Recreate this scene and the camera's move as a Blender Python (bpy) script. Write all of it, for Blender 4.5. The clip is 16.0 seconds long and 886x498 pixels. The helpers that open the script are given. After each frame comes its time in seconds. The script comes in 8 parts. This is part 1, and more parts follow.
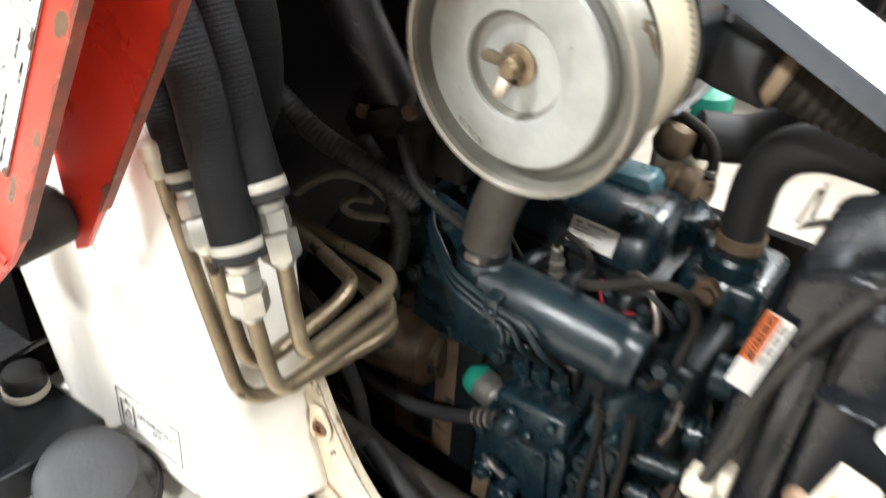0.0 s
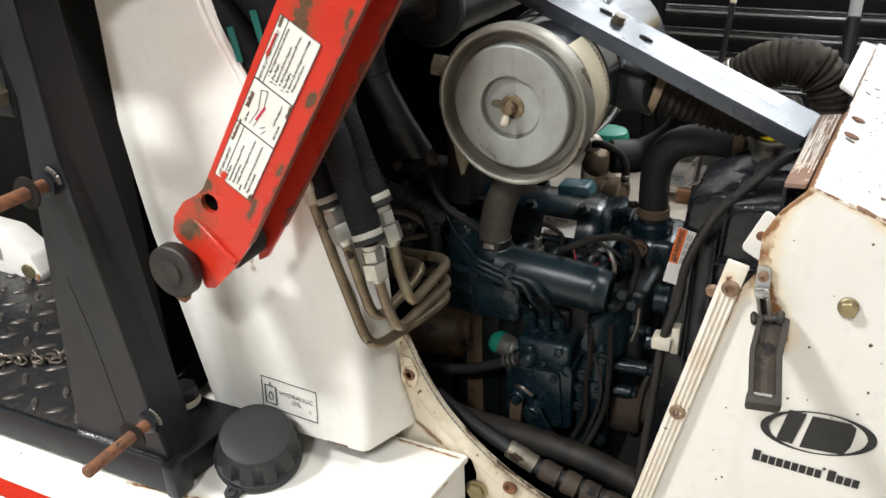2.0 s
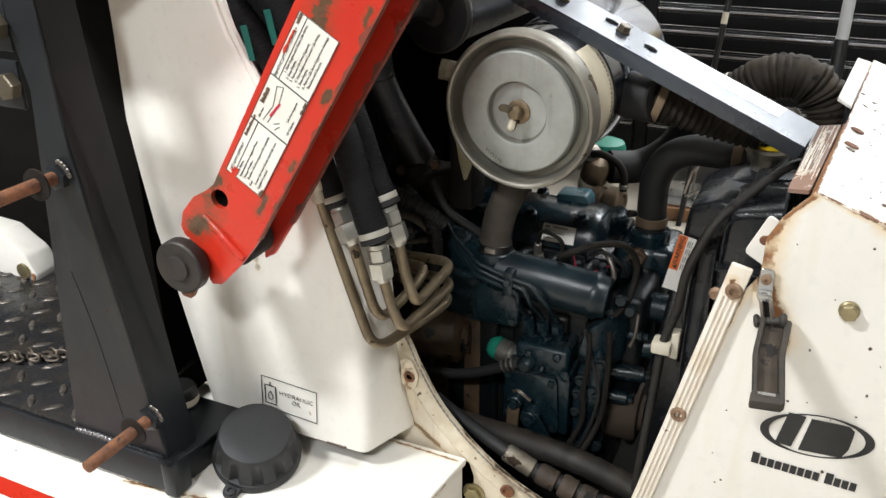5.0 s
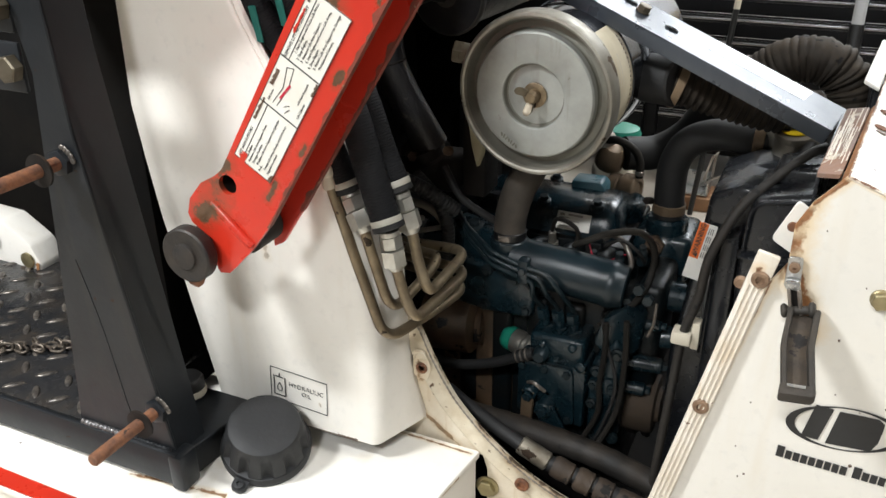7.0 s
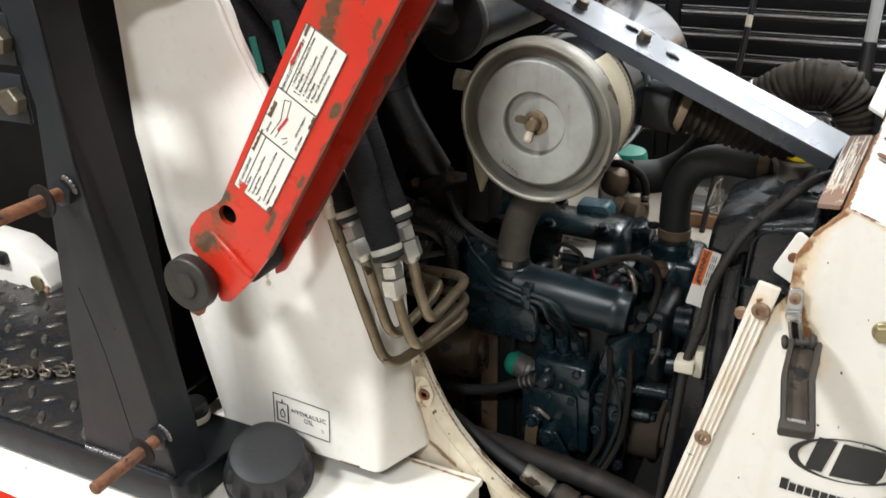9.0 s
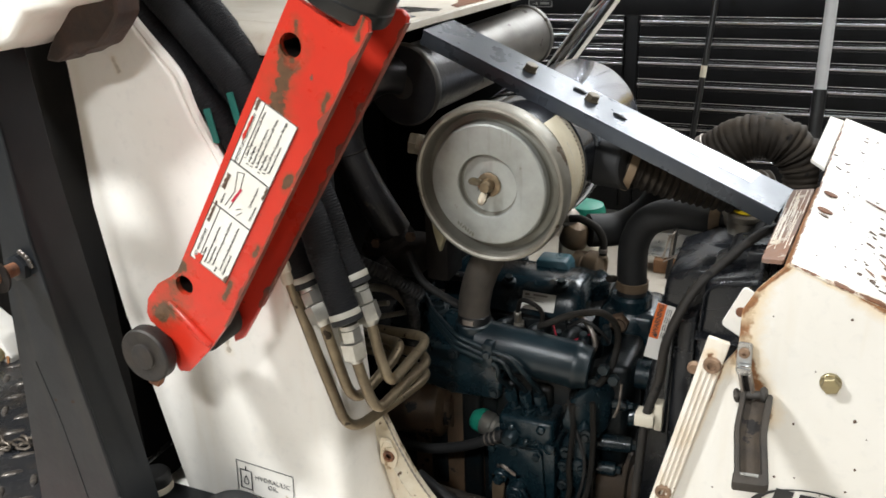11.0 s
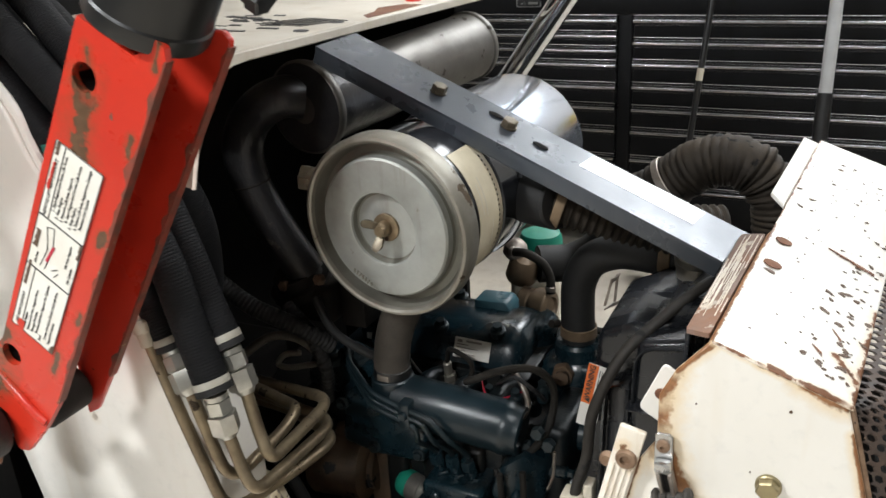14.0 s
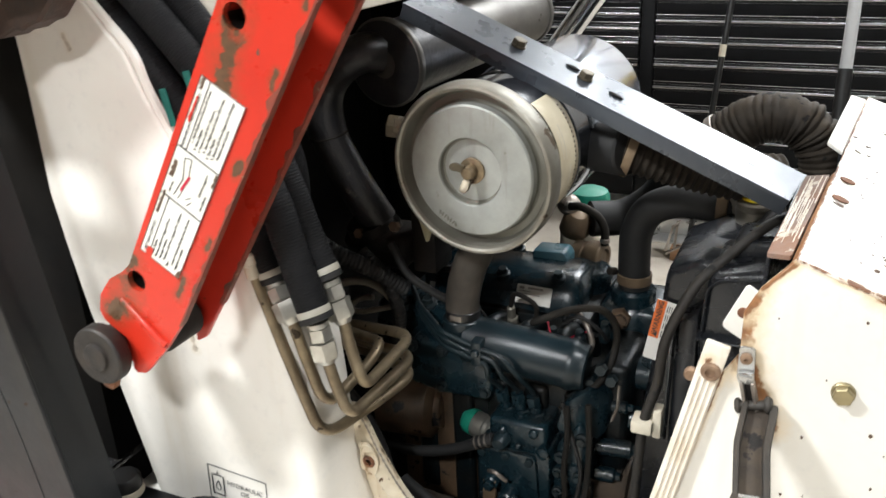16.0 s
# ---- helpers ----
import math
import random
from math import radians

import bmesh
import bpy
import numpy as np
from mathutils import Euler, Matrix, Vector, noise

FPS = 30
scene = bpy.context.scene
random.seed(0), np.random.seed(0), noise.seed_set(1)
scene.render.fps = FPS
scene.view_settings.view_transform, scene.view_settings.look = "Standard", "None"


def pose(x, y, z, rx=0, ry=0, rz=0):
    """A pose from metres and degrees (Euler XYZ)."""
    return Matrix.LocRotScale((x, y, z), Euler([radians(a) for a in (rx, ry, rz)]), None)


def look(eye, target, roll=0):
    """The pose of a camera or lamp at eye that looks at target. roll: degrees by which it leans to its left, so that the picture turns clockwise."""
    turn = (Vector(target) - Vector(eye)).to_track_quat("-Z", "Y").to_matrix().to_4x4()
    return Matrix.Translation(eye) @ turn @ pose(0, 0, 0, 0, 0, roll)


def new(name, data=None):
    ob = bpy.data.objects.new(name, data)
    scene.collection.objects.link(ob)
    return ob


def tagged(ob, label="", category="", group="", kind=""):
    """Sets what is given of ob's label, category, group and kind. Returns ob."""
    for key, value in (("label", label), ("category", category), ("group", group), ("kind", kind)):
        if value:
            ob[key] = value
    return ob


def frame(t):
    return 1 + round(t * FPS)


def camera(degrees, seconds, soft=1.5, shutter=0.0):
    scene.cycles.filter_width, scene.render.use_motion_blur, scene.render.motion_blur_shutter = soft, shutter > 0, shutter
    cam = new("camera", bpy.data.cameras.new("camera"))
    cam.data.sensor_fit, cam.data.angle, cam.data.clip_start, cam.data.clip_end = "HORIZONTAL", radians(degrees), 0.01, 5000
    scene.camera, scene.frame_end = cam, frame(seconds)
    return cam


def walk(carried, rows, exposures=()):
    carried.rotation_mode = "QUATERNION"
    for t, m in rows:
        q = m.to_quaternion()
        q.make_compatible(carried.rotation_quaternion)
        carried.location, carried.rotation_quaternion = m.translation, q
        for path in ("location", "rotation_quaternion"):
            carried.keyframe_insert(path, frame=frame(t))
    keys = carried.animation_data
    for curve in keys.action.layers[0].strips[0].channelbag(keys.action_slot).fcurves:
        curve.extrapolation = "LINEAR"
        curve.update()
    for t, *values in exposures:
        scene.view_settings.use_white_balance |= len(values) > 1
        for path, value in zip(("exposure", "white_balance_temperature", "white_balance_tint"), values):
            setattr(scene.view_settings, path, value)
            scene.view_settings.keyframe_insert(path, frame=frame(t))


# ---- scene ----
cam = camera(54.8, 16.0, shutter=0.6)
PATH = [
    (0, (0.558, 0.046, 1.164), (-0.332, 1.416, 0.011), 3.9),
    (0.5, (0.683, -0.088, 1.183), (-0.206, 1.323, 0.078), 0.2),
    (1, (0.716, -0.225, 1.224), (-0.145, 1.261, 0.199), -3.4),
    (1.5, (0.666, -0.364, 1.222), (-0.126, 1.202, 0.262), -3.2),
    (2, (0.655, -0.434, 1.248), (-0.132, 1.172, 0.351), -2.2),
    (2.5, (0.656, -0.463, 1.249), (-0.105, 1.174, 0.39), -1.1),
    (3, (0.653, -0.466, 1.237), (-0.094, 1.179, 0.379), -0.3),
    (3.5, (0.647, -0.467, 1.231), (-0.099, 1.176, 0.367), 0.2),
    (4, (0.644, -0.466, 1.225), (-0.098, 1.177, 0.359), 0.2),
    (4.5, (0.641, -0.468, 1.235), (-0.111, 1.174, 0.376), -0.4),
    (7, (0.613, -0.446, 1.217), (-0.148, 1.181, 0.338), -0.7),
    (7.5, (0.615, -0.446, 1.216), (-0.158, 1.166, 0.319), -0.9),
    (8, (0.614, -0.438, 1.216), (-0.166, 1.17, 0.318), -1.3),
    (8.5, (0.611, -0.447, 1.223), (-0.185, 1.16, 0.338), -1.7),
    (9, (0.628, -0.428, 1.234), (-0.174, 1.194, 0.382), -1.3),
    (9.2, (0.623, -0.434, 1.235), (-0.185, 1.196, 0.404), -0.9),
    (11.3, (0.661, -0.416, 1.256), (-0.094, 1.281, 0.514), -2.5),
    (11.5, (0.666, -0.411, 1.256), (-0.079, 1.293, 0.52), -2.5),
    (12, (0.663, -0.405, 1.257), (-0.06, 1.313, 0.531), -2.4),
    (12.5, (0.67, -0.389, 1.265), (-0.047, 1.336, 0.551), -2.6),
    (13, (0.672, -0.352, 1.259), (-0.059, 1.37, 0.55), -2.8),
    (13.5, (0.692, -0.279, 1.252), (-0.078, 1.418, 0.526), -3.1),
    (14, (0.723, -0.198, 1.246), (-0.102, 1.46, 0.491), -3.3),
    (14.5, (0.733, -0.162, 1.238), (-0.134, 1.464, 0.461), -3.6),
    (15, (0.723, -0.188, 1.238), (-0.156, 1.428, 0.453), -4.4),
    (15.5, (0.701, -0.251, 1.235), (-0.16, 1.376, 0.453), -4.2),
    (16, (0.666, -0.323, 1.228), (-0.146, 1.328, 0.446), -2.9),
]
EXPO = [(0.0, 1.15), (0.5, 0.96), (1.0, 0.47), (1.5, 0.12), (2.0, -0.03), (9.0, -0.05), (11.5, 0.02), (12.5, -0.05), (14.0, -0.06), (14.5, 0.04), (15.3, 0.12), (16.0, 0.28)]
walk(cam, [(t, look(eye, target, roll)) for t, eye, target, roll in PATH], EXPO)

V = Vector

# ---- light of the workshop ----
world = bpy.data.worlds.new("workshop_air")
scene.world = world
world.use_nodes = True
world.node_tree.nodes["Background"].inputs[0].default_value = (0.75, 0.85, 1.0, 1)
world.node_tree.nodes["Background"].inputs[1].default_value = 0.01


def area(name, eye, target, sx, sy, watts, colour):
    lamp = bpy.data.lights.new(name, "AREA")
    lamp.shape, lamp.size, lamp.size_y, lamp.energy, lamp.color = "RECTANGLE", sx, sy, watts, colour
    ob = new(name, lamp)
    ob.matrix_world = look(eye, target)
    return ob


COOL = (0.95, 0.98, 1.0)
LIGHTS = [(-1.1, -1.0, 2.9, 0.5, 0.22), (0.5, -2.1, 2.9, 0.4, 0.16), (1.9, 0.5, 2.9, 0.62, 0.16), (-0.6, 2.75, 2.9, 1.2, 0.16), (1.2, 3.05, 2.9, 1.4, 1.0)]
WATTS = [130, 80, 36, 12, 70]
for (lx, ly, lz, ls, lw), w in zip(LIGHTS, WATTS):
    area("ceiling_lamp", (lx, ly, lz - 0.06), (lx, ly, 0), ls, lw, w, COOL)

area("window_light", (0.95, 3.66, 2.4), (0.95, 0.0, 1.2), 1.5, 1.0, 22, (0.86, 0.93, 1.0))

# ---- geometry helpers ----


def part(name, bm, material, parent=None, label="", smooth=35):
    me = bpy.data.meshes.new(name)
    base = V(parent["base"]) if parent is not None else V((0, 0, 0))
    bmesh.ops.recalc_face_normals(bm, faces=bm.faces[:])
    bmesh.ops.translate(bm, verts=bm.verts[:], vec=-base)
    bm.to_mesh(me)
    bm.free()
    me.materials.append(material)
    if smooth:
        me.polygons.foreach_set("use_smooth", [True] * len(me.polygons))
        me.set_sharp_from_angle(angle=radians(smooth))
    ob = new(name, me)
    if parent is not None:
        ob.parent = parent
        ob["base"] = parent["base"]
    if label:
        ob["label"] = label
    return ob


def thing(name, base, label, category, group="", kind=""):
    ob = new(name)
    ob.empty_display_size = 0.05
    ob.location = base
    ob["base"] = tuple(base)
    return tagged(ob, label, category, group, kind)


def single(name, bm, material, label, category, base=(0, 0, 0), group="", kind="", smooth=35):
    me = bpy.data.meshes.new(name)
    bmesh.ops.recalc_face_normals(bm, faces=bm.faces[:])
    bmesh.ops.translate(bm, verts=bm.verts[:], vec=-V(base))
    bm.to_mesh(me)
    bm.free()
    me.materials.append(material)
    if smooth:
        me.polygons.foreach_set("use_smooth", [True] * len(me.polygons))
        me.set_sharp_from_angle(angle=radians(smooth))
    ob = new(name, me)
    ob.location = base
    ob["base"] = tuple(base)
    return tagged(ob, label, category, group, kind)


def frame_of(axis, up=(0, 0, 1)):
    a = V(axis).normalized()
    u = V(up)
    if abs(a.dot(u.normalized())) > 0.95:
        u = V((1, 0, 0)) if abs(a.x) < 0.9 else V((0, 1, 0))
    r = u.cross(a).normalized()
    return r, a.cross(r).normalized(), a


def lathe(bm, origin, axis, profile, seg=32, phase=0.0, close=True):
    """Rings of (radius, height along axis); close: caps at both ends."""
    r, u, a = frame_of(axis)
    rings = []
    for rad, h in profile:
        ring = []
        for k in range(seg):
            t = 2 * math.pi * k / seg + phase
            ring.append(bm.verts.new(V(origin) + a * h + (r * math.cos(t) + u * math.sin(t)) * max(rad, 1e-5)))
        rings.append(ring)
    for p, q in zip(rings, rings[1:]):
        for k in range(seg):
            bm.faces.new((p[k], p[(k + 1) % seg], q[(k + 1) % seg], q[k]))
    if close:
        bm.faces.new(rings[0])
        bm.faces.new(rings[-1])
    return bm


def cyl(bm, p, q, r, r2=None, seg=20, bev=0.0):
    p, q = V(p), V(q)
    h = (q - p).length
    r2 = r if r2 is None else r2
    prof = [(r, 0), (r2, h)] if not bev else [(r - bev, 0), (r, bev), (r2, h - bev), (r2 - bev, h)]
    return lathe(bm, p, q - p, prof, seg)


def hexa(bm, p, axis, r, h, phase=0.0, bev=0.12):
    return lathe(bm, p, axis, [(r, 0), (r, h * (1 - bev)), (r * 0.88, h)], 6, phase)


def spline(pts, res=8):
    pts = [V(p) for p in pts]
    if len(pts) < 3:
        return [pts[0].lerp(pts[-1], k / 4) for k in range(5)]
    ext = [pts[0] * 2 - pts[1]] + pts + [pts[-1] * 2 - pts[-2]]
    out = []
    for i in range(1, len(ext) - 2):
        a, b, c, d = ext[i - 1:i + 3]
        for k in range(res):
            t = k / res
            out.append(0.5 * ((2 * b) + (c - a) * t + (2 * a - 5 * b + 4 * c - d) * t * t + (3 * b - a - 3 * c + d) * t ** 3))
    out.append(pts[-1])
    return out


def bent(pts, radius, res=6):
    """A polyline with its corners rounded to a bend radius."""
    pts = [V(p) for p in pts]
    out = [pts[0]]
    for a, b, c in zip(pts, pts[1:], pts[2:]):
        d1, d2 = (a - b), (c - b)
        k = min(radius, d1.length * 0.48, d2.length * 0.48)
        s, e = b + d1.normalized() * k, b + d2.normalized() * k
        for j in range(res + 1):
            t = j / res
            out.append(s.lerp(b, t).lerp(b.lerp(e, t), t))
    out.append(pts[-1])
    return out


def sweep(bm, path, r, seg=12, ripple=None):
    """A round tube along a path; r: radius, or a list from start to end; ripple: (depth, pitch) of corrugation."""
    if ripple:
        depth, pitch = ripple
        dist = [0.0]
        for a, b in zip(path, path[1:]):
            dist.append(dist[-1] + (b - a).length)
        n = int(dist[-1] / pitch * 6)
        fine = []
        for k in range(n + 1):
            s = dist[-1] * k / n
            i = max(j for j in range(len(dist)) if dist[j] <= s + 1e-9)
            i = min(i, len(path) - 2)
            fine.append(path[i].lerp(path[i + 1], (s - dist[i]) / max(dist[i + 1] - dist[i], 1e-9)))
        path = fine
    n = len(path)
    tang = [(path[min(i + 1, n - 1)] - path[max(i - 1, 0)]).normalized() for i in range(n)]
    nrm = frame_of(tang[0])[0]
    rings = []
    for i, p in enumerate(path):
        nrm = (nrm - tang[i] * nrm.dot(tang[i])).normalized()
        bi = tang[i].cross(nrm)
        rad = r if not isinstance(r, (list, tuple)) else r[0] + (r[-1] - r[0]) * i / max(n - 1, 1)
        if ripple:
            rad += ripple[0] * math.sin(2 * math.pi * i / 6)
        rings.append([bm.verts.new(p + (nrm * math.cos(2 * math.pi * k / seg) + bi * math.sin(2 * math.pi * k / seg)) * rad) for k in range(seg)])
    for a, b in zip(rings, rings[1:]):
        for k in range(seg):
            bm.faces.new((a[k], a[(k + 1) % seg], b[(k + 1) % seg], b[k]))
    bm.faces.new(rings[0])
    bm.faces.new(rings[-1])
    return bm


def prism(bm, outline, depth, bev=0.0, seg=2):
    """A plate: a closed outline of points and the vector of its thickness."""
    depth = V(depth)
    lo = [bm.verts.new(V(p)) for p in outline]
    hi = [bm.verts.new(V(p) + depth) for p in outline]
    n = len(lo)
    fs = [bm.faces.new(lo), bm.faces.new(hi[::-1])]
    fs += [bm.faces.new((lo[i], hi[i], hi[(i + 1) % n], lo[(i + 1) % n])) for i in range(n)]
    if bev:
        edges = {e for f in fs for e in f.edges}
        bmesh.ops.recalc_face_normals(bm, faces=fs)
        bmesh.ops.bevel(bm, geom=list(edges), offset=bev, segments=seg, affect="EDGES", profile=0.5, clamp_overlap=True)
    return bm


def box(bm, lo, hi, bev=0.0, m=None, seg=2):
    lo, hi = V(lo), V(hi)
    out = [V((lo.x, lo.y, lo.z)), V((hi.x, lo.y, lo.z)), V((hi.x, hi.y, lo.z)), V((lo.x, hi.y, lo.z))]
    before = set(bm.verts)
    prism(bm, out, (0, 0, hi.z - lo.z), bev, seg)
    if m is not None:
        bmesh.ops.transform(bm, matrix=m, verts=[v for v in bm.verts if v not in before])
    return bm


def xz(pts, y):
    return [V((x, y, z)) for x, z in pts]


def BM():
    return bmesh.new()


def rounded(pts, radius, res=5):
    """A closed flat outline with rounded corners."""
    pts = [V(p) for p in pts]
    n, out = len(pts), []
    for i in range(n):
        a, b, c = pts[i - 1], pts[i], pts[(i + 1) % n]
        k = min(radius, (a - b).length * 0.45, (c - b).length * 0.45)
        s, e = b + (a - b).normalized() * k, b + (c - b).normalized() * k
        for j in range(res + 1):
            t = j / res
            out.append(s.lerp(b, t).lerp(b.lerp(e, t), t))
    return out


def ragged(a, b, w0, w1, side, n=40, seed=1):
    """A ragged strip from a to b, w0 to w1 wide towards side."""
    r = random.Random(seed)
    a, b, side = V(a), V(b), V(side)
    lo, hi = [], []
    for k in range(n + 1):
        t = k / n
        q = a.lerp(b, t)
        w = (w0 + (w1 - w0) * t) * (0.45 + 0.9 * abs(noise.noise(V((k * 0.37, seed * 3.1, 0)))) + r.uniform(-0.12, 0.2))
        lo.append(q)
        hi.append(q + side * max(w, 0.0006))
    return lo + hi[::-1]


# ---- materials ----
def material(name, colour, colour2=None, scale=8.0, rough=0.5, metal=0.0, bump=0.0, bump_scale=120.0, spots=None, spot_scale=20.0, spot_at=0.68, rough_var=0.1, dust=None, dust_at=0.5, streak=None, stains=(), stain=(0.22, 0.095, 0.04), halo=(0.62, 0.42, 0.22), wob=5.0):
    """Two tones by large noise, fine grain, spots of rust or bare metal by thresholded noise, and dust on faces that look up."""
    mat = bpy.data.materials.new(name)
    mat.use_nodes = True
    nt = mat.node_tree
    N, L = nt.nodes, nt.links
    bsdf = N["Principled BSDF"]
    geo = N.new("ShaderNodeNewGeometry")
    pos = geo.outputs["Position"]

    def noise_tex(s, detail=5.0, rough_=0.6, stretch=None):
        n = N.new("ShaderNodeTexNoise")
        n.inputs["Scale"].default_value, n.inputs["Detail"].default_value, n.inputs["Roughness"].default_value = s, detail, rough_
        if stretch:
            mp = N.new("ShaderNodeMapping")
            mp.inputs["Scale"].default_value = stretch
            L.new(pos, mp.inputs["Vector"])
            L.new(mp.outputs["Vector"], n.inputs["Vector"])
        else:
            L.new(pos, n.inputs["Vector"])
        return n.outputs["Fac"]

    def ramp(fac, a, b):
        r = N.new("ShaderNodeMapRange")
        r.inputs["From Min"].default_value, r.inputs["From Max"].default_value = a, b
        L.new(fac, r.inputs["Value"])
        return r.outputs["Result"]

    def mix(fac, a, b):
        m = N.new("ShaderNodeMix")
        m.data_type = "RGBA"
        L.new(fac, m.inputs["Factor"])
        for k, v in (("A", a), ("B", b)):
            socket = [s for s in m.inputs if s.name == k and s.type == "RGBA"][0]
            if isinstance(v, tuple):
                socket.default_value = (*v, 1)
            else:
                L.new(v, socket)
        return [s for s in m.outputs if s.type == "RGBA"][0]

    colour2 = colour2 or tuple(c * 0.72 for c in colour)
    col = mix(ramp(noise_tex(scale), 0.35, 0.7), colour, colour2)
    fine = tuple(c * 0.85 for c in colour)
    col = mix(ramp(noise_tex(scale * 14, 3.0), 0.55, 0.95), col, fine)
    if streak:
        col = mix(ramp(noise_tex(scale * 3, 4.0, 0.6, (1.0, 1.0, 0.12)), 0.56, 0.8), col, streak)
    rgh = ramp(noise_tex(scale * 2.3), 0.2, 0.8)
    rr = N.new("ShaderNodeMapRange")
    rr.inputs["To Min"].default_value, rr.inputs["To Max"].default_value = max(0.03, rough - rough_var), min(1.0, rough + rough_var)
    L.new(rgh, rr.inputs["Value"])
    rough_out = rr.outputs["Result"]
    if dust:
        sep = N.new("ShaderNodeSeparateXYZ")
        L.new(geo.outputs["Normal"], sep.inputs["Vector"])
        up = ramp(sep.outputs["Z"], 0.0, 1.0)
        mul = N.new("ShaderNodeMath")
        mul.operation = "MULTIPLY"
        L.new(up, mul.inputs[0])
        L.new(ramp(noise_tex(14.0), dust_at - 0.15, dust_at + 0.2), mul.inputs[1])
        patch = N.new("ShaderNodeMath")
        patch.operation = "MAXIMUM"
        L.new(mul.outputs[0], patch.inputs[0])
        L.new(ramp(noise_tex(6.0), dust_at + 0.06, dust_at + 0.3), patch.inputs[1])
        col = mix(patch.outputs[0], col, dust)
    if stains:
        wobble = noise_tex(38.0, 8.0, 0.72)
        core = mix(ramp(noise_tex(90.0), 0.35, 0.7), stain, tuple(c * 0.5 for c in stain))
    for sa, sb, width in stains:
        sa, sb = V(sa), V(sb)
        ba = sb - sa

        def vmath(op, a, b=None, scale=None):
            n = N.new("ShaderNodeVectorMath")
            n.operation = op
            for k, v in enumerate((a, b)):
                if isinstance(v, tuple):
                    n.inputs[k].default_value = v
                elif v is not None:
                    L.new(v, n.inputs[k])
            if scale is not None:
                L.new(scale, n.inputs["Scale"])
            return n

        pa = vmath("SUBTRACT", pos, tuple(sa)).outputs["Vector"]
        t = vmath("DOT_PRODUCT", pa, tuple(ba)).outputs["Value"]
        t = ramp(t, 0.0, ba.dot(ba))
        at = vmath("SCALE", tuple(ba), None, t).outputs["Vector"]
        d = vmath("LENGTH", vmath("SUBTRACT", pa, at).outputs["Vector"]).outputs["Value"]
        shift = N.new("ShaderNodeMath")
        shift.operation = "MULTIPLY_ADD"
        L.new(wobble, shift.inputs[0])
        shift.inputs[1].default_value = width * wob
        L.new(d, shift.inputs[2])
        e = shift.outputs[0]
        col = mix(ramp(e, width * (0.5 * wob + 2.2), width * (0.5 * wob + 0.2)), col, halo)
        col = mix(ramp(e, width * (0.5 * wob + 0.8), width * (0.5 * wob + 0.45)), col, core)
    if spots:
        f = ramp(noise_tex(spot_scale, 6.0, 0.55), spot_at, spot_at + 0.02)
        inner = mix(ramp(noise_tex(spot_scale * 5), 0.35, 0.7), spots, tuple(c * 0.45 for c in spots))
        col = mix(f, col, inner)
        mx = N.new("ShaderNodeMix")
        L.new(f, mx.inputs["Factor"])
        L.new(rough_out, mx.inputs["A"])
        mx.inputs["B"].default_value = 0.85
        rough_out = mx.outputs["Result"]
    L.new(col, bsdf.inputs["Base Color"])
    L.new(rough_out, bsdf.inputs["Roughness"])
    bsdf.inputs["Metallic"].default_value = metal
    if bump:
        b = N.new("ShaderNodeBump")
        b.inputs["Strength"].default_value, b.inputs["Distance"].default_value = bump, 0.002
        L.new(noise_tex(bump_scale, 4.0), b.inputs["Height"])
        L.new(b.outputs["Normal"], bsdf.inputs["Normal"])
    return mat


RUST = (0.16, 0.07, 0.035)
M_WHITE = material("aged_white_paint", (0.80, 0.77, 0.715), (0.745, 0.705, 0.635), 5, 0.34, 0, 0.05, 60, RUST, 15, 0.765, streak=(0.70, 0.64, 0.54), stains=[((-0.06, 0.29, 0.397), (0.04, 0.37, 0.397), 0.011), ((-0.02, 0.395, 0.397), (0.07, 0.395, 0.411), 0.0026), ((0.02, 0.395, 0.474), (0.021, 0.395, 0.47), 0.0018), ((-0.12, 0.222, 0.397), (-0.05, 0.25, 0.397), 0.011), ((-0.09, 0.31, 0.397), (-0.05, 0.29, 0.397), 0.005), ((-0.45, 0.225, 0.397), (-0.12, 0.222, 0.397), 0.007), ((0.135, 0.48, 0.43), (0.2, 0.485, 0.397), 0.004), ((-0.16, 0.395, 1.09), (-0.155, 0.395, 1.075), 0.004), ((-0.05, 0.395, 0.745), (-0.045, 0.395, 0.70), 0.0045), ((0.08, 0.40, 0.397), (0.14, 0.44, 0.397), 0.008), ((0.20, 0.36, 0.397), (0.215, 0.46, 0.397), 0.007)], stain=(0.63, 0.55, 0.44), halo=(0.735, 0.68, 0.59))
M_DECK = material("scuffed_deck_paint", (0.80, 0.77, 0.715), (0.755, 0.715, 0.645), 6, 0.36, 0, 0.06, 60, (0.10, 0.07, 0.05), 85, 0.745, streak=(0.72, 0.66, 0.56), stains=[((-0.20, 0.232, 0.397), (-0.05, 0.250, 0.397), 0.0045), ((-0.06, 0.30, 0.397), (0.0, 0.325, 0.397), 0.0035), ((0.06, 0.475, 0.397), (0.225, 0.470, 0.397), 0.0030), ((0.205, 0.20, 0.390), (0.228, 0.42, 0.390), 0.0016)], stain=(0.30, 0.17, 0.085), halo=(0.68, 0.58, 0.44))
M_HOOD = material("dirty_cream_hood_paint", (0.58, 0.535, 0.46), (0.50, 0.445, 0.365), 9, 0.45, 0, 0.06, 60, (0.14, 0.08, 0.05), 34, 0.73, streak=(0.45, 0.385, 0.30))
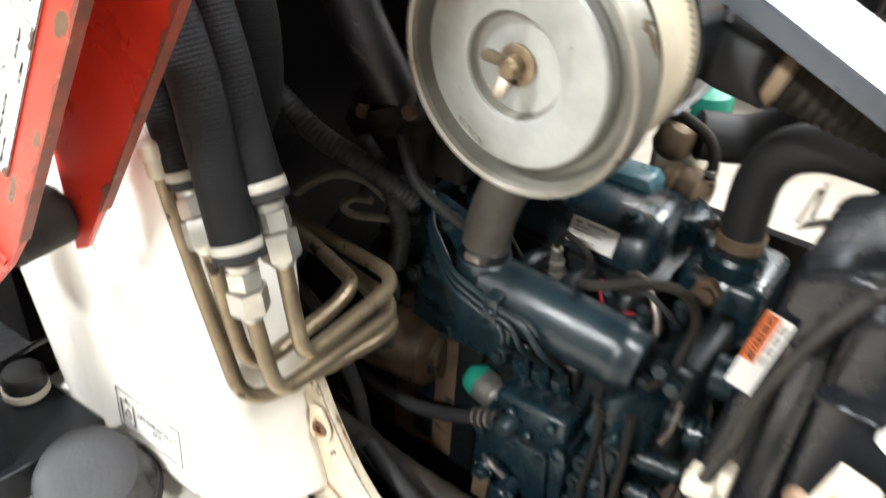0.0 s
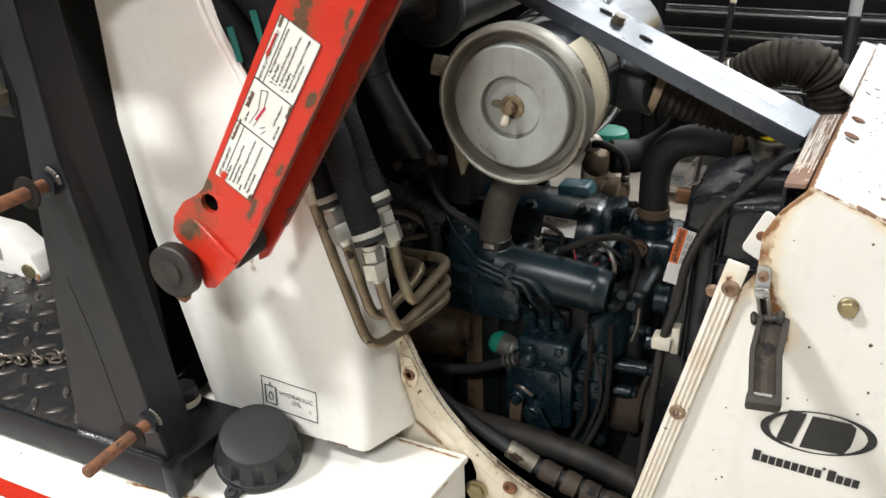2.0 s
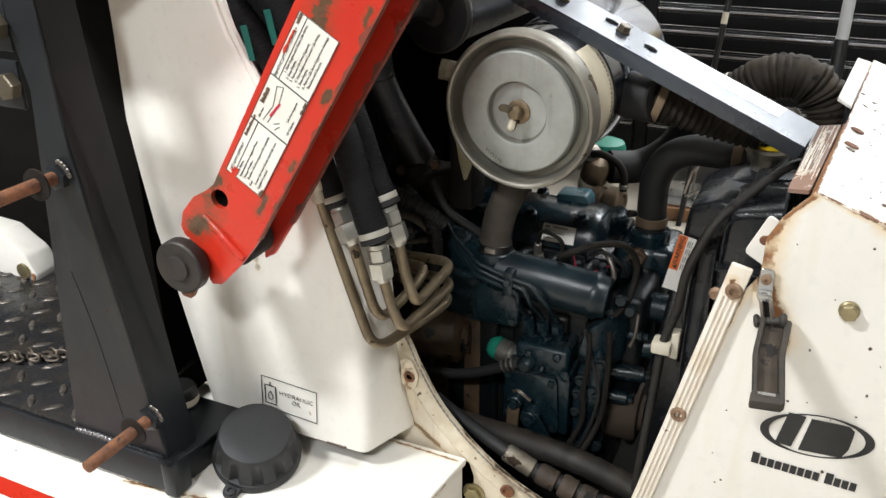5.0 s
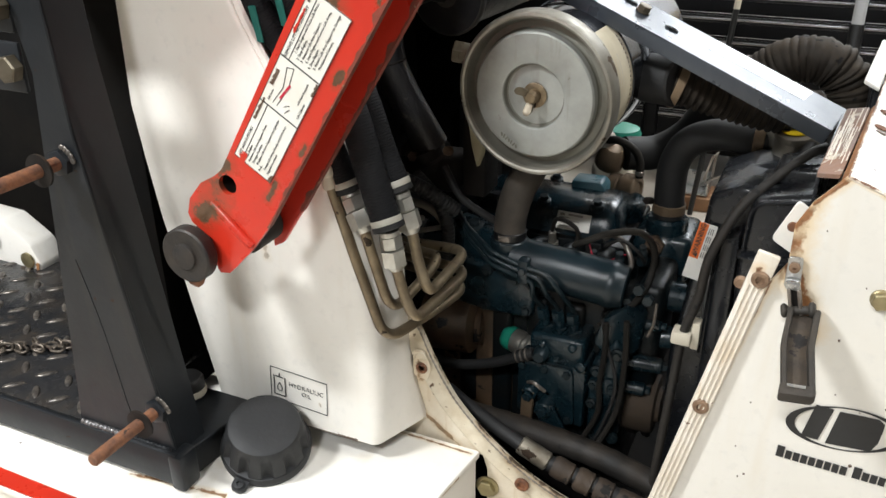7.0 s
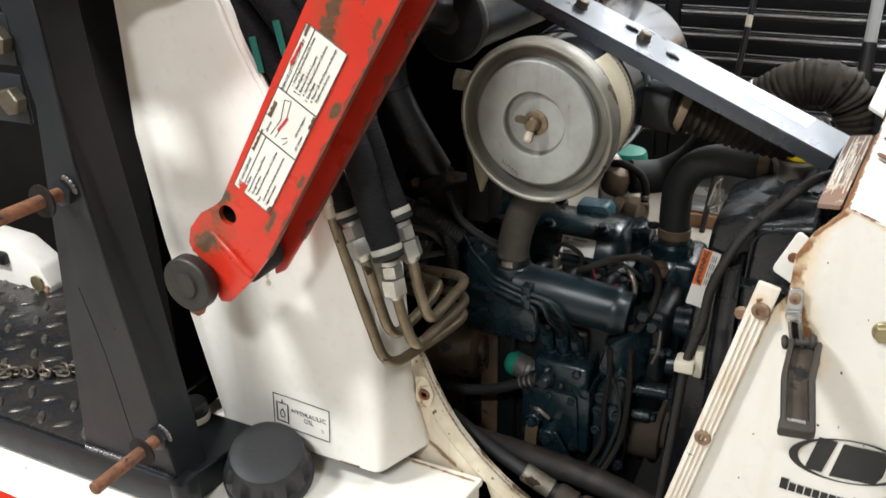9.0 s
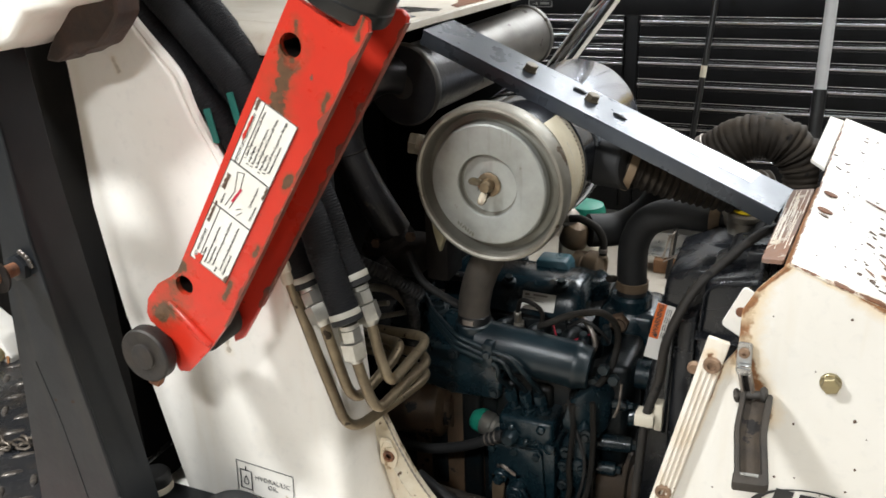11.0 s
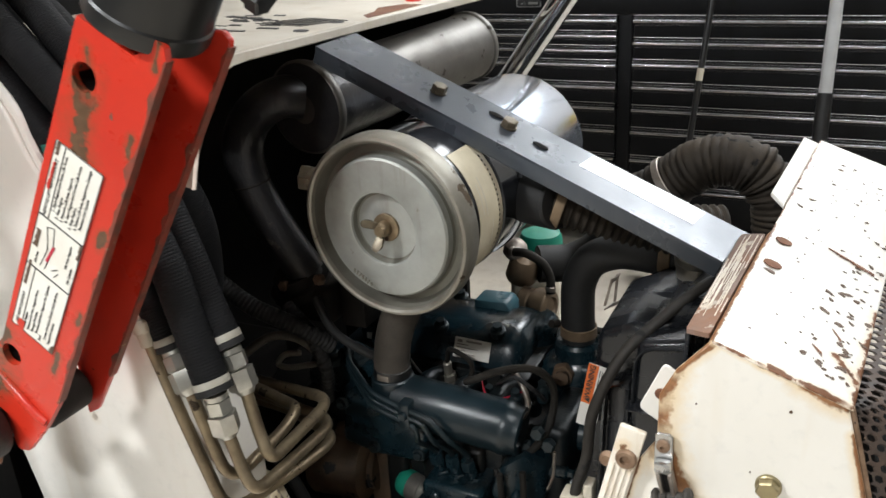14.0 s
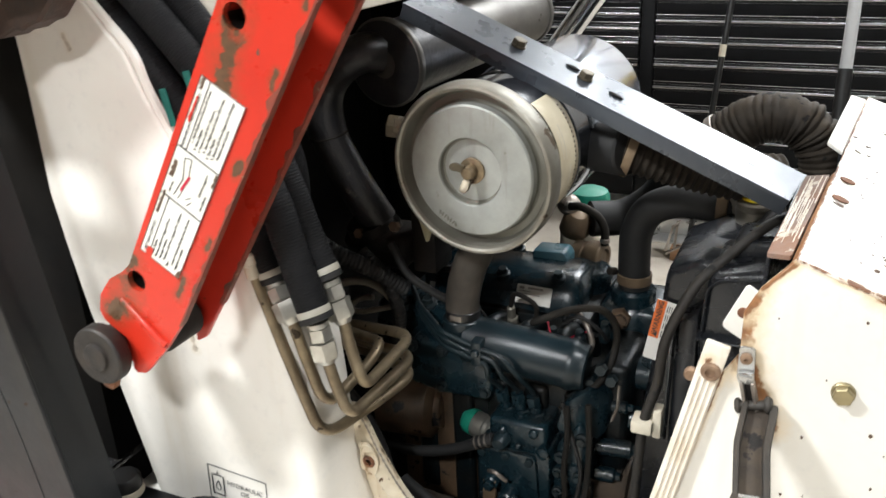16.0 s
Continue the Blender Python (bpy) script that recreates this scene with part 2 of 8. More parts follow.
M_CHIP = material("chipped_white_paint", (0.82, 0.80, 0.76), (0.78, 0.75, 0.69), 6, 0.4, 0, 0.06, 80, (0.20, 0.10, 0.065), 95, 0.735, stains=[((0.643, 0.4385, 0.9065), (0.752, 0.4385, 0.8665), 0.0022), ((0.69, 0.44, 0.89), (0.752, 0.44, 0.868), 0.005), ((0.643, 0.4385, 0.9065), (0.691, 0.99, 0.93), 0.0028), ((0.72, 0.69, 0.888), (0.765, 0.675, 0.873), 0.0042), ((0.752, 0.44, 0.867), (0.765, 0.60, 0.872), 0.0048), ((0.735, 0.50, 0.875), (0.752, 0.475, 0.868), 0.004)], stain=(0.20, 0.085, 0.04), halo=(0.74, 0.62, 0.48))
M_RUSTY = material("rusted_white_paint", (0.66, 0.60, 0.52), (0.50, 0.42, 0.33), 14, 0.6, 0, 0.25, 150, (0.20, 0.085, 0.035), 26, 0.55)
M_RUSTY2 = material("cream_paint_with_rust_bloom", (0.72, 0.65, 0.53), (0.60, 0.50, 0.36), 20, 0.5, 0, 0.15, 120, (0.24, 0.13, 0.06), 46, 0.69, streak=(0.50, 0.37, 0.22), stains=[((0.137, 0.488, 0.522), (0.14, 0.488, 0.492), 0.007), ((0.118, 0.488, 0.45), (0.205, 0.488, 0.385), 0.004), ((0.145, 0.488, 0.545), (0.185, 0.488, 0.46), 0.004), ((0.23, 0.488, 0.405), (0.32, 0.488, 0.345), 0.007)], stain=(0.30, 0.19, 0.10), halo=(0.60, 0.48, 0.32))
M_RIMLIP = material("dirty_cream_lip", (0.66, 0.59, 0.46), (0.50, 0.41, 0.28), 26, 0.5, 0, 0.2, 140, (0.14, 0.085, 0.05), 60, 0.64, stains=[((0.225, 0.49, 0.437), (0.27, 0.49, 0.398), 0.004), ((0.28, 0.49, 0.388), (0.36, 0.49, 0.348), 0.006), ((0.152, 0.49, 0.55), (0.18, 0.49, 0.495), 0.0025)], stain=(0.085, 0.055, 0.035), halo=(0.42, 0.30, 0.18))
M_RUSTB = material("bare_brown_steel", (0.084, 0.048, 0.0288), (0.136, 0.092, 0.064), 60, 0.7, 0.2, 0.3, 240)
M_STUD = material("rusted_stud", (0.240, 0.098, 0.044), (0.085, 0.040, 0.026), 80, 0.75, 0.1, 0.6, 420, (0.045, 0.028, 0.022), 60, 0.62)
M_LEAD2 = material("tarnished_steel", (0.33, 0.30, 0.27), (0.20, 0.16, 0.13), 40, 0.45, 0.8, 0.2, 200)
M_POST2 = material("worn_tread_paint", (0.05, 0.045, 0.042), (0.17, 0.145, 0.12), 50, 0.30, 0.4, 0.3, 160)
M_RUSTO = material("orange_rust_bloom", (0.36, 0.16, 0.055), (0.20, 0.09, 0.04), 45, 0.8, 0, 0.25, 220)
M_STRIP = material("cream_ribbed_strip", (0.74, 0.69, 0.61), (0.64, 0.56, 0.44), 18, 0.45, 0, 0.1, 120, (0.22, 0.11, 0.055), 60, 0.68, streak=(0.52, 0.40, 0.26), stains=[((0.470, 0.435, 0.24), (0.5955, 0.435, 0.808), 0.0009), ((0.576, 0.435, 0.790), (0.584, 0.435, 0.770), 0.0045)], stain=(0.22, 0.10, 0.045), halo=(0.60, 0.44, 0.27))
M_PIVOT = material("rust_dark_pivot", (0.040, 0.030, 0.026), (0.075, 0.045, 0.032), 40, 0.6, 0.3, 0.35, 200, (0.12, 0.08, 0.06), 70, 0.66)
M_PIN = material("worn_dark_pin_steel", (0.017, 0.0165, 0.016), (0.036, 0.028, 0.022), 40, 0.55, 0.2, 0.35, 200, (0.16, 0.10, 0.06), 60, 0.69)
M_STUDR = material("rusted_bolt", (0.30, 0.20, 0.13), (0.17, 0.10, 0.06), 70, 0.65, 0.4, 0.3, 260)
M_STRAP = material("oil_stained_strap", (0.060, 0.044, 0.030), (0.032, 0.025, 0.019), 55, 0.7, 0.1, 0.4, 200, (0.020, 0.017, 0.015), 40, 0.60)
M_LATCH = material("rusty_brown_rubber", (0.030, 0.026, 0.021), (0.050, 0.039, 0.029), 30, 0.72, 0, 0.3, 180, (0.085, 0.056, 0.036), 60, 0.69)
M_GRILLE = material("dark_mesh_steel", (0.030, 0.026, 0.024), (0.075, 0.045, 0.03), 40, 0.7, 0.1, 0.1, 200)
M_FILM = material("pale_label_film", (0.72, 0.74, 0.76), (0.66, 0.68, 0.70), 14, 0.24, 0.2)
M_PAPER = material("yellowed_paper", (0.66, 0.59, 0.44), (0.52, 0.44, 0.30), 16, 0.6, 0, 0.05, 80, (0.14, 0.11, 0.08), 24, 0.66)
M_NYLON2 = material("white_plastic_band", (0.46, 0.44, 0.38), (0.36, 0.33, 0.27), 40, 0.5)
M_LABELP = material("clean_white_print", (0.78, 0.77, 0.74), (0.74, 0.72, 0.68), 10, 0.45)
M_LABELS = material("silver_label", (0.775, 0.75, 0.7), (0.625, 0.5875, 0.525), 30, 0.4, 0.3)
M_TEALK = material("dark_teal_steel", (0.0078, 0.0195, 0.0247), (0.013, 0.0169, 0.0182), 20, 0.42, 0.1, 0.1, 120)
M_CREAM = material("cream_plastic", (0.372, 0.336, 0.216), (0.312, 0.276, 0.168), 20, 0.5)
M_POLEG = material("grey_pole_paint", (0.42, 0.42, 0.42), (0.36, 0.36, 0.36), 6, 0.4)
M_PANEL = material("white_panel_with_rusted_edges", (0.80, 0.77, 0.71), (0.75, 0.715, 0.645), 5, 0.34, 0, 0.05, 60, RUST, 14, 0.755, streak=(0.72, 0.66, 0.56), stains=[((0.602, 0.44, 0.79), (0.604, 0.44, 0.845), 0.0140), ((0.604, 0.44, 0.845), (0.617, 0.44, 0.872), 0.0085), ((0.617, 0.44, 0.872), (0.645, 0.44, 0.904), 0.0045), ((0.606, 0.44, 0.80), (0.640, 0.44, 0.725), 0.0100), ((0.500, 0.44, 0.44), (0.588, 0.44, 0.775), 0.0036), ((0.755, 0.44, 0.84), (0.792, 0.44, 0.70), 0.0042), ((0.645, 0.44, 0.905), (0.69, 0.44, 0.8875), 0.0026), ((0.68, 0.44, 0.891), (0.72, 0.44, 0.876), 0.0030), ((0.715, 0.44, 0.878), (0.752, 0.44, 0.864), 0.0075)], stain=(0.30, 0.135, 0.055), halo=(0.72, 0.57, 0.37), wob=2.6)
M_BRKT = material("rusted_bracket_paint", (0.19, 0.135, 0.11), (0.22, 0.10, 0.05), 16, 0.6, 0, 0.2, 160, (0.66, 0.58, 0.48), 36, 0.60)
M_RUST = material("bare_rust", (0.20, 0.085, 0.04), (0.11, 0.045, 0.025), 30, 0.85, 0, 0.4, 200)
M_RED = material("red_enamel", (0.52, 0.029, 0.013), (0.45, 0.023, 0.011), 9, 0.30, 0, 0.05, 70, (0.10, 0.055, 0.035), 34, 0.70, stains=[((-0.036, 0.288, 0.818), (-0.008, 0.288, 0.872), 0.0130), ((-0.052, 0.288, 0.806), (-0.025, 0.288, 0.828), 0.0130), ((0.172, 0.288, 1.125), (0.150, 0.288, 1.070), 0.0125), ((0.05, 0.288, 0.842), (0.063, 0.288, 0.862), 0.004), ((0.185, 0.288, 1.155), (0.175, 0.288, 1.12), 0.0045), ((0.150, 0.288, 0.985), (0.158, 0.288, 0.998), 0.004), ((0.205, 0.288, 1.07), (0.212, 0.288, 1.085), 0.0035), ((0.10, 0.288, 0.902), (0.106, 0.288, 0.912), 0.003), ((0.25, 0.288, 1.14), (0.262, 0.288, 1.17), 0.0028)], stain=(0.115, 0.062, 0.032), halo=(0.32, 0.045, 0.020), wob=6.5)
M_REDEDGE = material("chipped_red_edge", (0.230, 0.036, 0.018), (0.075, 0.038, 0.024), 38, 0.55, 0, 0.2, 150, (0.36, 0.25, 0.16), 120, 0.66)
M_POST = material("dark_grey_steel_paint", (0.0135, 0.0154, 0.0177), (0.0105, 0.0115, 0.0130), 10, 0.38, 0, 0.12, 90, (0.060, 0.034, 0.021), 60, 0.715, streak=(0.0240, 0.0225, 0.0205), rough_var=0.14)
M_BLACK = material("black_paint", (0.0066, 0.0066, 0.00715), (0.011, 0.01045, 0.0099), 8, 0.4, 0, 0.05, 80)
M_BARREL = material("satin_black_cylinder_paint", (0.0045, 0.0048, 0.0052), (0.0065, 0.0062, 0.0060), 8, 0.34, 0, 0.06, 80, (0.030, 0.018, 0.012), 40, 0.745)
M_RUBBER = material("black_rubber", (0.0121, 0.0121, 0.01265), (0.0176, 0.0165, 0.0154), 12, 0.62, 0, 0.12, 160)
M_DUSTRUB = material("dusty_rubber", (0.009112, 0.008138, 0.006836), (0.0179, 0.01432, 0.01042), 9, 0.8, 0, 0.25, 130, dust=(0.03906, 0.03092, 0.02213), dust_at=0.58)
M_SLEEVE = material("woven_hose_sleeve", (0.00432, 0.0045, 0.00522), (0.00648, 0.00648, 0.0072), 10, 0.72, 0, 0.35, 420)
M_TEAL = material("dark_teal_engine_enamel", (0.0080, 0.0225, 0.0300), (0.0045, 0.0110, 0.0150), 16, 0.27, 0, 0.25, 140, (0.020, 0.016, 0.013), 34, 0.70, dust=(0.045, 0.033, 0.023), dust_at=0.66, rough_var=0.14)
M_TEALC = material("clean_dark_teal_enamel", (0.0080, 0.0165, 0.0210), (0.0050, 0.0110, 0.0145), 13, 0.33, 0, 0.14, 170, (0.016, 0.018, 0.018), 70, 0.70, rough_var=0.10)
M_COVER = material("oil_dusted_teal_cover", (0.0065, 0.0190, 0.0265), (0.0045, 0.0110, 0.0150), 14, 0.24, 0, 0.14, 120, dust=(0.060, 0.041, 0.026), dust_at=0.60, rough_var=0.08)
M_TEALB = material("bright_teal_enamel", (0.0425, 0.11, 0.135), (0.03, 0.0775, 0.0975), 14, 0.30, 0, 0.08, 90, dust=(0.125, 0.1063, 0.08125), dust_at=0.68)
# grimy teal casting, darkened well below the enamel to paint in shadow
M_BLOCK = material("grimy_shade_dark_casting", (0.0030, 0.0070, 0.0092), (0.0080, 0.0070, 0.0058), 14, 0.38, 0, 0.5, 120, dust=(0.018, 0.0125, 0.0085), dust_at=0.66, rough_var=0.16)
M_BROWN = material("oily_brown_casting", (0.120, 0.072, 0.040), (0.050, 0.034, 0.022), 22, 0.55, 0, 0.35, 130, (0.012, 0.013, 0.014), 26, 0.60)
M_GRIME = material("brown_oily_grime", (0.015, 0.011, 0.0085), (0.006, 0.0055, 0.005), 12, 0.65, 0, 0.4, 90, dust=(0.0375, 0.025, 0.016), dust_at=0.6)
# darker lid zinc: paints the shade inside the groove and recess
M_ZINCD = material("shade_darkened_zinc", (0.20, 0.195, 0.165), (0.13, 0.12, 0.095), 12, 0.5, 0.4, 0.1, 120)
M_ZINC = material("dull_galvanised_lid", (0.41, 0.42, 0.395), (0.30, 0.305, 0.28), 18, 0.50, 0.62, 0.08, 110, (0.22, 0.17, 0.115), 30, 0.70, streak=(0.25, 0.24, 0.20))
M_STEELBAR = material("blue_grey_enamel_bar", (0.060, 0.069, 0.083), (0.048, 0.055, 0.067), 9, 0.30, 0.30, 0.07, 90, streak=(0.075, 0.08, 0.09))
M_ZINCR = material("brown_filmed_lid_rim", (0.30, 0.285, 0.245), (0.20, 0.18, 0.145), 24, 0.46, 0.6, 0.12, 120, (0.13, 0.095, 0.06), 40, 0.64)
M_WNUT = material("tarnished_wing_nut_hub", (0.26, 0.20, 0.125), (0.15, 0.105, 0.065), 60, 0.42, 0.75, 0.15, 200, (0.07, 0.042, 0.028), 80, 0.60)
M_TUBE = material("yellow_zinc_tube", (0.32, 0.255, 0.165), (0.175, 0.135, 0.09), 26, 0.42, 0.75, 0.15, 150, (0.085, 0.062, 0.042), 46, 0.64, streak=(0.14, 0.10, 0.07))
M_NUT = material("bright_zinc_fitting", (0.60, 0.59, 0.54), (0.42, 0.40, 0.35), 25, 0.38, 0.85, 0.08, 140)
M_WING = material("tarnished_brass_wing", (0.156, 0.1333, 0.0975), (0.104, 0.0845, 0.0585), 60, 0.45, 0.7, 0.1, 200)
M_BRASS = material("yellow_passivated_bolt", (0.42, 0.36, 0.20), (0.30, 0.25, 0.15), 40, 0.38, 0.8, 0.05, 200)
M_PLASTIC = material("black_moulded_plastic", (0.0098, 0.0112, 0.014), (0.0154, 0.0161, 0.0182), 8, 0.27, 0, 0.08, 120, dust=(0.042, 0.0364, 0.0315), dust_at=0.68)
M_CAP = material("matt_black_plastic", (0.0100, 0.0104, 0.0112), (0.0150, 0.0150, 0.0155), 12, 0.60, 0, 0.22, 200, (0.060, 0.054, 0.046), 150, 0.765)
M_CHROME = material("chrome_rod", (0.75, 0.75, 0.76), (0.65, 0.65, 0.66), 5, 0.12, 1.0)
M_MUFF = material("heat_stained_muffler", (0.155, 0.145, 0.132), (0.10, 0.092, 0.08), 14, 0.46, 0.6, 0.12, 80, (0.085, 0.072, 0.06), 34, 0.64)
M_EXH = material("sooty_exhaust_iron", (0.026, 0.026, 0.029), (0.050, 0.046, 0.044), 26, 0.36, 0.5, 0.45, 150, (0.13, 0.118, 0.105), 60, 0.70)
M_DARKSHINE = material("glossy_black_canister", (0.012, 0.013, 0.016), (0.016, 0.017, 0.02), 6, 0.16, 0, 0.02, 60)
M_LABELW = material("weathered_label_white", (0.74, 0.72, 0.66), (0.66, 0.62, 0.54), 22, 0.5, 0, 0.03, 90, (0.20, 0.10, 0.05), 28, 0.70)
M_INK = material("black_ink", (0.012, 0.012, 0.013), (0.018, 0.018, 0.018), 20, 0.45)
M_ORANGE = material("orange_label", (0.72, 0.15, 0.02), (0.65, 0.13, 0.02), 20, 0.5)
M_REDINK = material("red_ink", (0.55, 0.02, 0.05), None, 20, 0.5)
M_GREEN = material("green_plastic", (0.01, 0.24, 0.16), (0.01, 0.19, 0.12), 15, 0.45, 0, 0.05, 120)
M_TEALCLIP = material("teal_plastic_tie", (0.01, 0.16, 0.13), None, 15, 0.5)
M_YELLOW = material("yellow_cap_paint", (0.75, 0.55, 0.01), (0.60, 0.42, 0.02), 15, 0.45)
M_ALU = material("cast_aluminium", (0.34, 0.32, 0.28), (0.22, 0.19, 0.15), 18, 0.5, 0.7, 0.15, 150)
M_BRONZE = material("brown_cast_fitting", (0.20, 0.14, 0.085), (0.12, 0.08, 0.05), 22, 0.55, 0.3, 0.2, 140)
M_NYLON = material("natural_nylon_clip", (0.62, 0.57, 0.46), (0.5, 0.44, 0.34), 18, 0.55)
M_CAB = material("black_powder_coat", (0.0045, 0.0046, 0.0052), (0.0065, 0.0066, 0.0072), 3, 0.55, 0, 0.02, 200)
M_CABTRIM = material("black_drawer_pull", (0.30, 0.30, 0.31), (0.27, 0.27, 0.28), 2, 0.24, 1.0, rough_var=0.02)
M_WOOD = material("oiled_pine_worktop", (0.62, 0.38, 0.17), (0.50, 0.28, 0.11), 4, 0.5, 0, 0.08, 40, streak=(0.45, 0.24, 0.09))
M_FLOOR = material("sealed_concrete", (0.546, 0.494, 0.416), (0.429, 0.39, 0.338), 2, 0.45, 0, 0.08, 30, dust=(0.39, 0.338, 0.273), dust_at=0.62)
M_WALL = material("painted_wall", (0.34, 0.335, 0.325), (0.29, 0.285, 0.275), 1.5, 0.7, 0, 0.05, 40)
M_WALLN = material("white_workshop_wall", (0.80, 0.80, 0.80), (0.74, 0.74, 0.74), 1.5, 0.6, 0, 0.05, 40)
M_CEIL = material("pale_ceiling", (0.70, 0.69, 0.67), None, 1.5, 0.8)
M_WOODDARK = material("rough_brown_timber", (0.30, 0.16, 0.08), (0.2, 0.10, 0.05), 12, 0.7, 0, 0.2, 80)
M_CANREAR = material("blue_steel_shell", (0.34, 0.37, 0.42), (0.26, 0.285, 0.33), 7, 0.16, 0.85, 0.03, 60)
M_DUCT = material("dusty_brown_duct", (0.0130, 0.0098, 0.0070), (0.0245, 0.0185, 0.0125), 16, 0.74, 0, 0.35, 120, (0.006, 0.005, 0.0045), 20, 0.62, dust=(0.052, 0.037, 0.023), dust_at=0.56)
M_DRUM = material("earth_dusted_casting", (0.035, 0.028, 0.021), (0.07, 0.0462, 0.028), 9, 0.75, 0, 0.3, 110, (0.0084, 0.014, 0.0168), 14, 0.58)
M_TREAD = material("worn_black_tread", (0.024, 0.025, 0.028), (0.042, 0.039, 0.036), 14, 0.27, 0.3, 0.2, 120, (0.075, 0.055, 0.04), 26, 0.66, dust=(0.060, 0.046, 0.034), dust_at=0.66)
M_CHAIN = material("rusty_chain_steel", (0.075, 0.062, 0.05), (0.16, 0.13, 0.10), 70, 0.45, 0.6, 0.3, 240)
M_LEAD = material("worn_stainless", (0.55, 0.55, 0.54), (0.42, 0.42, 0.41), 12, 0.3, 0.9)


M_HOSEBR = material("earthy_brown_hose", (0.0062, 0.0052, 0.0043), (0.0150, 0.0112, 0.0078), 14, 0.66, 0, 0.35, 160, (0.0035, 0.0032, 0.0030), 22, 0.62, dust=(0.046, 0.032, 0.021), dust_at=0.57)
M_CABLE = material("dust_filmed_cable", (0.0125, 0.0105, 0.0085), (0.022, 0.0175, 0.0135), 22, 0.66, 0, 0.3, 160, (0.0075, 0.007, 0.0065), 40, 0.62, dust=(0.040, 0.032, 0.024), dust_at=0.60)
M_WRAP = material("stained_brown_wrap", (0.052, 0.034, 0.021), (0.024, 0.017, 0.012), 30, 0.7, 0, 0.4, 160, (0.010, 0.008, 0.006), 34, 0.62)
M_CRIMP = material("rust_spotted_zinc_crimp", (0.24, 0.215, 0.17), (0.13, 0.105, 0.075), 34, 0.45, 0.6, 0.2, 180, (0.06, 0.038, 0.024), 48, 0.60)
M_ELBOW = material("dust_coated_rubber", (0.040, 0.033, 0.026), (0.070, 0.058, 0.046), 18, 0.75, 0, 0.25, 160, dust=(0.11, 0.092, 0.074), dust_at=0.56)
M_PALEHOSE = material("faded_beige_hose", (0.22, 0.20, 0.165), (0.13, 0.115, 0.095), 30, 0.6, 0, 0.2, 160)
M_WELD = material("bright_weld_steel", (0.30, 0.30, 0.31), (0.10, 0.085, 0.075), 60, 0.32, 0.8, 0.3, 260)
M_DIRT = material("caked_brown_dirt", (0.0135, 0.00945, 0.0063), (0.02475, 0.0162, 0.0099), 14, 0.9, 0, 0.4, 90, (0.0045, 0.00405, 0.0036), 18, 0.56)
# near-black with hardly any specular: deep shade put into the colour
M_SHADEBLACK = material("near_black_shade_sheet", (0.0045, 0.0042, 0.004), (0.008, 0.0065, 0.005), 8, 0.85, 0, 0.15, 80)
for m_, s_ in ((M_SHADEBLACK, 0.12), (M_GRIME, 0.25), (M_BLOCK, 0.3), (M_SLEEVE, 0.25), (M_POST, 0.3), (M_CAB, 0.14), (M_DUCT, 0.25), (M_DUSTRUB, 0.3), (M_RUBBER, 0.4)):
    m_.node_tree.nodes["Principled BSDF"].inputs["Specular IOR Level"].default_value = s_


def glow(name, colour, strength):
    mat = bpy.data.materials.new(name)
    mat.use_nodes = True
    b = mat.node_tree.nodes["Principled BSDF"]
    b.inputs["Base Color"].default_value = (0.8, 0.8, 0.8, 1)
    b.inputs["Emission Color"].default_value = (*colour, 1)
    b.inputs["Emission Strength"].default_value = strength
    return mat


M_GLOW = glow("lit_diffuser", COOL, 6.0)


def mesh_text(text, size, m, mat, name, parent, thick=0.0004, shear=0.0, bold=0.0):
    """Letters of the built-in font as a mesh part; m: the pose of their plane."""
    cu = bpy.data.curves.new("letters", "FONT")
    cu.body, cu.size, cu.extrude, cu.shear, cu.offset = text, size, thick, shear, bold
    cu.align_x, cu.align_y, cu.resolution_u = "CENTER", "CENTER", 2
    tmp = bpy.data.objects.new("letters", cu)
    scene.collection.objects.link(tmp)
    deps = bpy.context.evaluated_depsgraph_get()
    me = bpy.data.meshes.new_from_object(tmp.evaluated_get(deps))
    bpy.data.objects.remove(tmp)
    me.transform(Matrix.Translation(-V(parent["base"])) @ m)
    me.materials.clear()
    me.materials.append(mat)
    ob = new(name, me)
    ob.parent = parent
    ob["base"] = parent["base"]
    return ob


def plane_pose(origin, right, up):
    """A pose whose x runs along right and y along up."""
    r = V(right).normalized()
    n = r.cross(V(up)).normalized()
    u = n.cross(r)
    m = Matrix((r, u, n)).transposed().to_4x4()
    return Matrix.Translation(origin) @ m

# ---- the workshop ----
bm = BM(); box(bm, (-4.5, -4, -0.1), (5, 3.6, 0)); single("floor", bm, M_FLOOR, "pale sealed concrete workshop floor", "floor", kind="structure")
bm = BM()
for lo, hi in (((-4.6, 3.6, 0), (5.1, 3.75, 1.9)), ((-4.6, 3.6, 2.9), (5.1, 3.75, 3.6)), ((-4.6, 3.6, 1.9), (0.2, 3.75, 2.9)), ((1.7, 3.6, 1.9), (5.1, 3.75, 2.9))):
    box(bm, lo, hi)
single("wall_north", bm, M_WALLN, "plain white workshop wall with a window above the bench", "wall", kind="structure")
win = thing("window_1", (0.95, 3.7, 1.9), "plain workshop window above the bench", "window", kind="structure")
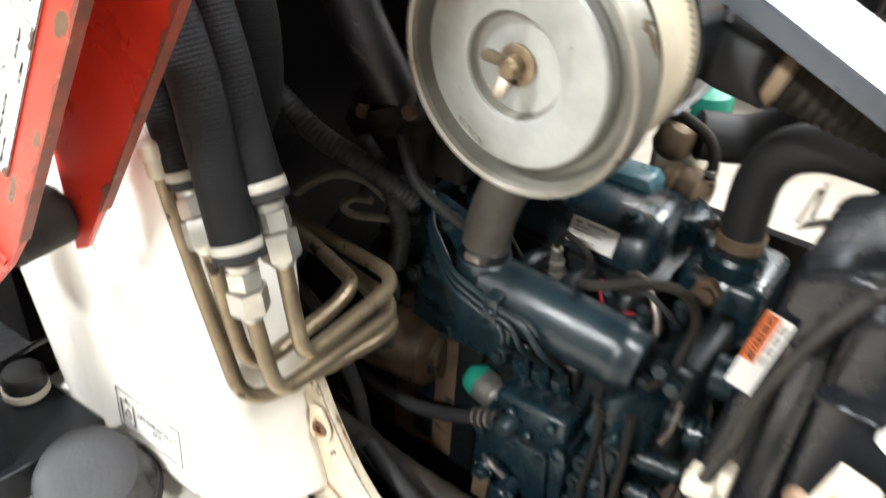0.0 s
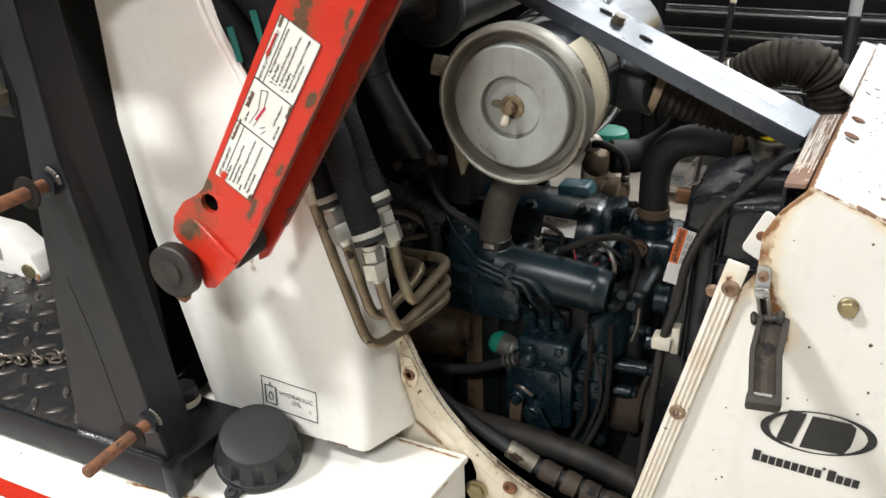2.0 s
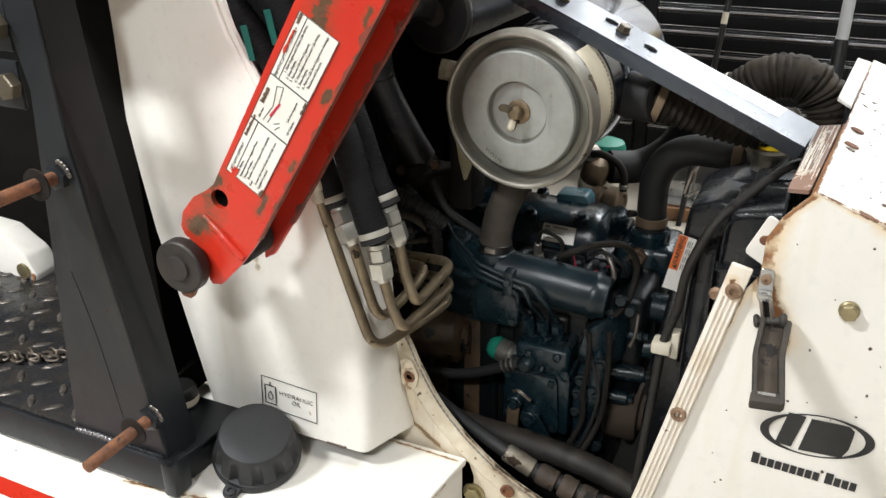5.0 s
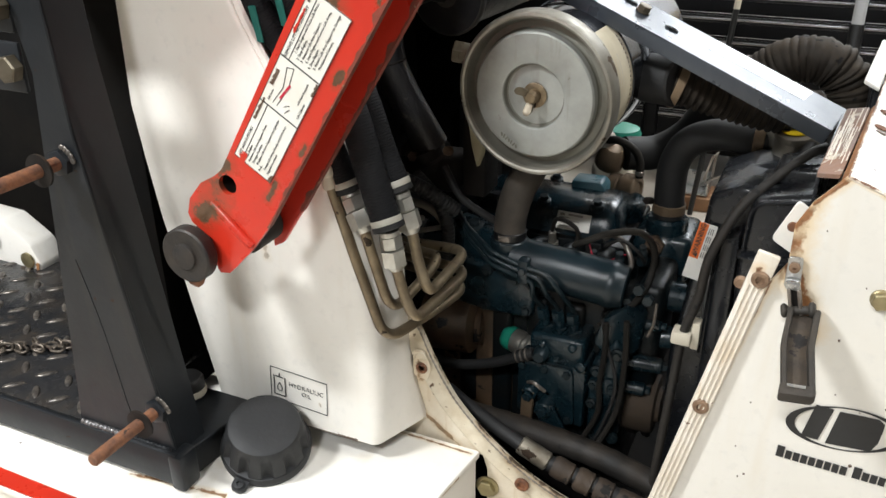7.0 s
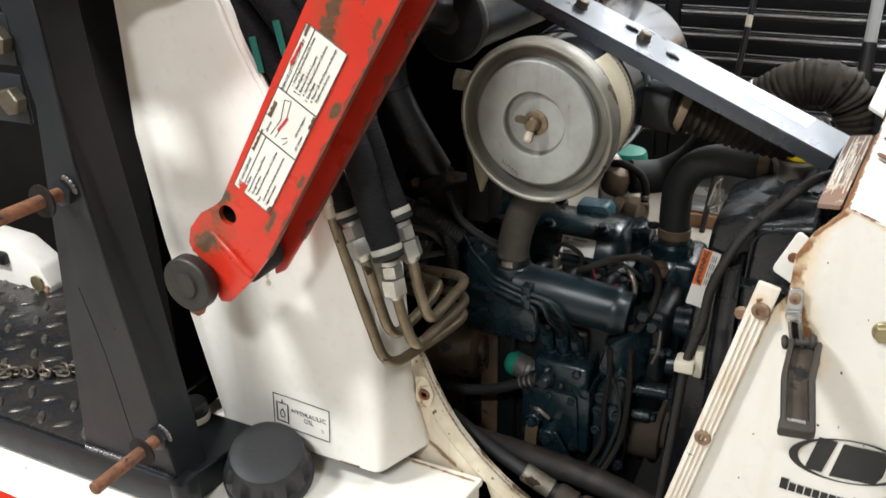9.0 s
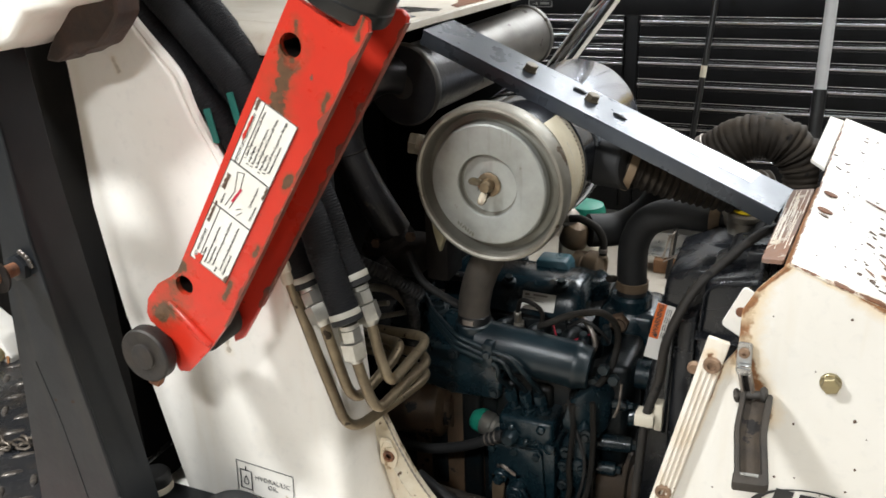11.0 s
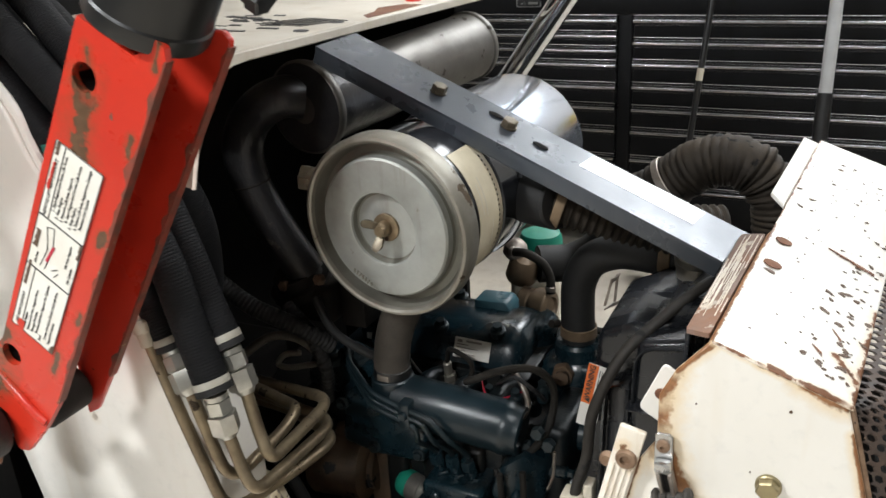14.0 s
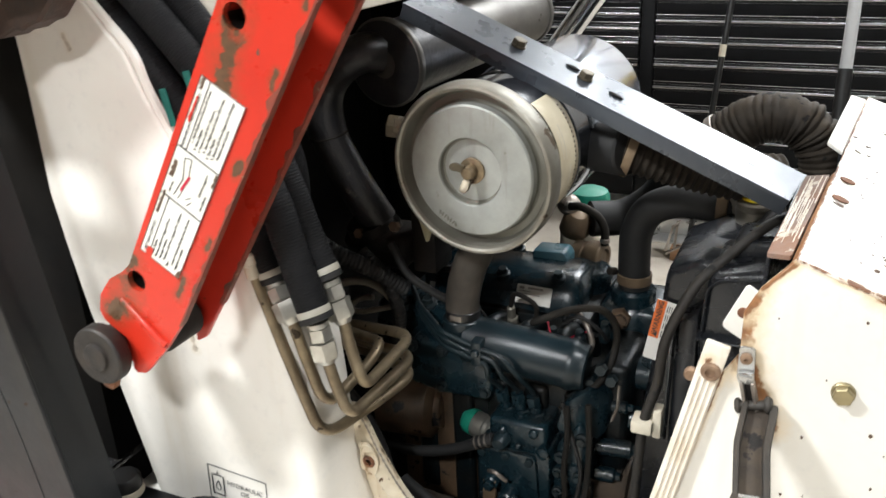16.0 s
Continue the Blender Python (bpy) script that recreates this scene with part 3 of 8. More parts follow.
for lo, hi in (((0.2, 3.62, 1.9), (1.7, 3.70, 1.95)), ((0.2, 3.62, 2.85), (1.7, 3.70, 2.9)), ((0.2, 3.62, 1.95), (0.25, 3.70, 2.85)), ((1.65, 3.62, 1.95), (1.7, 3.70, 2.85)), ((0.93, 3.62, 1.95), (0.97, 3.70, 2.85))):
    bm = BM(); box(bm, lo, hi, 0.004); part("window_frame", bm, M_LABELP, win)
bm = BM(); box(bm, (-4.6, -4.15, 0), (5.1, -4, 3.6)); single("wall_south", bm, M_WALL, "plain painted workshop wall", "wall", kind="structure")
bm = BM(); box(bm, (-4.65, -4, 0), (-4.5, 3.6, 3.6)); single("wall_west", bm, M_WALL, "plain painted workshop wall", "wall", kind="structure")
bm = BM(); box(bm, (5, -4, 0), (5.15, 3.6, 3.6)); single("wall_east", bm, M_WALL, "plain painted workshop wall", "wall", kind="structure")
bm = BM(); box(bm, (-4.65, -4.15, 3.6), (5.15, 3.75, 3.7)); single("ceiling", bm, M_CEIL, "pale workshop ceiling", "ceiling", kind="structure")
for lx, ly, lz, ls, lw in LIGHTS:
    li = thing("ceiling_light", (lx, ly, lz), "long white workshop ceiling light, lit", "ceiling light", "ceiling lights")
    bm = BM(); box(bm, (lx - ls / 2, ly - lw / 2, lz), (lx + ls / 2, ly + lw / 2, lz + 0.05), 0.006); part("housing", bm, M_CEIL, li)
    bm = BM(); box(bm, (lx - ls / 2 + 0.02, ly - lw / 2 + 0.015, lz - 0.012), (lx + ls / 2 - 0.02, ly + lw / 2 - 0.015, lz - 0.001), 0.004); part("diffuser", bm, M_GLOW, li)
    for sx in (-0.1, 0.1):
        bm = BM(); cyl(bm, (lx + sx, ly, lz + 0.05), (lx + sx, ly, 3.6), 0.004, seg=8); part("hanger", bm, M_NUT, li)

# workbench with drawers
CY = 2.7
wb = thing("tool_workbench", (0.3, CY + 0.25, 0.06), "black drawer workbench under a pine worktop", "workbench")
bm = BM(); box(bm, (-1.05, CY + 0.012, 0.12), (1.62, CY + 0.55, 0.925), 0.004); part("cabinet_body", bm, M_CAB, wb)
bm = BM(); box(bm, (-1.07, CY - 0.012, 0.93), (1.64, CY + 0.57, 0.968), 0.004); part("worktop", bm, M_WOOD, wb, "oiled pine worktop")
bm = BM(); box(bm, (-1.05, CY - 0.004, 0.862), (1.62, CY + 0.012, 0.928), 0.003); part("top_rail", bm, M_CAB, wb)
for x0, x1 in ((-0.012, 0.032), (-1.05, -1.01), (1.58, 1.62)):
    bm = BM(); box(bm, (x0, CY - 0.002, 0.14), (x1, CY + 0.012, 0.86), 0.002); part("upright_rail", bm, M_CAB, wb)


def drawer(x0, x1, z0, z1):
    bm = BM(); box(bm, (x0, CY - 0.006, z0 + 0.004), (x1, CY + 0.012, z1 - 0.014), 0.003)
    d = part("drawer", bm, M_CAB, wb)
    bm = BM()
    prof = [V((x0, CY + 0.010, z1 - 0.030)), V((x0, CY - 0.008, z1 - 0.030))]
    prof += [V((x0, CY - 0.014 - 0.006 * math.cos(t), z1 - 0.0150 + 0.0060 * math.sin(t))) for t in [-1.3 + 0.26 * k for k in range(11)]]
    prof += [V((x0, CY - 0.006, z1 - 0.007)), V((x0, CY - 0.003, z1 - 0.003)), V((x0, CY + 0.010, z1 - 0.003))]
    prism(bm, prof, (x1 - x0, 0, 0))
    bead = [V((x0, CY - 0.0085 - 0.0045 * math.cos(t), z1 + 0.0045 + 0.0028 * math.sin(t))) for t in [-1.57 + 0.314 * k for k in range(11)]]
    prism(bm, bead + [V((x0, CY - 0.003, z1 + 0.0073)), V((x0, CY - 0.003, z1 + 0.0017))], (x1 - x0, 0, 0))
    part("drawer_pull", bm, M_CABTRIM, d)


zs = [0.857, 0.785, 0.713, 0.636, 0.558, 0.48, 0.38, 0.28, 0.14]
for a, b in zip(zs, zs[1:]):
    drawer(0.04, 1.575, b, a)
zs = [0.857, 0.806, 0.757, 0.708, 0.632, 0.56, 0.48, 0.38, 0.28, 0.14]
for a, b in zip(zs, zs[1:]):
    drawer(-1.005, -0.018, b, a)
for bx in (-0.33, 0.905):
    bm = BM(); prism(bm, rounded([(bx - 0.045, CY - 0.007, 0.886), (bx + 0.045, CY - 0.007, 0.886), (bx + 0.045, CY - 0.007, 0.914), (bx - 0.045, CY - 0.007, 0.914)], 0.006), (0, 0.004, 0)); bd = part("badge", bm, M_LEAD, wb, "small silver maker's badge")
    bm = BM(); prism(bm, rounded([(bx - 0.041, CY - 0.009, 0.889), (bx + 0.041, CY - 0.009, 0.889), (bx + 0.041, CY - 0.009, 0.911), (bx - 0.041, CY - 0.009, 0.911)], 0.005), (0, 0.003, 0)); part("badge_field", bm, M_INK, bd)
    bm = BM(); prism(bm, [(bx - 0.03, CY - 0.011, 0.897), (bx - 0.012, CY - 0.011, 0.906), (bx - 0.008, CY - 0.011, 0.894)], (0, 0.002, 0)); box(bm, (bx + 0.0, CY - 0.011, 0.896), (bx + 0.034, CY - 0.009, 0.904)); part("badge_mark", bm, M_LEAD, bd)
for cx in (-0.95, 1.5):
    for cy in (CY + 0.08, CY + 0.47):
        bm = BM(); cyl(bm, (cx - 0.015, cy, 0.05), (cx + 0.015, cy, 0.05), 0.05, bev=0.006); box(bm, (cx - 0.03, cy - 0.03, 0.1), (cx + 0.03, cy + 0.03, 0.12)); part("caster", bm, M_RUBBER, wb)

# ---- the loader's body ----
DZ = 0.397
tower = thing("loader_upright", (-0.06, 0.47, DZ), "cream-white painted steel upright of a loader, dirty and chipped", "loader upright")
LEVELS = [(0.427, -0.157, 0.111, 0.146), (0.442, -0.160, 0.116, 0.145), (0.482, -0.168, 0.118, 0.134), (0.56, -0.184, 0.119, 0.122), (0.643, -0.201, 0.114, 0.119), (0.725, -0.220, 0.102, 0.114), (0.815, -0.233, 0.068, 0.080), (0.89, -0.242, 0.026, 0.020), (0.955, -0.240, -0.014, -0.040), (1.022, -0.238, -0.050, -0.085), (1.071, -0.238, -0.068, -0.112), (1.113, -0.240, -0.104, -0.150), (1.152, -0.244, -0.135, -0.185), (1.24, -0.255, -0.20, -0.240), (1.42, -0.30, -0.26, -0.29)]


def tower_profile(z, xl, xe, xo, inset):
    """The plan of the upright's folded sheet at a height: front, rounded corner, side."""
    r = min(0.030, 0.012 + max(0.0, z - 0.43) * 0.15) if z < 0.75 else 0.030 - 0.020 * min(1.0, (z - 0.75) / 0.2)
    c, s = V((xe, 0.395, z)), V((xo, 0.486, z))
    a, b = c - V((r, 0, 0)), c + (s - c).normalized() * r
    pts = [V((xl, 0.395, z)), V((xl * 0.6 + a.x * 0.4, 0.395, z)), V((xl * 0.25 + a.x * 0.75, 0.395, z))]
    pts += [a.lerp(c, k / 8).lerp(c.lerp(b, k / 8), k / 8) for k in range(9)]
    pts += [b.lerp(s, 0.5), s]
    return [p + V((-0.004, 0.006, 0)) * inset for p in pts]


bm = BM()
rows = []
for z, xl, xe, xo in LEVELS:
    rows.append([[bm.verts.new(p) for p in tower_profile(z, xl, xe, xo, k)] for k in (0, 1)])
for (o1, i1), (o2, i2) in zip(rows, rows[1:]):
    for g, h in ((o1, o2), (i2, i1)):
        for k in range(len(g) - 1):
            bm.faces.new((g[k], g[k + 1], h[k + 1], h[k]))
    bm.faces.new((o1[0], o2[0], i2[0], i1[0]))
    bm.faces.new((o1[-1], i1[-1], i2[-1], o2[-1]))
for o1, i1 in (rows[0], rows[-1]):
    for k in range(len(o1) - 1):
        bm.faces.new((o1[k], i1[k], i1[k + 1], o1[k + 1]))
part("folded_sheet", bm, M_WHITE, tower, smooth=50)
bm = BM()
p = spline([(0.072, 0.404, 0.805), (-0.012, 0.404, 0.952), (-0.048, 0.404, 1.020), (-0.066, 0.404, 1.070), (-0.102, 0.404, 1.112), (-0.134, 0.404, 1.15), (-0.2, 0.404, 1.24)], 5)
sweep(bm, p, 0.0065, 8)
part("rolled_edge", bm, M_WHITE, tower)
# near-black sheet paints the shade in the gap beside the post
bm = BM(); prism(bm, [(-0.165, 0.409, DZ + 0.002), (-0.165, 0.55, DZ + 0.002), (-0.236, 0.55, 1.06), (-0.236, 0.409, 1.06), (-0.228, 0.409, 0.75), (-0.20, 0.409, 0.62)], (0.004, 0, 0)); part("back_sheet", bm, M_SHADEBLACK, tower)
bm = BM(); prism(bm, ragged((0.047, 0.3942, 0.4268), (0.080, 0.3942, 0.4268), 0.0035, 0.0045, (0, 0, 1), 40, 8), (0, 0.002, 0)); part("bare_edge", bm, M_RUSTB, tower, "lower edge chipped to dark metal", smooth=0)
bm = BM(); prism(bm, ragged((-0.06, 0.3942, 0.4268), (0.047, 0.3942, 0.4268), 0.0010, 0.0016, (0, 0, 1), 60, 9), (0, 0.002, 0)); part("bare_edge", bm, M_RUSTB, tower, smooth=0)
for chip, way in (((0.1085, 0.4005, 0.507), (0.5, -0.85, 0)), ((0.1285, 0.4615, 0.462), (0.95, -0.3, 0))):
    bm = BM(); prism(bm, ragged(V(chip) - V((-0.002, 0, 0.002)), V(chip) + V((0.003, 0.002, 0.002)), 0.0025, 0.0035, (-0.3, 0, 0.9), 14, 3), V(way) * -0.003 + V((0, 0.0005, 0)), 0); part("paint_chip", bm, M_RUSTB, tower, smooth=0)
# hydraulic oil label
lm = plane_pose((-0.014, 0.3938, 0.4885), (0.98, 0, -0.06), (-0.02, 0, 1))


def frame_bars(bm, m, w, h, t, d=0.0006):
    for x0, y0, x1, y1 in ((-w, -h, w, -h + t), (-w, h - t, w, h), (-w, -h, -w + t, h), (w - t, -h, w, h)):
        box(bm, (x0, y0, 0), (x1, y1, d), 0, m)


lab = BM(); frame_bars(lab, lm, 0.0485, 0.0282, 0.0010)
box(lab, (-0.043, -0.020, 0), (-0.0415, 0.014, 0.0006), 0, lm); box(lab, (-0.024, -0.020, 0), (-0.0225, 0.014, 0.0006), 0, lm)
box(lab, (-0.043, -0.020, 0), (-0.0225, -0.0185, 0.0006), 0, lm); box(lab, (-0.040, 0.0125, 0), (-0.026, 0.014, 0.0006), 0, lm); box(lab, (-0.0335, 0.014, 0), (-0.032, 0.020, 0.0006), 0, lm)
drop = [V((-0.0328 + 0.0055 * math.sin(t) * (0.5 - 0.5 * math.cos(t)) ** 0.6, -0.004 - 0.0075 * math.cos(math.pi - t), 0)) for t in [2 * math.pi * k / 20 for k in range(20)]]
ring = drop + [drop[0]]
for a, b in zip(drop, ring[1:]):
    if (b - a).length > 1e-5:
        n = V((-(b - a).y, (b - a).x, 0)).normalized() * 0.0006
        prism(lab, [lm @ (a - n), lm @ (b - n), lm @ (b + n), lm @ (a + n)], lm.to_3x3() @ V((0, 0, 0.0006)))
part("oil_label", lab, M_INK, tower, "black outlined hydraulic oil label")
mesh_text("HYDRAULIC\nOIL", 0.0108, lm @ pose(0.0125, 0.0, 0.0003), M_INK, "lettering", tower, 0.0003, bold=-0.0002)

# hood over the exhaust
hood = thing("rear_hood", (-0.1, 0.8, 1.09), "cream-white steel hood over the exhaust with worn black louvre lines", "hood")


def hood_z(x, y, lift=0.0):
    """The height of the hood's sloping top over a place."""
    return 1.108 + (0.137 - x) * 0.047 - (y - 0.5) * 0.0143 + lift


bm = BM(); prism(bm, [V((x, y, hood_z(x, y))) for x, y in ((0.137, 0.53), (0.152, 1.20), (0.13, 1.235), (-0.55, 1.235), (-0.55, 0.53))], (0, 0, 0.004), 0.0015, 1); part("top_sheet", bm, M_HOOD, hood)
bm = BM(); prism(bm, [(0.137, 0.50, 1.111), (0.152, 1.20, 1.101), (0.152, 1.20, 1.089), (0.137, 0.52, 1.099), (0.137, 0.50, 1.092)], (-0.004, 0, 0), 0.0015, 1); part("front_lip", bm, M_HOOD, hood)
LIP = spline([(0.137, 0.530, 1.1115), (0.137, 0.497, 1.1095), (0.137, 0.477, 1.101), (0.137, 0.466, 1.085), (0.137, 0.456, 1.060), (0.137, 0.442, 1.025), (0.137, 0.429, 0.990)], 5)
for seg_, mat_ in ((LIP[:21], M_HOOD), (LIP[20:], M_RUSTY)):
    bm = BM(); prism(bm, seg_ + [q + V((0, 0.0020 + 0.007 * max(0.0, (q.z - 1.07) / 0.04) ** 2, -0.012 * max(0.0, (q.z - 1.07) / 0.04))) for q in reversed(seg_)], (-0.004, 0, 0)); part("lip_return", bm, mat_, hood)
bm = BM()
fold = [[bm.verts.new(q + V((dx, 0.0002, (0.137 - q.x - dx) * 0.047 + dz))) for q in LIP[:16]] for dx, dz in ((-0.0005, 0), (-0.687, 0), (-0.687, -0.003), (-0.0005, -0.003))]
for f1, f2 in zip(fold, fold[1:] + fold[:1]):
    for k in range(15):
        bm.faces.new((f1[k], f1[k + 1], f2[k + 1], f2[k]))
part("near_fold", bm, M_HOOD, hood, smooth=50)
bm = BM(); prism(bm, [q + V((-0.0045, 0.001, 0)) for q in LIP[2:]] + [V((0.105, 0.440, 0.990)), V((0.098, 0.448, 1.01)), V((0.108, 0.463, 1.06)), V((0.10, 0.49, 1.106))], (-0.001, 0.005, 0)); part("near_wall", bm, M_RUSTB, hood, "rust-stained near wall")
rnd = random.Random(14)
for k in range(26):
    x, y = rnd.uniform(-0.02, 0.075), rnd.uniform(0.57, 0.80)
    x -= (y - 0.57) * 0.15
    w_, l_ = rnd.uniform(0.004, 0.016), rnd.uniform(0.012, 0.05)
    pts = [V((q.x, q.y, hood_z(q.x, q.y, 0.0042))) for q in ragged((x, y, 0), (x + l_ * 0.9, y + l_ * 0.25, 0), w_, w_ * 0.7, (-0.2, 0.98, 0), 24, 70 + k)]
    bm = BM(); prism(bm, pts, (0, 0, 0.0006)); part("worn_black_patch", bm, M_INK, hood, "smeared worn black paint", smooth=0)
bm = BM()
for i in range(9):
    y = 0.70 + i * 0.0085
    prism(bm, [V((q, w, hood_z(q, w, 0.0042))) for q, w in ((0.03 + 0.004 * i, y), (0.10 + 0.003 * i, y), (0.10 + 0.003 * i, y + 0.002), (0.03 + 0.004 * i, y + 0.002))], (0, 0, 0.0006))
part("louvre_line", bm, M_INK, hood, "row of black louvre lines")
for hy in (0.671, 0.752):
    bm = BM(); lathe(bm, (0.118, hy, hood_z(0.118, hy, 0.0038)), (0.047, 0.0143, 1), [(0.0095, 0), (0.0095, 0.0008)], 20); part("slot", bm, M_INK, hood)
bm = BM(); cyl(bm, (0.10, 1.00, 1.10), (0.085, 1.09, 1.32), 0.004, seg=10); cyl(bm, (0.101, 0.995, 1.098), (0.099, 1.005, 1.112), 0.012, seg=14); part("safety_pin", bm, M_RED, hood, "thin red rod through the hood")
bm = BM(); prism(bm, [V((x, y, hood_z(x, y, 0.0042))) for x, y in ((0.136, 0.80), (0.136, 0.96), (0.11, 0.95), (0.095, 0.90), (0.112, 0.86), (0.118, 0.82))], (0, 0, 0.0006)); part("rust_patch", bm, M_RUST, hood)

# engine-bay rim
rim = thing("engine_bay_surround", (0.2, 0.49, 0.2), "cream-painted folded rim of the engine bay with rusty bolt holes", "engine bay rim")
arc = spline([(0.128, 0.488, 0.60), (0.142, 0.488, 0.575), (0.162, 0.488, 0.530), (0.198, 0.488, 0.470), (0.257, 0.488, 0.410), (0.322, 0.488, 0.366), (0.40, 0.488, 0.336), (0.49, 0.488, 0.318)], 5)
bm = BM(); prism(bm, arc + [V((0.49, 0.488, 0.06)), V((0.245, 0.488, 0.06)), V((0.245, 0.488, 0.36)), V((0.237, 0.488, 0.384)), V((0.10, 0.488, 0.390)), V((0.105, 0.488, 0.52)), V((0.115, 0.488, 0.60))], (0, 0.005, 0)); part("rim_plate", bm, M_RUSTY2, rim)
def inward(k, d):
    """A place d metres inside the rim's edge at its k-th station."""
    t = (arc[min(k + 1, len(arc) - 1)] - arc[max(k - 1, 0)]).normalized()
    return arc[k] + V((t.z, 0, -t.x)) * d


PROFILE = ((-0.0005, 0.492), (-0.0012, 0.4835), (0.0022, 0.4830), (0.0045, 0.4860), (0.0180, 0.4868), (0.0255, 0.4852), (0.0285, 0.4836), (0.0310, 0.4852), (0.0320, 0.4890))
wear = random.Random(21)
bm = BM()
rows = []
for k in range(len(arc)):
    row = []
    for d, y in PROFILE:
        q = inward(k, d + (wear.uniform(-0.0008, 0.0008) if d < 0.003 else 0.0))
        row.append(bm.verts.new((q.x, y, q.z)))
    rows.append(row)
for p_, q_ in zip(rows, rows[1:]):
    for m_ in range(len(PROFILE) - 1):
        bm.faces.new((p_[m_], p_[m_ + 1], q_[m_ + 1], q_[m_]))
    bm.faces.new((p_[-1], p_[0], q_[0], q_[-1]))
bm.faces.new(rows[0]); bm.faces.new(rows[-1])
part("rim_lip", bm, M_RIMLIP, rim, "dirt-stained cream lip of the rim", smooth=50)
bm = BM(); sweep(bm, [inward(k, 0.0004) + V((0, -0.0050, 0)) for k in range(2, len(arc) - 4)], 0.0013, 6, (0.0005, 0.009)); part("worn_edge", bm, M_LEAD2, rim, "edge worn to bare metal")
bm = BM(); prism(bm, rounded([(0.128, 0.4845, 0.500), (0.152, 0.4845, 0.496), (0.158, 0.4845, 0.520), (0.147, 0.4845, 0.546), (0.130, 0.4845, 0.545)], 0.006), (0, -0.003, 0), 0.001, 1); part("bolt_pad", bm, M_RUSTY2, rim)
bm = BM(); sweep(bm, spline([(0.131, 0.4815, 0.530), (0.136, 0.481, 0.541), (0.146, 0.481, 0.542), (0.150, 0.481, 0.534), (0.140, 0.4815, 0.530)], 6), 0.0018, 8); part("pad_bead", bm, M_RIMLIP, rim)


def flange_bolt(x, y, z, r, parent, mat=M_RUST, name="bolt", axis=(0, -1, 0)):
    bm = BM(); lathe(bm, (x, y, z), axis, [(r, 0), (r, 0.003), (r * 0.9, 0.004), (r * 0.55, 0.004), (r * 0.5, 0.001)], 20)
    return part(name, bm, mat, parent)


for x, z, r in ((0.143, 0.517, 0.009), (0.302, 0.356, 0.011)):
    flange_bolt(x, 0.4825, z, r, rim, M_STUD)
bm = BM(); hexa(bm, (0.246, 0.487, 0.328), (0, -1, 0), 0.014, 0.010); lathe(bm, (0.246, 0.488, 0.328), (0, -1, 0), [(0.018, 0), (0.018, 0.003), (0.015, 0.004)], 20); part("bolt", bm, M_BRASS, rim)

# deck with the filler cap
deck = thing("side_deck", (-0.1, 0.3, 0.0), "cream-white flat deck of the loader with dirt and rust runs", "loader deck")
OUT = [(-1.4, 0.135), (0.195, 0.135), (0.222, 0.377), (0.236, 0.482), (-1.4, 0.482)]
bm = BM(); prism(bm, [(x, y, DZ - 0.014) for x, y in OUT], (0, 0, 0.013), 0.004, 2); part("deck_plate", bm, M_DECK, deck)
bm = BM(); prism(bm, [(-1.4, 0.14, 0.0), (0.19, 0.14, 0.0), (0.218, 0.377, 0.0), (0.231, 0.478, 0.0), (-1.4, 0.478, 0.0)], (0, 0, DZ - 0.015), 0.002, 1); part("deck_side", bm, M_DECK, deck)
bm = BM(); prism(bm, [(-1.4, 0.137, DZ + 0.0005), (-0.1, 0.137, DZ + 0.0005), (-0.1, 0.160, DZ + 0.0005), (-1.4, 0.175, DZ + 0.0005)], (0, 0, 0.0015)); part("stripe", bm, M_RED, deck, "red stripe along the deck's edge")

CC = V((-0.040, 0.339, DZ + 0.022))
CAX = V((0.22, -0.26, 0.94)).normalized()
cx_ = V((0.0017, -0.0638, -0.0181))
cx_ = (cx_ - CAX * cx_.dot(CAX)).normalized()
tm = Matrix.Translation(CC) @ Matrix((cx_, CAX.cross(cx_), CAX)).transposed().to_4x4()
bm = BM(); lathe(bm, CC - CAX * 0.045, CAX, [(0.050, 0), (0.050, 0.030), (0.056, 0.034), (0.056, 0.043)], 48); part("filler_neck", bm, M_WHITE, deck, "slanted white filler neck")
bm = BM(); lathe(bm, CC - CAX * 0.004, CAX, [(0.0625, 0), (0.0645, 0.003), (0.0650, 0.010), (0.0625, 0.0165), (0.055, 0.018)], 64); cap = part("filler_cap", bm, M_CAP, deck, "matt black scalloped plastic filler cap")
bm = BM()
rings = []
for rad, hh, dep in ((0.0615, 0.010, 0.1), (0.0610, 0.015, 1.0), (0.0590, 0.026, 1.0), (0.0570, 0.037, 0.95), (0.0550, 0.045, 0.5), (0.0530, 0.051, 0.1), (0.0500, 0.0560, 0), (0.043, 0.0590, 0), (0.030, 0.0600, 0), (0.016, 0.0604, 0), (0.002, 0.0605, 0)):
    rings.append([bm.verts.new(tm @ V((math.cos(t) * (rad - 0.007 * dep * max(0.0, math.cos(11 * t)) ** 0.6), math.sin(t) * (rad - 0.007 * dep * max(0.0, math.cos(11 * t)) ** 0.6), hh))) for t in [2 * math.pi * k / 132 for k in range(132)]])
for p_, q_ in zip(rings, rings[1:]):
    for k in range(132):
        bm.faces.new((p_[k], p_[(k + 1) % 132], q_[(k + 1) % 132], q_[k]))
bm.faces.new(rings[0]); bm.faces.new(rings[-1])
part("grip", bm, M_CAP, cap)
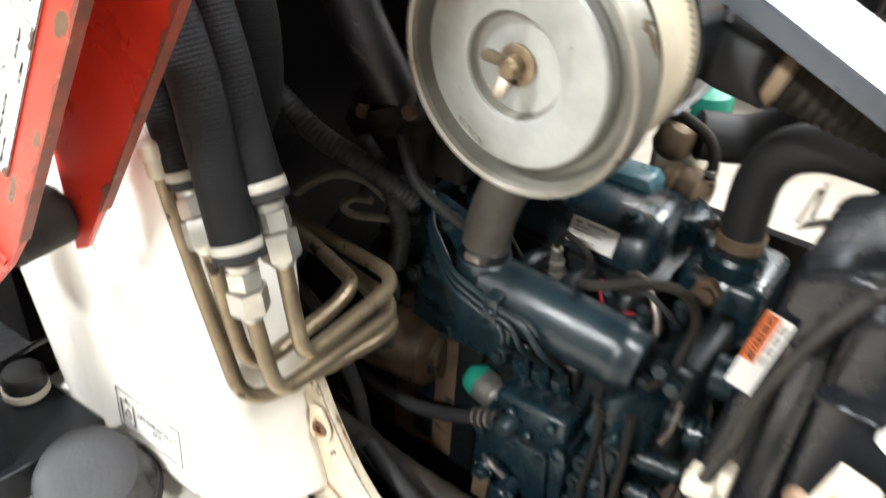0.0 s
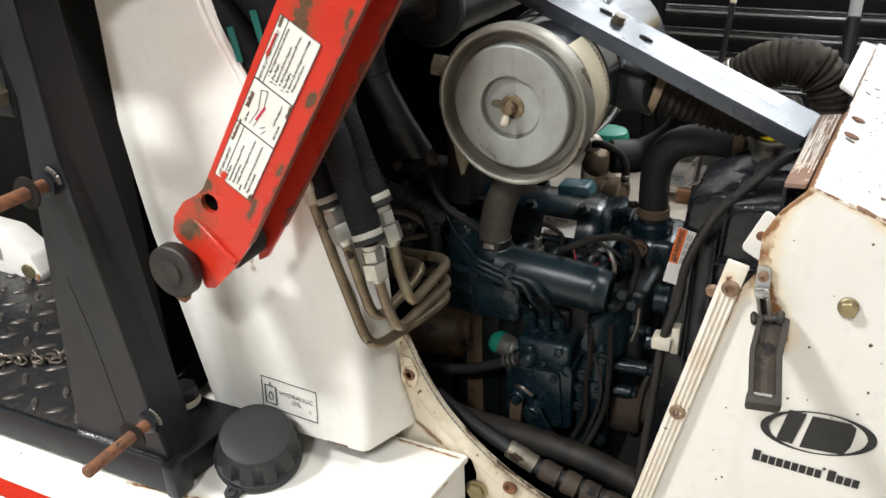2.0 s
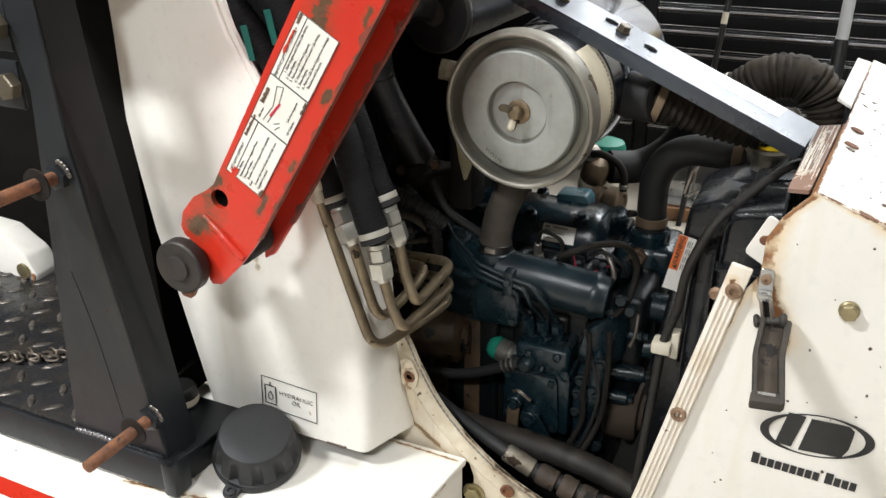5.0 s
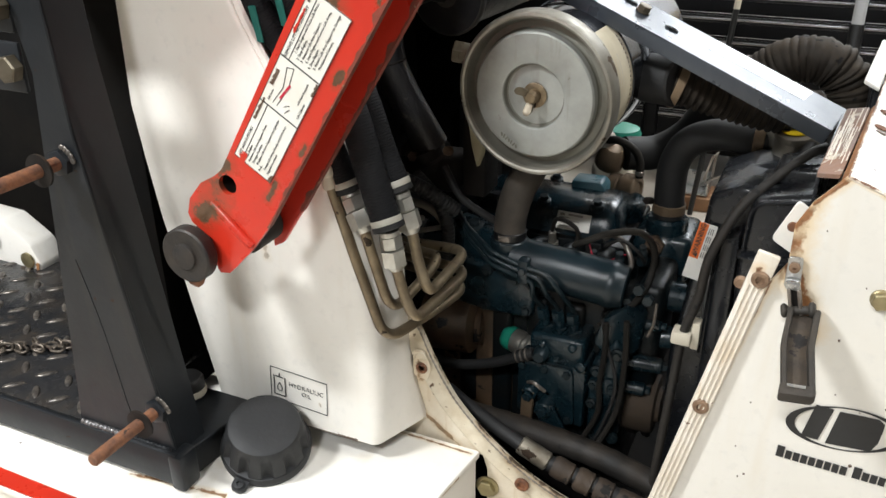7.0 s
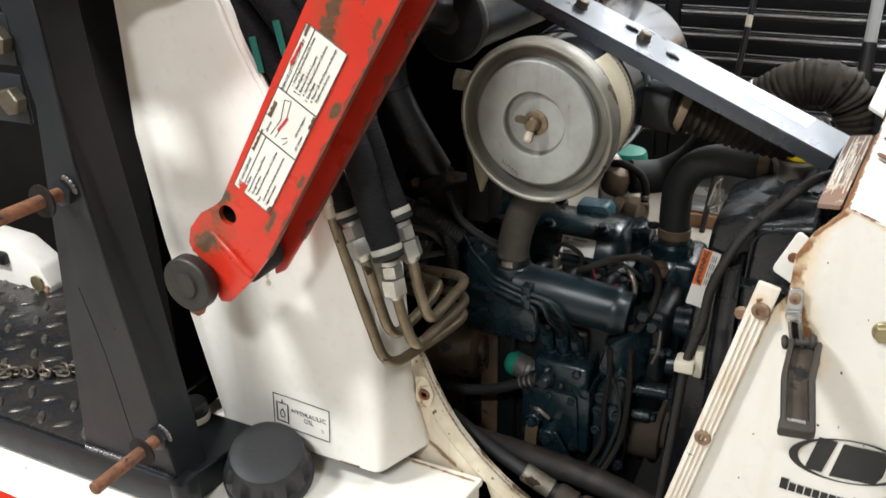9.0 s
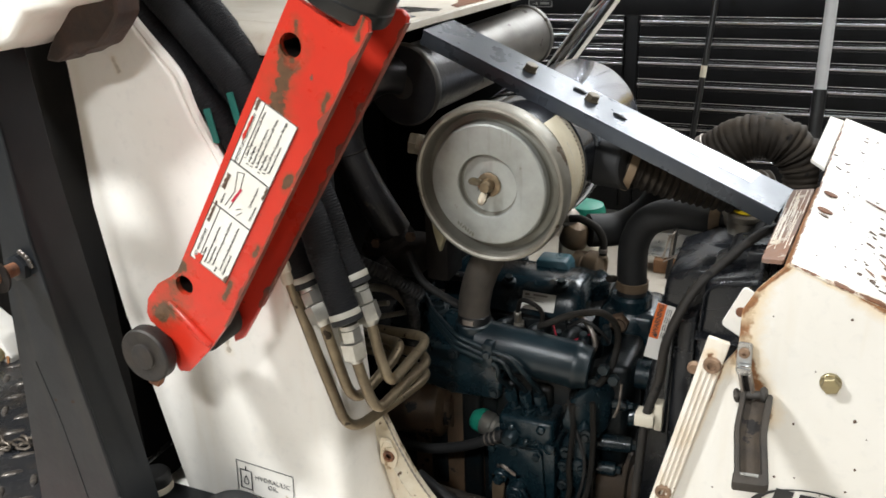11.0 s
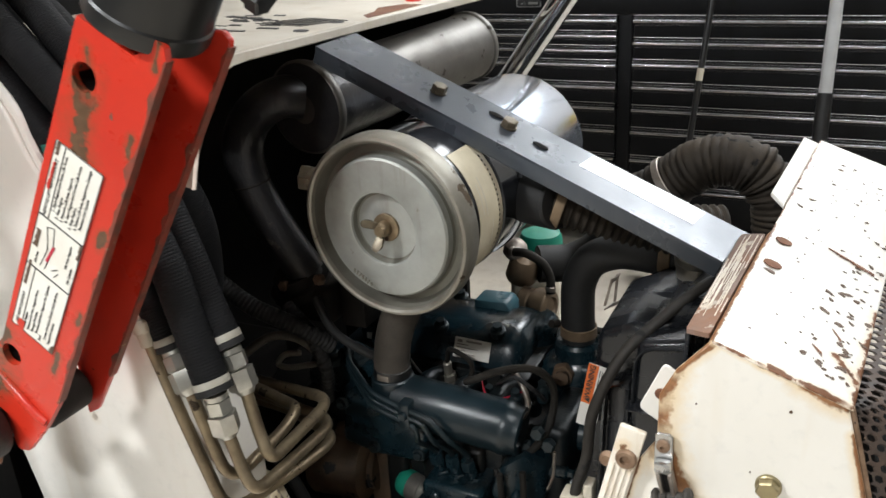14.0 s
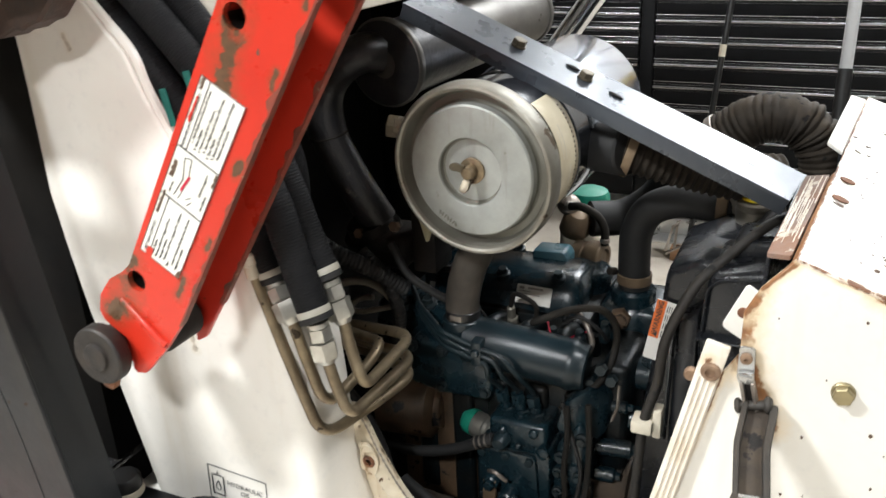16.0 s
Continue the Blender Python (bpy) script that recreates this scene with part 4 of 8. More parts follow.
bm = BM(); prism(bm, [tm @ q for q in rounded([(0.055, -0.013, 0.0), (0.082, -0.010, 0.0), (0.082, 0.010, 0.0), (0.055, 0.013, 0.0)], 0.008)], CAX * 0.008, 0.001, 1); lathe(bm, tm @ V((0.073, 0, 0.0085)), CAX, [(0.007, 0), (0.007, 0.003), (0.004, 0.0035), (0.0035, 0.001)], 16); part("tab", bm, M_CAP, cap)

# ---- red lift-arm support ----
U = V((0.5331, 0, 0.8461))
W = V((-0.8461, 0, 0.5331))
arm = thing("lift_arm_support", (-0.03, 0.32, 0.74), "chipped red channel-steel lift arm support with instruction decal", "lift arm support")
FL = [(-0.020, 0.731), (0.017, 0.768), (0.046, 0.804), (0.262, 1.146), (0.262, 1.156), (0.256, 1.162), (0.248, 1.161), (0.240, 1.153), (0.231, 1.150), (0.205, 1.165), (0.181, 1.180), (0.173, 1.168), (-0.012, 0.868), (-0.024, 0.858), (-0.046, 0.846), (-0.066, 0.823), (-0.072, 0.803), (-0.068, 0.792), (-0.040, 0.773), (-0.038, 0.734), (-0.034, 0.729)]


def holed(bm, outline, y, thick, hole, r, seg=20):
    """A flat plate with one round hole, from two halves of its outline."""
    c = V((hole[0], 0, hole[1]))
    pts = [V((x, 0, z)) for x, z in outline]
    rim_ = [c + V((math.cos(2 * math.pi * k / seg), 0, math.sin(2 * math.pi * k / seg))) * r for k in range(seg)]
    flat = BM()
    vo = [flat.verts.new(p) for p in pts]
    vi = [flat.verts.new(p) for p in rim_]
    edges = [flat.edges.new((vo[i], vo[(i + 1) % len(vo)])) for i in range(len(vo))] + [flat.edges.new((vi[i], vi[(i + 1) % seg])) for i in range(seg)]
    bmesh.ops.triangle_fill(flat, use_beauty=True, use_dissolve=False, edges=edges)
    faces = [[v.co.copy() for v in f.verts] for f in flat.faces if (f.calc_center_median() - c).length > r * 0.8]
    flat.free()
    made = {}

    def vert(q, dy):
        k = (round(q.x, 6), round(q.z, 6), dy)
        if k not in made:
            made[k] = bm.verts.new((q.x, y + dy, q.z))
        return made[k]

    for f in faces:
        bm.faces.new([vert(q, 0) for q in f])
        bm.faces.new([vert(q, thick) for q in reversed(f)])
    for loop in (pts, rim_):
        for i in range(len(loop)):
            a, b = loop[i], loop[(i + 1) % len(loop)]
            bm.faces.new((vert(a, 0), vert(b, 0), vert(b, thick), vert(a, thick)))
    return bm


def two_holed(bm, outline, y, thick, h1, h2, r):
    """The same with two holes, cut across the plate between them."""
    a = [outline[2], (0.154, 0.975), (0.0805, 1.018)] + outline[12:] + outline[:2]
    b = [(0.154, 0.975)] + outline[3:12] + [(0.0805, 1.018)]
    holed(bm, a, y, thick, h1, r)
    holed(bm, b, y, thick, h2, r)
    return bm


bm = BM(); two_holed(bm, FL, 0.288, 0.007, (-0.006, 0.8495), (0.175, 1.132), 0.0125); part("front_flange", bm, M_RED, arm, smooth=20)
BL = [(0.002, 0.743), (0.018, 0.752), (0.050, 0.800), (0.270, 1.146), (0.272, 1.152), (0.266, 1.159), (0.257, 1.160), (0.247, 1.150), (0.19, 1.178), (0.173, 1.168), (0.0, 0.88)]
bm = BM(); prism(bm, xz(BL, 0.352), (0, 0.007, 0), 0.0015, 1); part("back_flange", bm, M_RED, arm)
bm = BM(); prism(bm, xz([(0.173, 1.168), (-0.012, 0.868), (-0.006, 0.864), (0.179, 1.164)], 0.2955), (0, 0.056, 0), 0.001, 1); part("web", bm, M_RED, arm)
for outline, y in ((FL, 0.2868), (BL, 0.3508)):
    a, b = V((outline[2][0], y, outline[2][1])), V((outline[3][0], y, outline[3][1]))
    rnd = random.Random(5)
    n = 200
    left, right = [], []
    for k in range(n + 1):
        q = a.lerp(b, k / n)
        patch = max(0.0, noise.noise(V((k * 0.11, y * 40, 0.3))) - 0.10) * 0.010 + max(0.0, noise.noise(V((k * 0.45, y * 40, 2.3)))) * 0.002
        left.append(q + W * (0.0008 + patch + rnd.uniform(0, 0.0005)))
        right.append(q - W * 0.0008)
    bm = BM(); prism(bm, left + right[::-1], (0, 0.0095, 0)); part("worn_edge", bm, M_REDEDGE, arm, "edge chipped to dark metal", smooth=0)
for hx, hz in ((-0.006, 0.8495), (0.175, 1.132)):
    bm = BM(); lathe(bm, (hx, 0.296, hz), (0, 1, 0), [(0.0145, 0), (0.0145, 0.030), (0.0, 0.031)], 22, close=False); part("hole_sleeve", bm, M_GRIME, arm)
bm = BM(); sweep(bm, spline([(-0.034, 0.2895, 0.822), (-0.020, 0.2880, 0.812), (-0.002, 0.2872, 0.796), (0.010, 0.2876, 0.784), (0.020, 0.2892, 0.776)], 6), 0.0058, 12); part("weld_ridge", bm, M_RED, arm)
bm = BM(); lathe(bm, (-0.0635, 0.262, 0.757), (0, 1, 0), [(0.0, -0.004), (0.0145, -0.004), (0.0163, -0.003), (0.0170, 0.0), (0.0195, 0.0005), (0.0207, 0.0), (0.0333, 0.0), (0.0354, 0.002), (0.0358, 0.016), (0.0340, 0.019), (0.024, 0.020), (0.024, 0.064)], 44); part("pivot_bush", bm, M_PIN, arm, "rusty dark pivot pin with washer")
bm = BM(); prism(bm, [V((x, 0.266, z)) for x, z in ((-0.072, 0.732), (-0.068, 0.716), (-0.054, 0.713), (-0.046, 0.730))], (0, 0.012, 0), 0.002, 2); part("pin_tab", bm, M_STUD, arm)
bm = BM(); lathe(bm, (0.0, 0.297, 0.782), (0, 1, 0), [(0.022, 0), (0.025, 0.003), (0.025, 0.048), (0.022, 0.051)], 28); part("pivot_boss", bm, M_GRIME, arm)
# decal
D0 = V((0.056, 0.2872, 0.862))
decal_m = plane_pose(D0, U, W) @ Matrix.Diagonal((0.947, 0.96, 1, 1))
bm = BM(); box(bm, (0.0, 0.0, 0.0), (0.236, 0.056, 0.0005), 0, decal_m); part("decal", bm, M_LABELW, arm, "worn white instruction decal with small black print")
for x0, y0, x1, y1 in ((0, 0, 0.236, 0.0007), (0, 0.0553, 0.236, 0.056), (0, 0, 0.0007, 0.056), (0.2353, 0, 0.236, 0.056), (0.086, 0, 0.0875, 0.056), (0.150, 0, 0.1515, 0.056), (0, 0.0435, 0.086, 0.0445), (0.1515, 0.0435, 0.236, 0.0445)):
    bm = BM(); box(bm, (x0, y0, 0.0005), (x1, y1, 0.0009), 0, decal_m); part("decal_rule", bm, M_INK, arm)
for k, (x0, y0, w_, s_) in enumerate(((0.0, 0.040, 0.012, 0.016), (0.060, 0.050, 0.03, 0.006), (0.112, 0.048, 0.02, 0.009), (0.222, 0.050, 0.0135, 0.006), (0.0, 0.0, 0.010, 0.008), (0.132, 0.001, 0.016, 0.004), (0.182, 0.0505, 0.03, 0.005))):
    q_ = decal_m @ V((x0, y0, 0.0006))
    bm = BM(); prism(bm, ragged(q_, q_ + U * w_, s_ * 0.8, s_ * 0.6, tuple(W), 22, 60 + k), (0, -0.0006, 0)); part("worn_patch", bm, M_RED if k in (0, 6) else M_RUSTB, arm, smooth=0)


def print_lines(lines, x, y, size, step, name="lettering"):
    for i, text in enumerate(lines):
        cu_w = len(text) * size * 0.50
        mesh_text(text, size, decal_m @ pose(x + cu_w / 2, y - i * step, 0.0008), M_INK, name, arm, 0.0002)


print_lines(["1. Start Engine and Raise Lift Arms.", "2. Stop Engine.", "3. Remove Lift Arm Support.", "4. Start Engine and Lower Lift Arms.", "5. Stop Engine.", "6. Return Lift Arm Support to Storage", "    Position and Secure."], 0.154, 0.0405, 0.0046, 0.0054)
print_lines(["Stop Engine.", "Remove Lift Arm Support From", "Storage Position.", "Position Lift Arm Support On Cylinder", "Rod.", "Lower Lift Arms Slowly Until Lift Arm", "Support is seated."], 0.004, 0.0405, 0.0044, 0.0054)
print_lines(["REMOVE LIFT ARM SUPPORT"], 0.155, 0.0495, 0.0052, 0.006)
print_lines(["LIFT ARM SUPPORT"], 0.006, 0.0495, 0.0052, 0.006)
print_lines(["Lift Arm Support"], 0.110, 0.012, 0.0042, 0.006)
print_lines(["Lift Cylinder"], 0.094, 0.0055, 0.0042, 0.006)
print_lines(["Lift Arm"], 0.092, 0.046, 0.0042, 0.006)
bm = BM()
for a, b in (((0.094, 0.040), (0.118, 0.036)), ((0.118, 0.036), (0.142, 0.042)), ((0.142, 0.042), (0.146, 0.034)), ((0.094, 0.034), (0.120, 0.030)), ((0.120, 0.030), (0.146, 0.034)), ((0.098, 0.026), (0.104, 0.020)), ((0.092, 0.022), (0.100, 0.018))):
    a, b = V((*a, 0.0007)), V((*b, 0.0007))
    n = V((-(b - a).y, (b - a).x, 0)).normalized() * 0.0004
    prism(bm, [decal_m @ q for q in (a - n, b - n, b + n, a + n)], decal_m.to_3x3() @ V((0, 0, 0.0003)))
part("decal_drawing", bm, M_INK, arm)
bm = BM(); a, b = V((0.104, 0.034, 0.0008)), V((0.126, 0.0295, 0.0008)); n = V((0.0003, 0.0014, 0)); prism(bm, [decal_m @ q for q in (a - n, b - n, b + n, a + n)], decal_m.to_3x3() @ V((0, 0, 0.0003))); part("decal_red_bar", bm, M_REDINK, arm)

lc = thing("lift_cylinder", (0.23, 0.322, 1.17), "black painted hydraulic lift cylinder above the red support", "hydraulic cylinder")
c0 = V((0.2146, 0.322, 1.166))
bm = BM(); lathe(bm, c0, U, [(0.046, 0.003), (0.0490, 0.005), (0.050, 0.008), (0.050, 0.019), (0.0485, 0.021), (0.0485, 0.40), (0.045, 0.403)], 44); part("barrel", bm, M_BARREL, lc)
bm = BM(); sweep(bm, bent([c0 + U * 0.085 + V((0.04, -0.01, -0.02)), c0 + U * 0.080 + V((0.080, -0.014, -0.042))], 0.01), 0.011, 16); part("port", bm, M_BARREL, lc)
bm = BM(); hexa(bm, c0 + U * 0.080 + V((0.078, -0.014, -0.041)), (0.75, 0, -0.45), 0.0125, 0.012); part("port_nut", bm, M_BARREL, lc)

# ---- loader arm end above the hoses ----
la = thing("lift_boom", (-0.05, 0.28, 1.17), "white painted end of the loader's lift arm", "loader arm")
bm = BM(); prism(bm, xz([(-0.36, 1.10), (-0.205, 1.115), (-0.168, 1.130), (-0.138, 1.160), (-0.085, 1.168), (-0.068, 1.176), (-0.060, 1.19), (-0.04, 1.23), (0.0, 1.55), (-0.36, 1.55)], 0.26), (0, 0.09, 0), 0.008, 3); part("arm_box", bm, M_WHITE, la)
bm = BM(); prism(bm, xz([(-0.140, 1.170), (-0.072, 1.172), (-0.074, 1.152), (-0.086, 1.138), (-0.110, 1.116), (-0.126, 1.112), (-0.144, 1.104), (-0.150, 1.108), (-0.176, 1.096), (-0.197, 1.098), (-0.184, 1.117)], 0.325), (0, 0.04, 0), 0.003, 1); part("rusted_stop", bm, M_PIVOT, la, "rusted brown steel stop")


# ---- dark post and its foot ----
post = thing("guard_post", (-0.2, 0.27, DZ), "dark grey painted steel guard post with rusty studs", "guard post")
bm = BM(); prism(bm, [(-0.288, 0.24, 0.455), (-0.116, 0.24, 0.455), (-0.186, 0.24, 0.90), (-0.190, 0.24, 1.00), (-0.21, 0.24, 1.3), (-0.29, 0.24, 1.3), (-0.230, 0.24, 0.97)], (0, 0.006, 0), 0.0015, 1); part("front_plate", bm, M_POST, post)
bm = BM(); prism(bm, [(-0.116, 0.2405, 0.44), (-0.116, 0.302, 0.44), (-0.186, 0.302, 0.90), (-0.190, 0.302, 1.0), (-0.21, 0.302, 1.3), (-0.21, 0.2405, 1.3), (-0.190, 0.2405, 1.0), (-0.186, 0.2405, 0.90)], (-0.006, 0, 0), 0.0015, 1); part("side_plate", bm, M_POST, post)
bm = BM(); sweep(bm, spline([(-0.226, 0.2402, 0.73), (-0.205, 0.2402, 0.64), (-0.188, 0.2402, 0.523), (-0.176, 0.2402, 0.4565)], 12), 0.0010, 8, (0.0003, 0.006)); part("weld_seam", bm, M_POST, post)
bm = BM(); box(bm, (-1.4, 0.230, DZ + 0.008), (-0.108, 0.2395, 0.460), 0.003); part("base_rail", bm, M_POST, post)
bm = BM(); sweep(bm, spline([(-0.282, 0.2375, 0.4605), (-0.245, 0.237, 0.462), (-0.205, 0.2375, 0.4605)], 14), 0.0042, 10, (0.0009, 0.007)); part("weld_bead", bm, M_WELD, post, "bright weld bead along the post's foot")
bm = BM(); sweep(bm, spline([(-0.205, 0.2375, 0.4605), (-0.16, 0.2375, 0.4605), (-0.118, 0.2375, 0.4605)], 14), 0.0028, 8, (0.0006, 0.007)); part("weld_bead", bm, M_POST, post)
bm = BM(); box(bm, (-0.122, 0.228, DZ + 0.002), (-0.099, 0.264, 0.458), 0.005); part("rail_end", bm, M_POST, post)
bm = BM(); prism(bm, [(-0.110, 0.262, 0.440), (-0.094, 0.380, 0.440), (-0.100, 0.392, 0.440), (-0.30, 0.392, 0.440), (-0.30, 0.29, 0.440)], (0, 0, 0.007), 0.0015, 1); part("foot_plate", bm, M_POST, post)
bm = BM(); prism(bm, [(-0.112, 0.27, DZ), (-0.104, 0.345, DZ), (-0.112, 0.345, DZ), (-0.120, 0.27, DZ)], (0, 0, 0.043), 0.001, 1); part("foot_web", bm, M_POST, post)
for px, pz, ln in ((-0.209, 0.866, 0.17), (-0.131, 0.525, 0.116)):
    bm = BM(); cyl(bm, (px, 0.238, pz), (px, 0.238 - ln, pz + 0.002), 0.0085, seg=18, bev=0.0015)
    st = part("stud", bm, M_STUD, post, "rust-brown threaded stud")
    bm = BM(); lathe(bm, (px, 0.203, pz), (0, 1, 0), [(0.0205, 0), (0.0205, 0.003)], 28); part("washer", bm, M_GRIME, st)
    bm = BM(); hexa(bm, (px, 0.2395, pz), (0, -1, 0), 0.017, 0.010, 0.3); part("nut", bm, M_POST, st)
    bm = BM()
    for k in range(5):
        t = 0.2 + 0.28 * k
        bmesh.ops.create_icosphere(bm, subdivisions=2, radius=0.0045, matrix=Matrix.Translation((px + 0.019 * math.cos(t), 0.2375, pz + 0.019 * math.sin(t))) @ Matrix.Diagonal((1, 0.5, 1, 1)))
    part("weld_blob", bm, M_POST2, st)
for bz in (1.045, 0.975):
    bm = BM(); hexa(bm, (-0.255, 0.238, bz), (0, -1, 0), 0.017, 0.014, 0.2); part("bolt", bm, M_WING, post)
    bm = BM(); box(bm, (-0.31, 0.2385, bz - 0.03), (-0.242, 0.245, bz + 0.03), 0.003); part("bracket", bm, M_POST, post)
# inner side of the cab behind the post, near-black to stand for shade
cabw = thing("cab_side", (-0.5, 0.5, DZ), "cab side behind the guard post, coloured near-black in place of shade", "cab side")
bm = BM(); box(bm, (-1.8, 0.72, 0.2), (-0.30, 0.75, 1.8), 0.003); part("cab_wall", bm, M_SHADEBLACK, cabw)
bm = BM(); box(bm, (-0.42, 0.41, DZ), (-0.252, 0.72, 1.5), 0.003); part("cab_pillar", bm, M_SHADEBLACK, cabw)
bm = BM(); lathe(bm, (-0.196, 0.366, 0.447), (0, 0, 1), [(0.022, 0), (0.024, 0.004), (0.024, 0.028), (0.020, 0.034), (0.008, 0.036)], 24); part("mount_bush", bm, M_BLACK, cabw)
bm = BM(); lathe(bm, (-0.196, 0.366, 0.452), (0, 0, 1), [(0.0255, 0), (0.0255, 0.010)], 24); part("bush_ring", bm, M_NYLON, cabw)

tread = thing("step_plate", (-0.7, 0.4, DZ), "dark diamond-tread step plate, dirty", "step plate")
bm = BM(); box(bm, (-1.4, 0.2405, 0.450), (-0.25, 0.60, 0.460), 0.001); part("plate", bm, M_TREAD, tread)
bm = BM()
k = 0
for iy in range(8):
    for ix in range(22):
        cx, cy = -0.31 - ix * 0.046 - (0.023 if iy % 2 else 0), 0.262 + iy * 0.042
        ang = radians(45 if (ix + iy) % 2 else -45)
        m = pose(cx, cy, 0.460, 0, 0, math.degrees(ang)) @ Matrix.Diagonal((1, 0.36, 0.20, 1))
        bmesh.ops.create_icosphere(bm, subdivisions=2, radius=0.0175, matrix=m)
ob = part("tread_lug", bm, M_POST2, tread, "raised worn lozenge lugs")
ob["kind"] = "stuff"
ch = thing("rusty_chain", (-0.42, 0.40, 0.46), "short rusty chain lying on the tread plate", "chain")
rnd = random.Random(2)
for k in range(20):
    c = V((-0.405 - 0.0085 * k, 0.392 - 0.0045 * k + 0.010 * math.sin(k * 1.9), 0.468 + 0.003 * (k % 2)))
    m = Matrix.Translation(c) @ Matrix.Rotation(rnd.uniform(-0.6, 0.6), 4, "Z") @ Matrix.Rotation(radians(80 if k % 2 else 8), 4, "X")
    loop = [m @ V((0.0075 * math.cos(t) + (0.0035 if math.cos(t) > 0 else -0.0035), 0.0062 * math.sin(t), 0)) for t in [2 * math.pi * j / 14 for j in range(15)]]
    bm = BM(); sweep(bm, loop, 0.0026, 7); part("link", bm, M_CHAIN, ch)
fw = thing("far_fender", (-0.8, 0.6, 0.45), "white painted fender edge with black latch beyond the step", "fender")
bm = BM(); prism(bm, [(-1.4, 0.56, 0.40), (-0.735, 0.56, 0.40), (-0.715, 0.56, 0.47), (-0.735, 0.56, 0.510), (-0.80, 0.56, 0.55), (-1.4, 0.56, 0.58)], (0, 0.06, 0), 0.006, 2); part("fender_sheet", bm, M_WHITE, fw)
bm = BM(); prism(bm, ragged((-0.735, 0.5585, 0.415), (-0.717, 0.5585, 0.475), 0.006, 0.010, (-1, 0, 0.2), 30, 17), (0, -0.001, 0)); part("rust_edge", bm, M_RUSTO, fw, "rusted corner", smooth=0)
bm = BM(); box(bm, (-0.875, 0.545, 0.505), (-0.815, 0.565, 0.530), 0.006); part("latch", bm, M_BLACK, fw)
bm = BM(); lathe(bm, (-0.745, 0.558, 0.478), (0, -1, 0), [(0.016, 0), (0.016, 0.004), (0.009, 0.006), (0.0, 0.006)], 20); part("bolt", bm, M_BRASS, fw)

# ---- rear side panel with the oval mark ----
PY = 0.44
pan = thing("rear_side_panel", (0.66, 0.45, 0.0), "cream-white rear side panel with rusted edges and black oval mark", "engine side panel")
PE = [(0.43, 0.0), (0.502, 0.44), (0.534, 0.60), (0.588, 0.775), (0.603, 0.800), (0.603, 0.845), (0.616, 0.872), (0.643, 0.905), (0.748, 0.866), (0.7605, 0.82), (0.7925, 0.70), (0.82, 0.6), (0.87, 0.0)]
bm = BM(); prism(bm, xz(PE, PY), (0, 0.005, 0), 0.0015, 1); part("panel_sheet", bm, M_PANEL, pan)
bm = BM(); prism(bm, [(0.643, 0.4385, 0.9065), (0.752, 0.4385, 0.8665), (0.801, 0.99, 0.890), (0.691, 0.99, 0.930)], (0, 0, -0.004), 0.0015, 1); part("top_sheet", bm, M_CHIP, pan)
# rust along the folded edges
rnd = random.Random(7)


TN = V((0.3437, 0.041, 0.938)).normalized()


def on_top(u, v):
    """A place on the top sheet: u along the slope (0 to 1), v from the near edge (metres)."""
    a = V((0.643, 0.4385, 0.9065)).lerp(V((0.752, 0.4385, 0.8665)), u)
    b = V((0.691, 0.99, 0.930)).lerp(V((0.801, 0.99, 0.890)), u)
    return a.lerp(b, v / 0.5515) + TN * 0.0006


rnd = random.Random(21)
for k in range(135):
    u, v = rnd.uniform(0.05, 0.97), rnd.uniform(0.02, 0.5)
    if rnd.random() < 0.35:
        u = rnd.uniform(0.6, 0.97); v = rnd.uniform(0.02, 0.25)
    rr = rnd.choice((0.0004, 0.0005, 0.0006, 0.0008, 0.0010, 0.0012, 0.0015, 0.0024)) * (1.1 if v < 0.25 else 0.85)
    c = on_top(u, v)
    e1 = V((0.94, 0, -0.344)); e2 = V((0.08, 0.995, 0.04))
    stretch = rnd.uniform(1.0, 2.2)
    lean = rnd.uniform(-0.7, 0.3)
    pts = []
    for j in range(9):
        t = 2 * math.pi * j / 9
        r = rr * rnd.uniform(0.6, 1.25)
        pts.append(c + e1 * math.cos(t) * r * stretch + e2 * math.sin(t) * r * 1.1 + e2 * math.cos(t) * r * stretch * lean)
    bm = BM(); prism(bm, pts, TN * 0.0005); part("paint_chip", bm, M_RUSTB, pan, smooth=0)
for (u0, v0), (u1, v1), w_ in (((0.49, 0.251), (0.90, 0.236), 0.012), ((0.72, 0.10), (0.80, 0.088), 0.007), ((0.62, 0.062), (0.70, 0.055), 0.008)):
    bm = BM(); prism(bm, ragged(on_top(u0, v0), on_top(u1, v1), w_ * 0.35, w_, (0.05, -0.99, -0.04), 36, int(u0 * 100)), TN * 0.0005); part("rust_scrape", bm, M_RUST, pan, smooth=0)
for u, v, r in ((0.136, 0.223, 0.0085), (0.136, 0.167, 0.009)):
    c = on_top(u, v)
    bm = BM(); lathe(bm, c - TN * 0.0003, TN, [(r, 0), (r, 0.0008), (r * 0.8, 0.001)], 18); part("bare_hole", bm, M_RUST, pan)
rnd = random.Random(23)
for k in range(26):
    x, z = rnd.uniform(0.55, 0.78), rnd.uniform(0.5, 0.86)
    rr = rnd.choice((0.0008, 0.001, 0.0014, 0.002))
    pts = [V((x + math.cos(t) * rr * rnd.uniform(0.7, 1.3), 0.4394, z + math.sin(t) * rr * rnd.uniform(0.7, 1.3))) for t in [2 * math.pi * j / 8 for j in range(8)]]
    if x < 0.56 + (z - 0.5) * 0.2:
        continue
    bm = BM(); prism(bm, pts, (0, 0.0006, 0)); part("paint_chip", bm, M_RUSTB, pan, smooth=0)
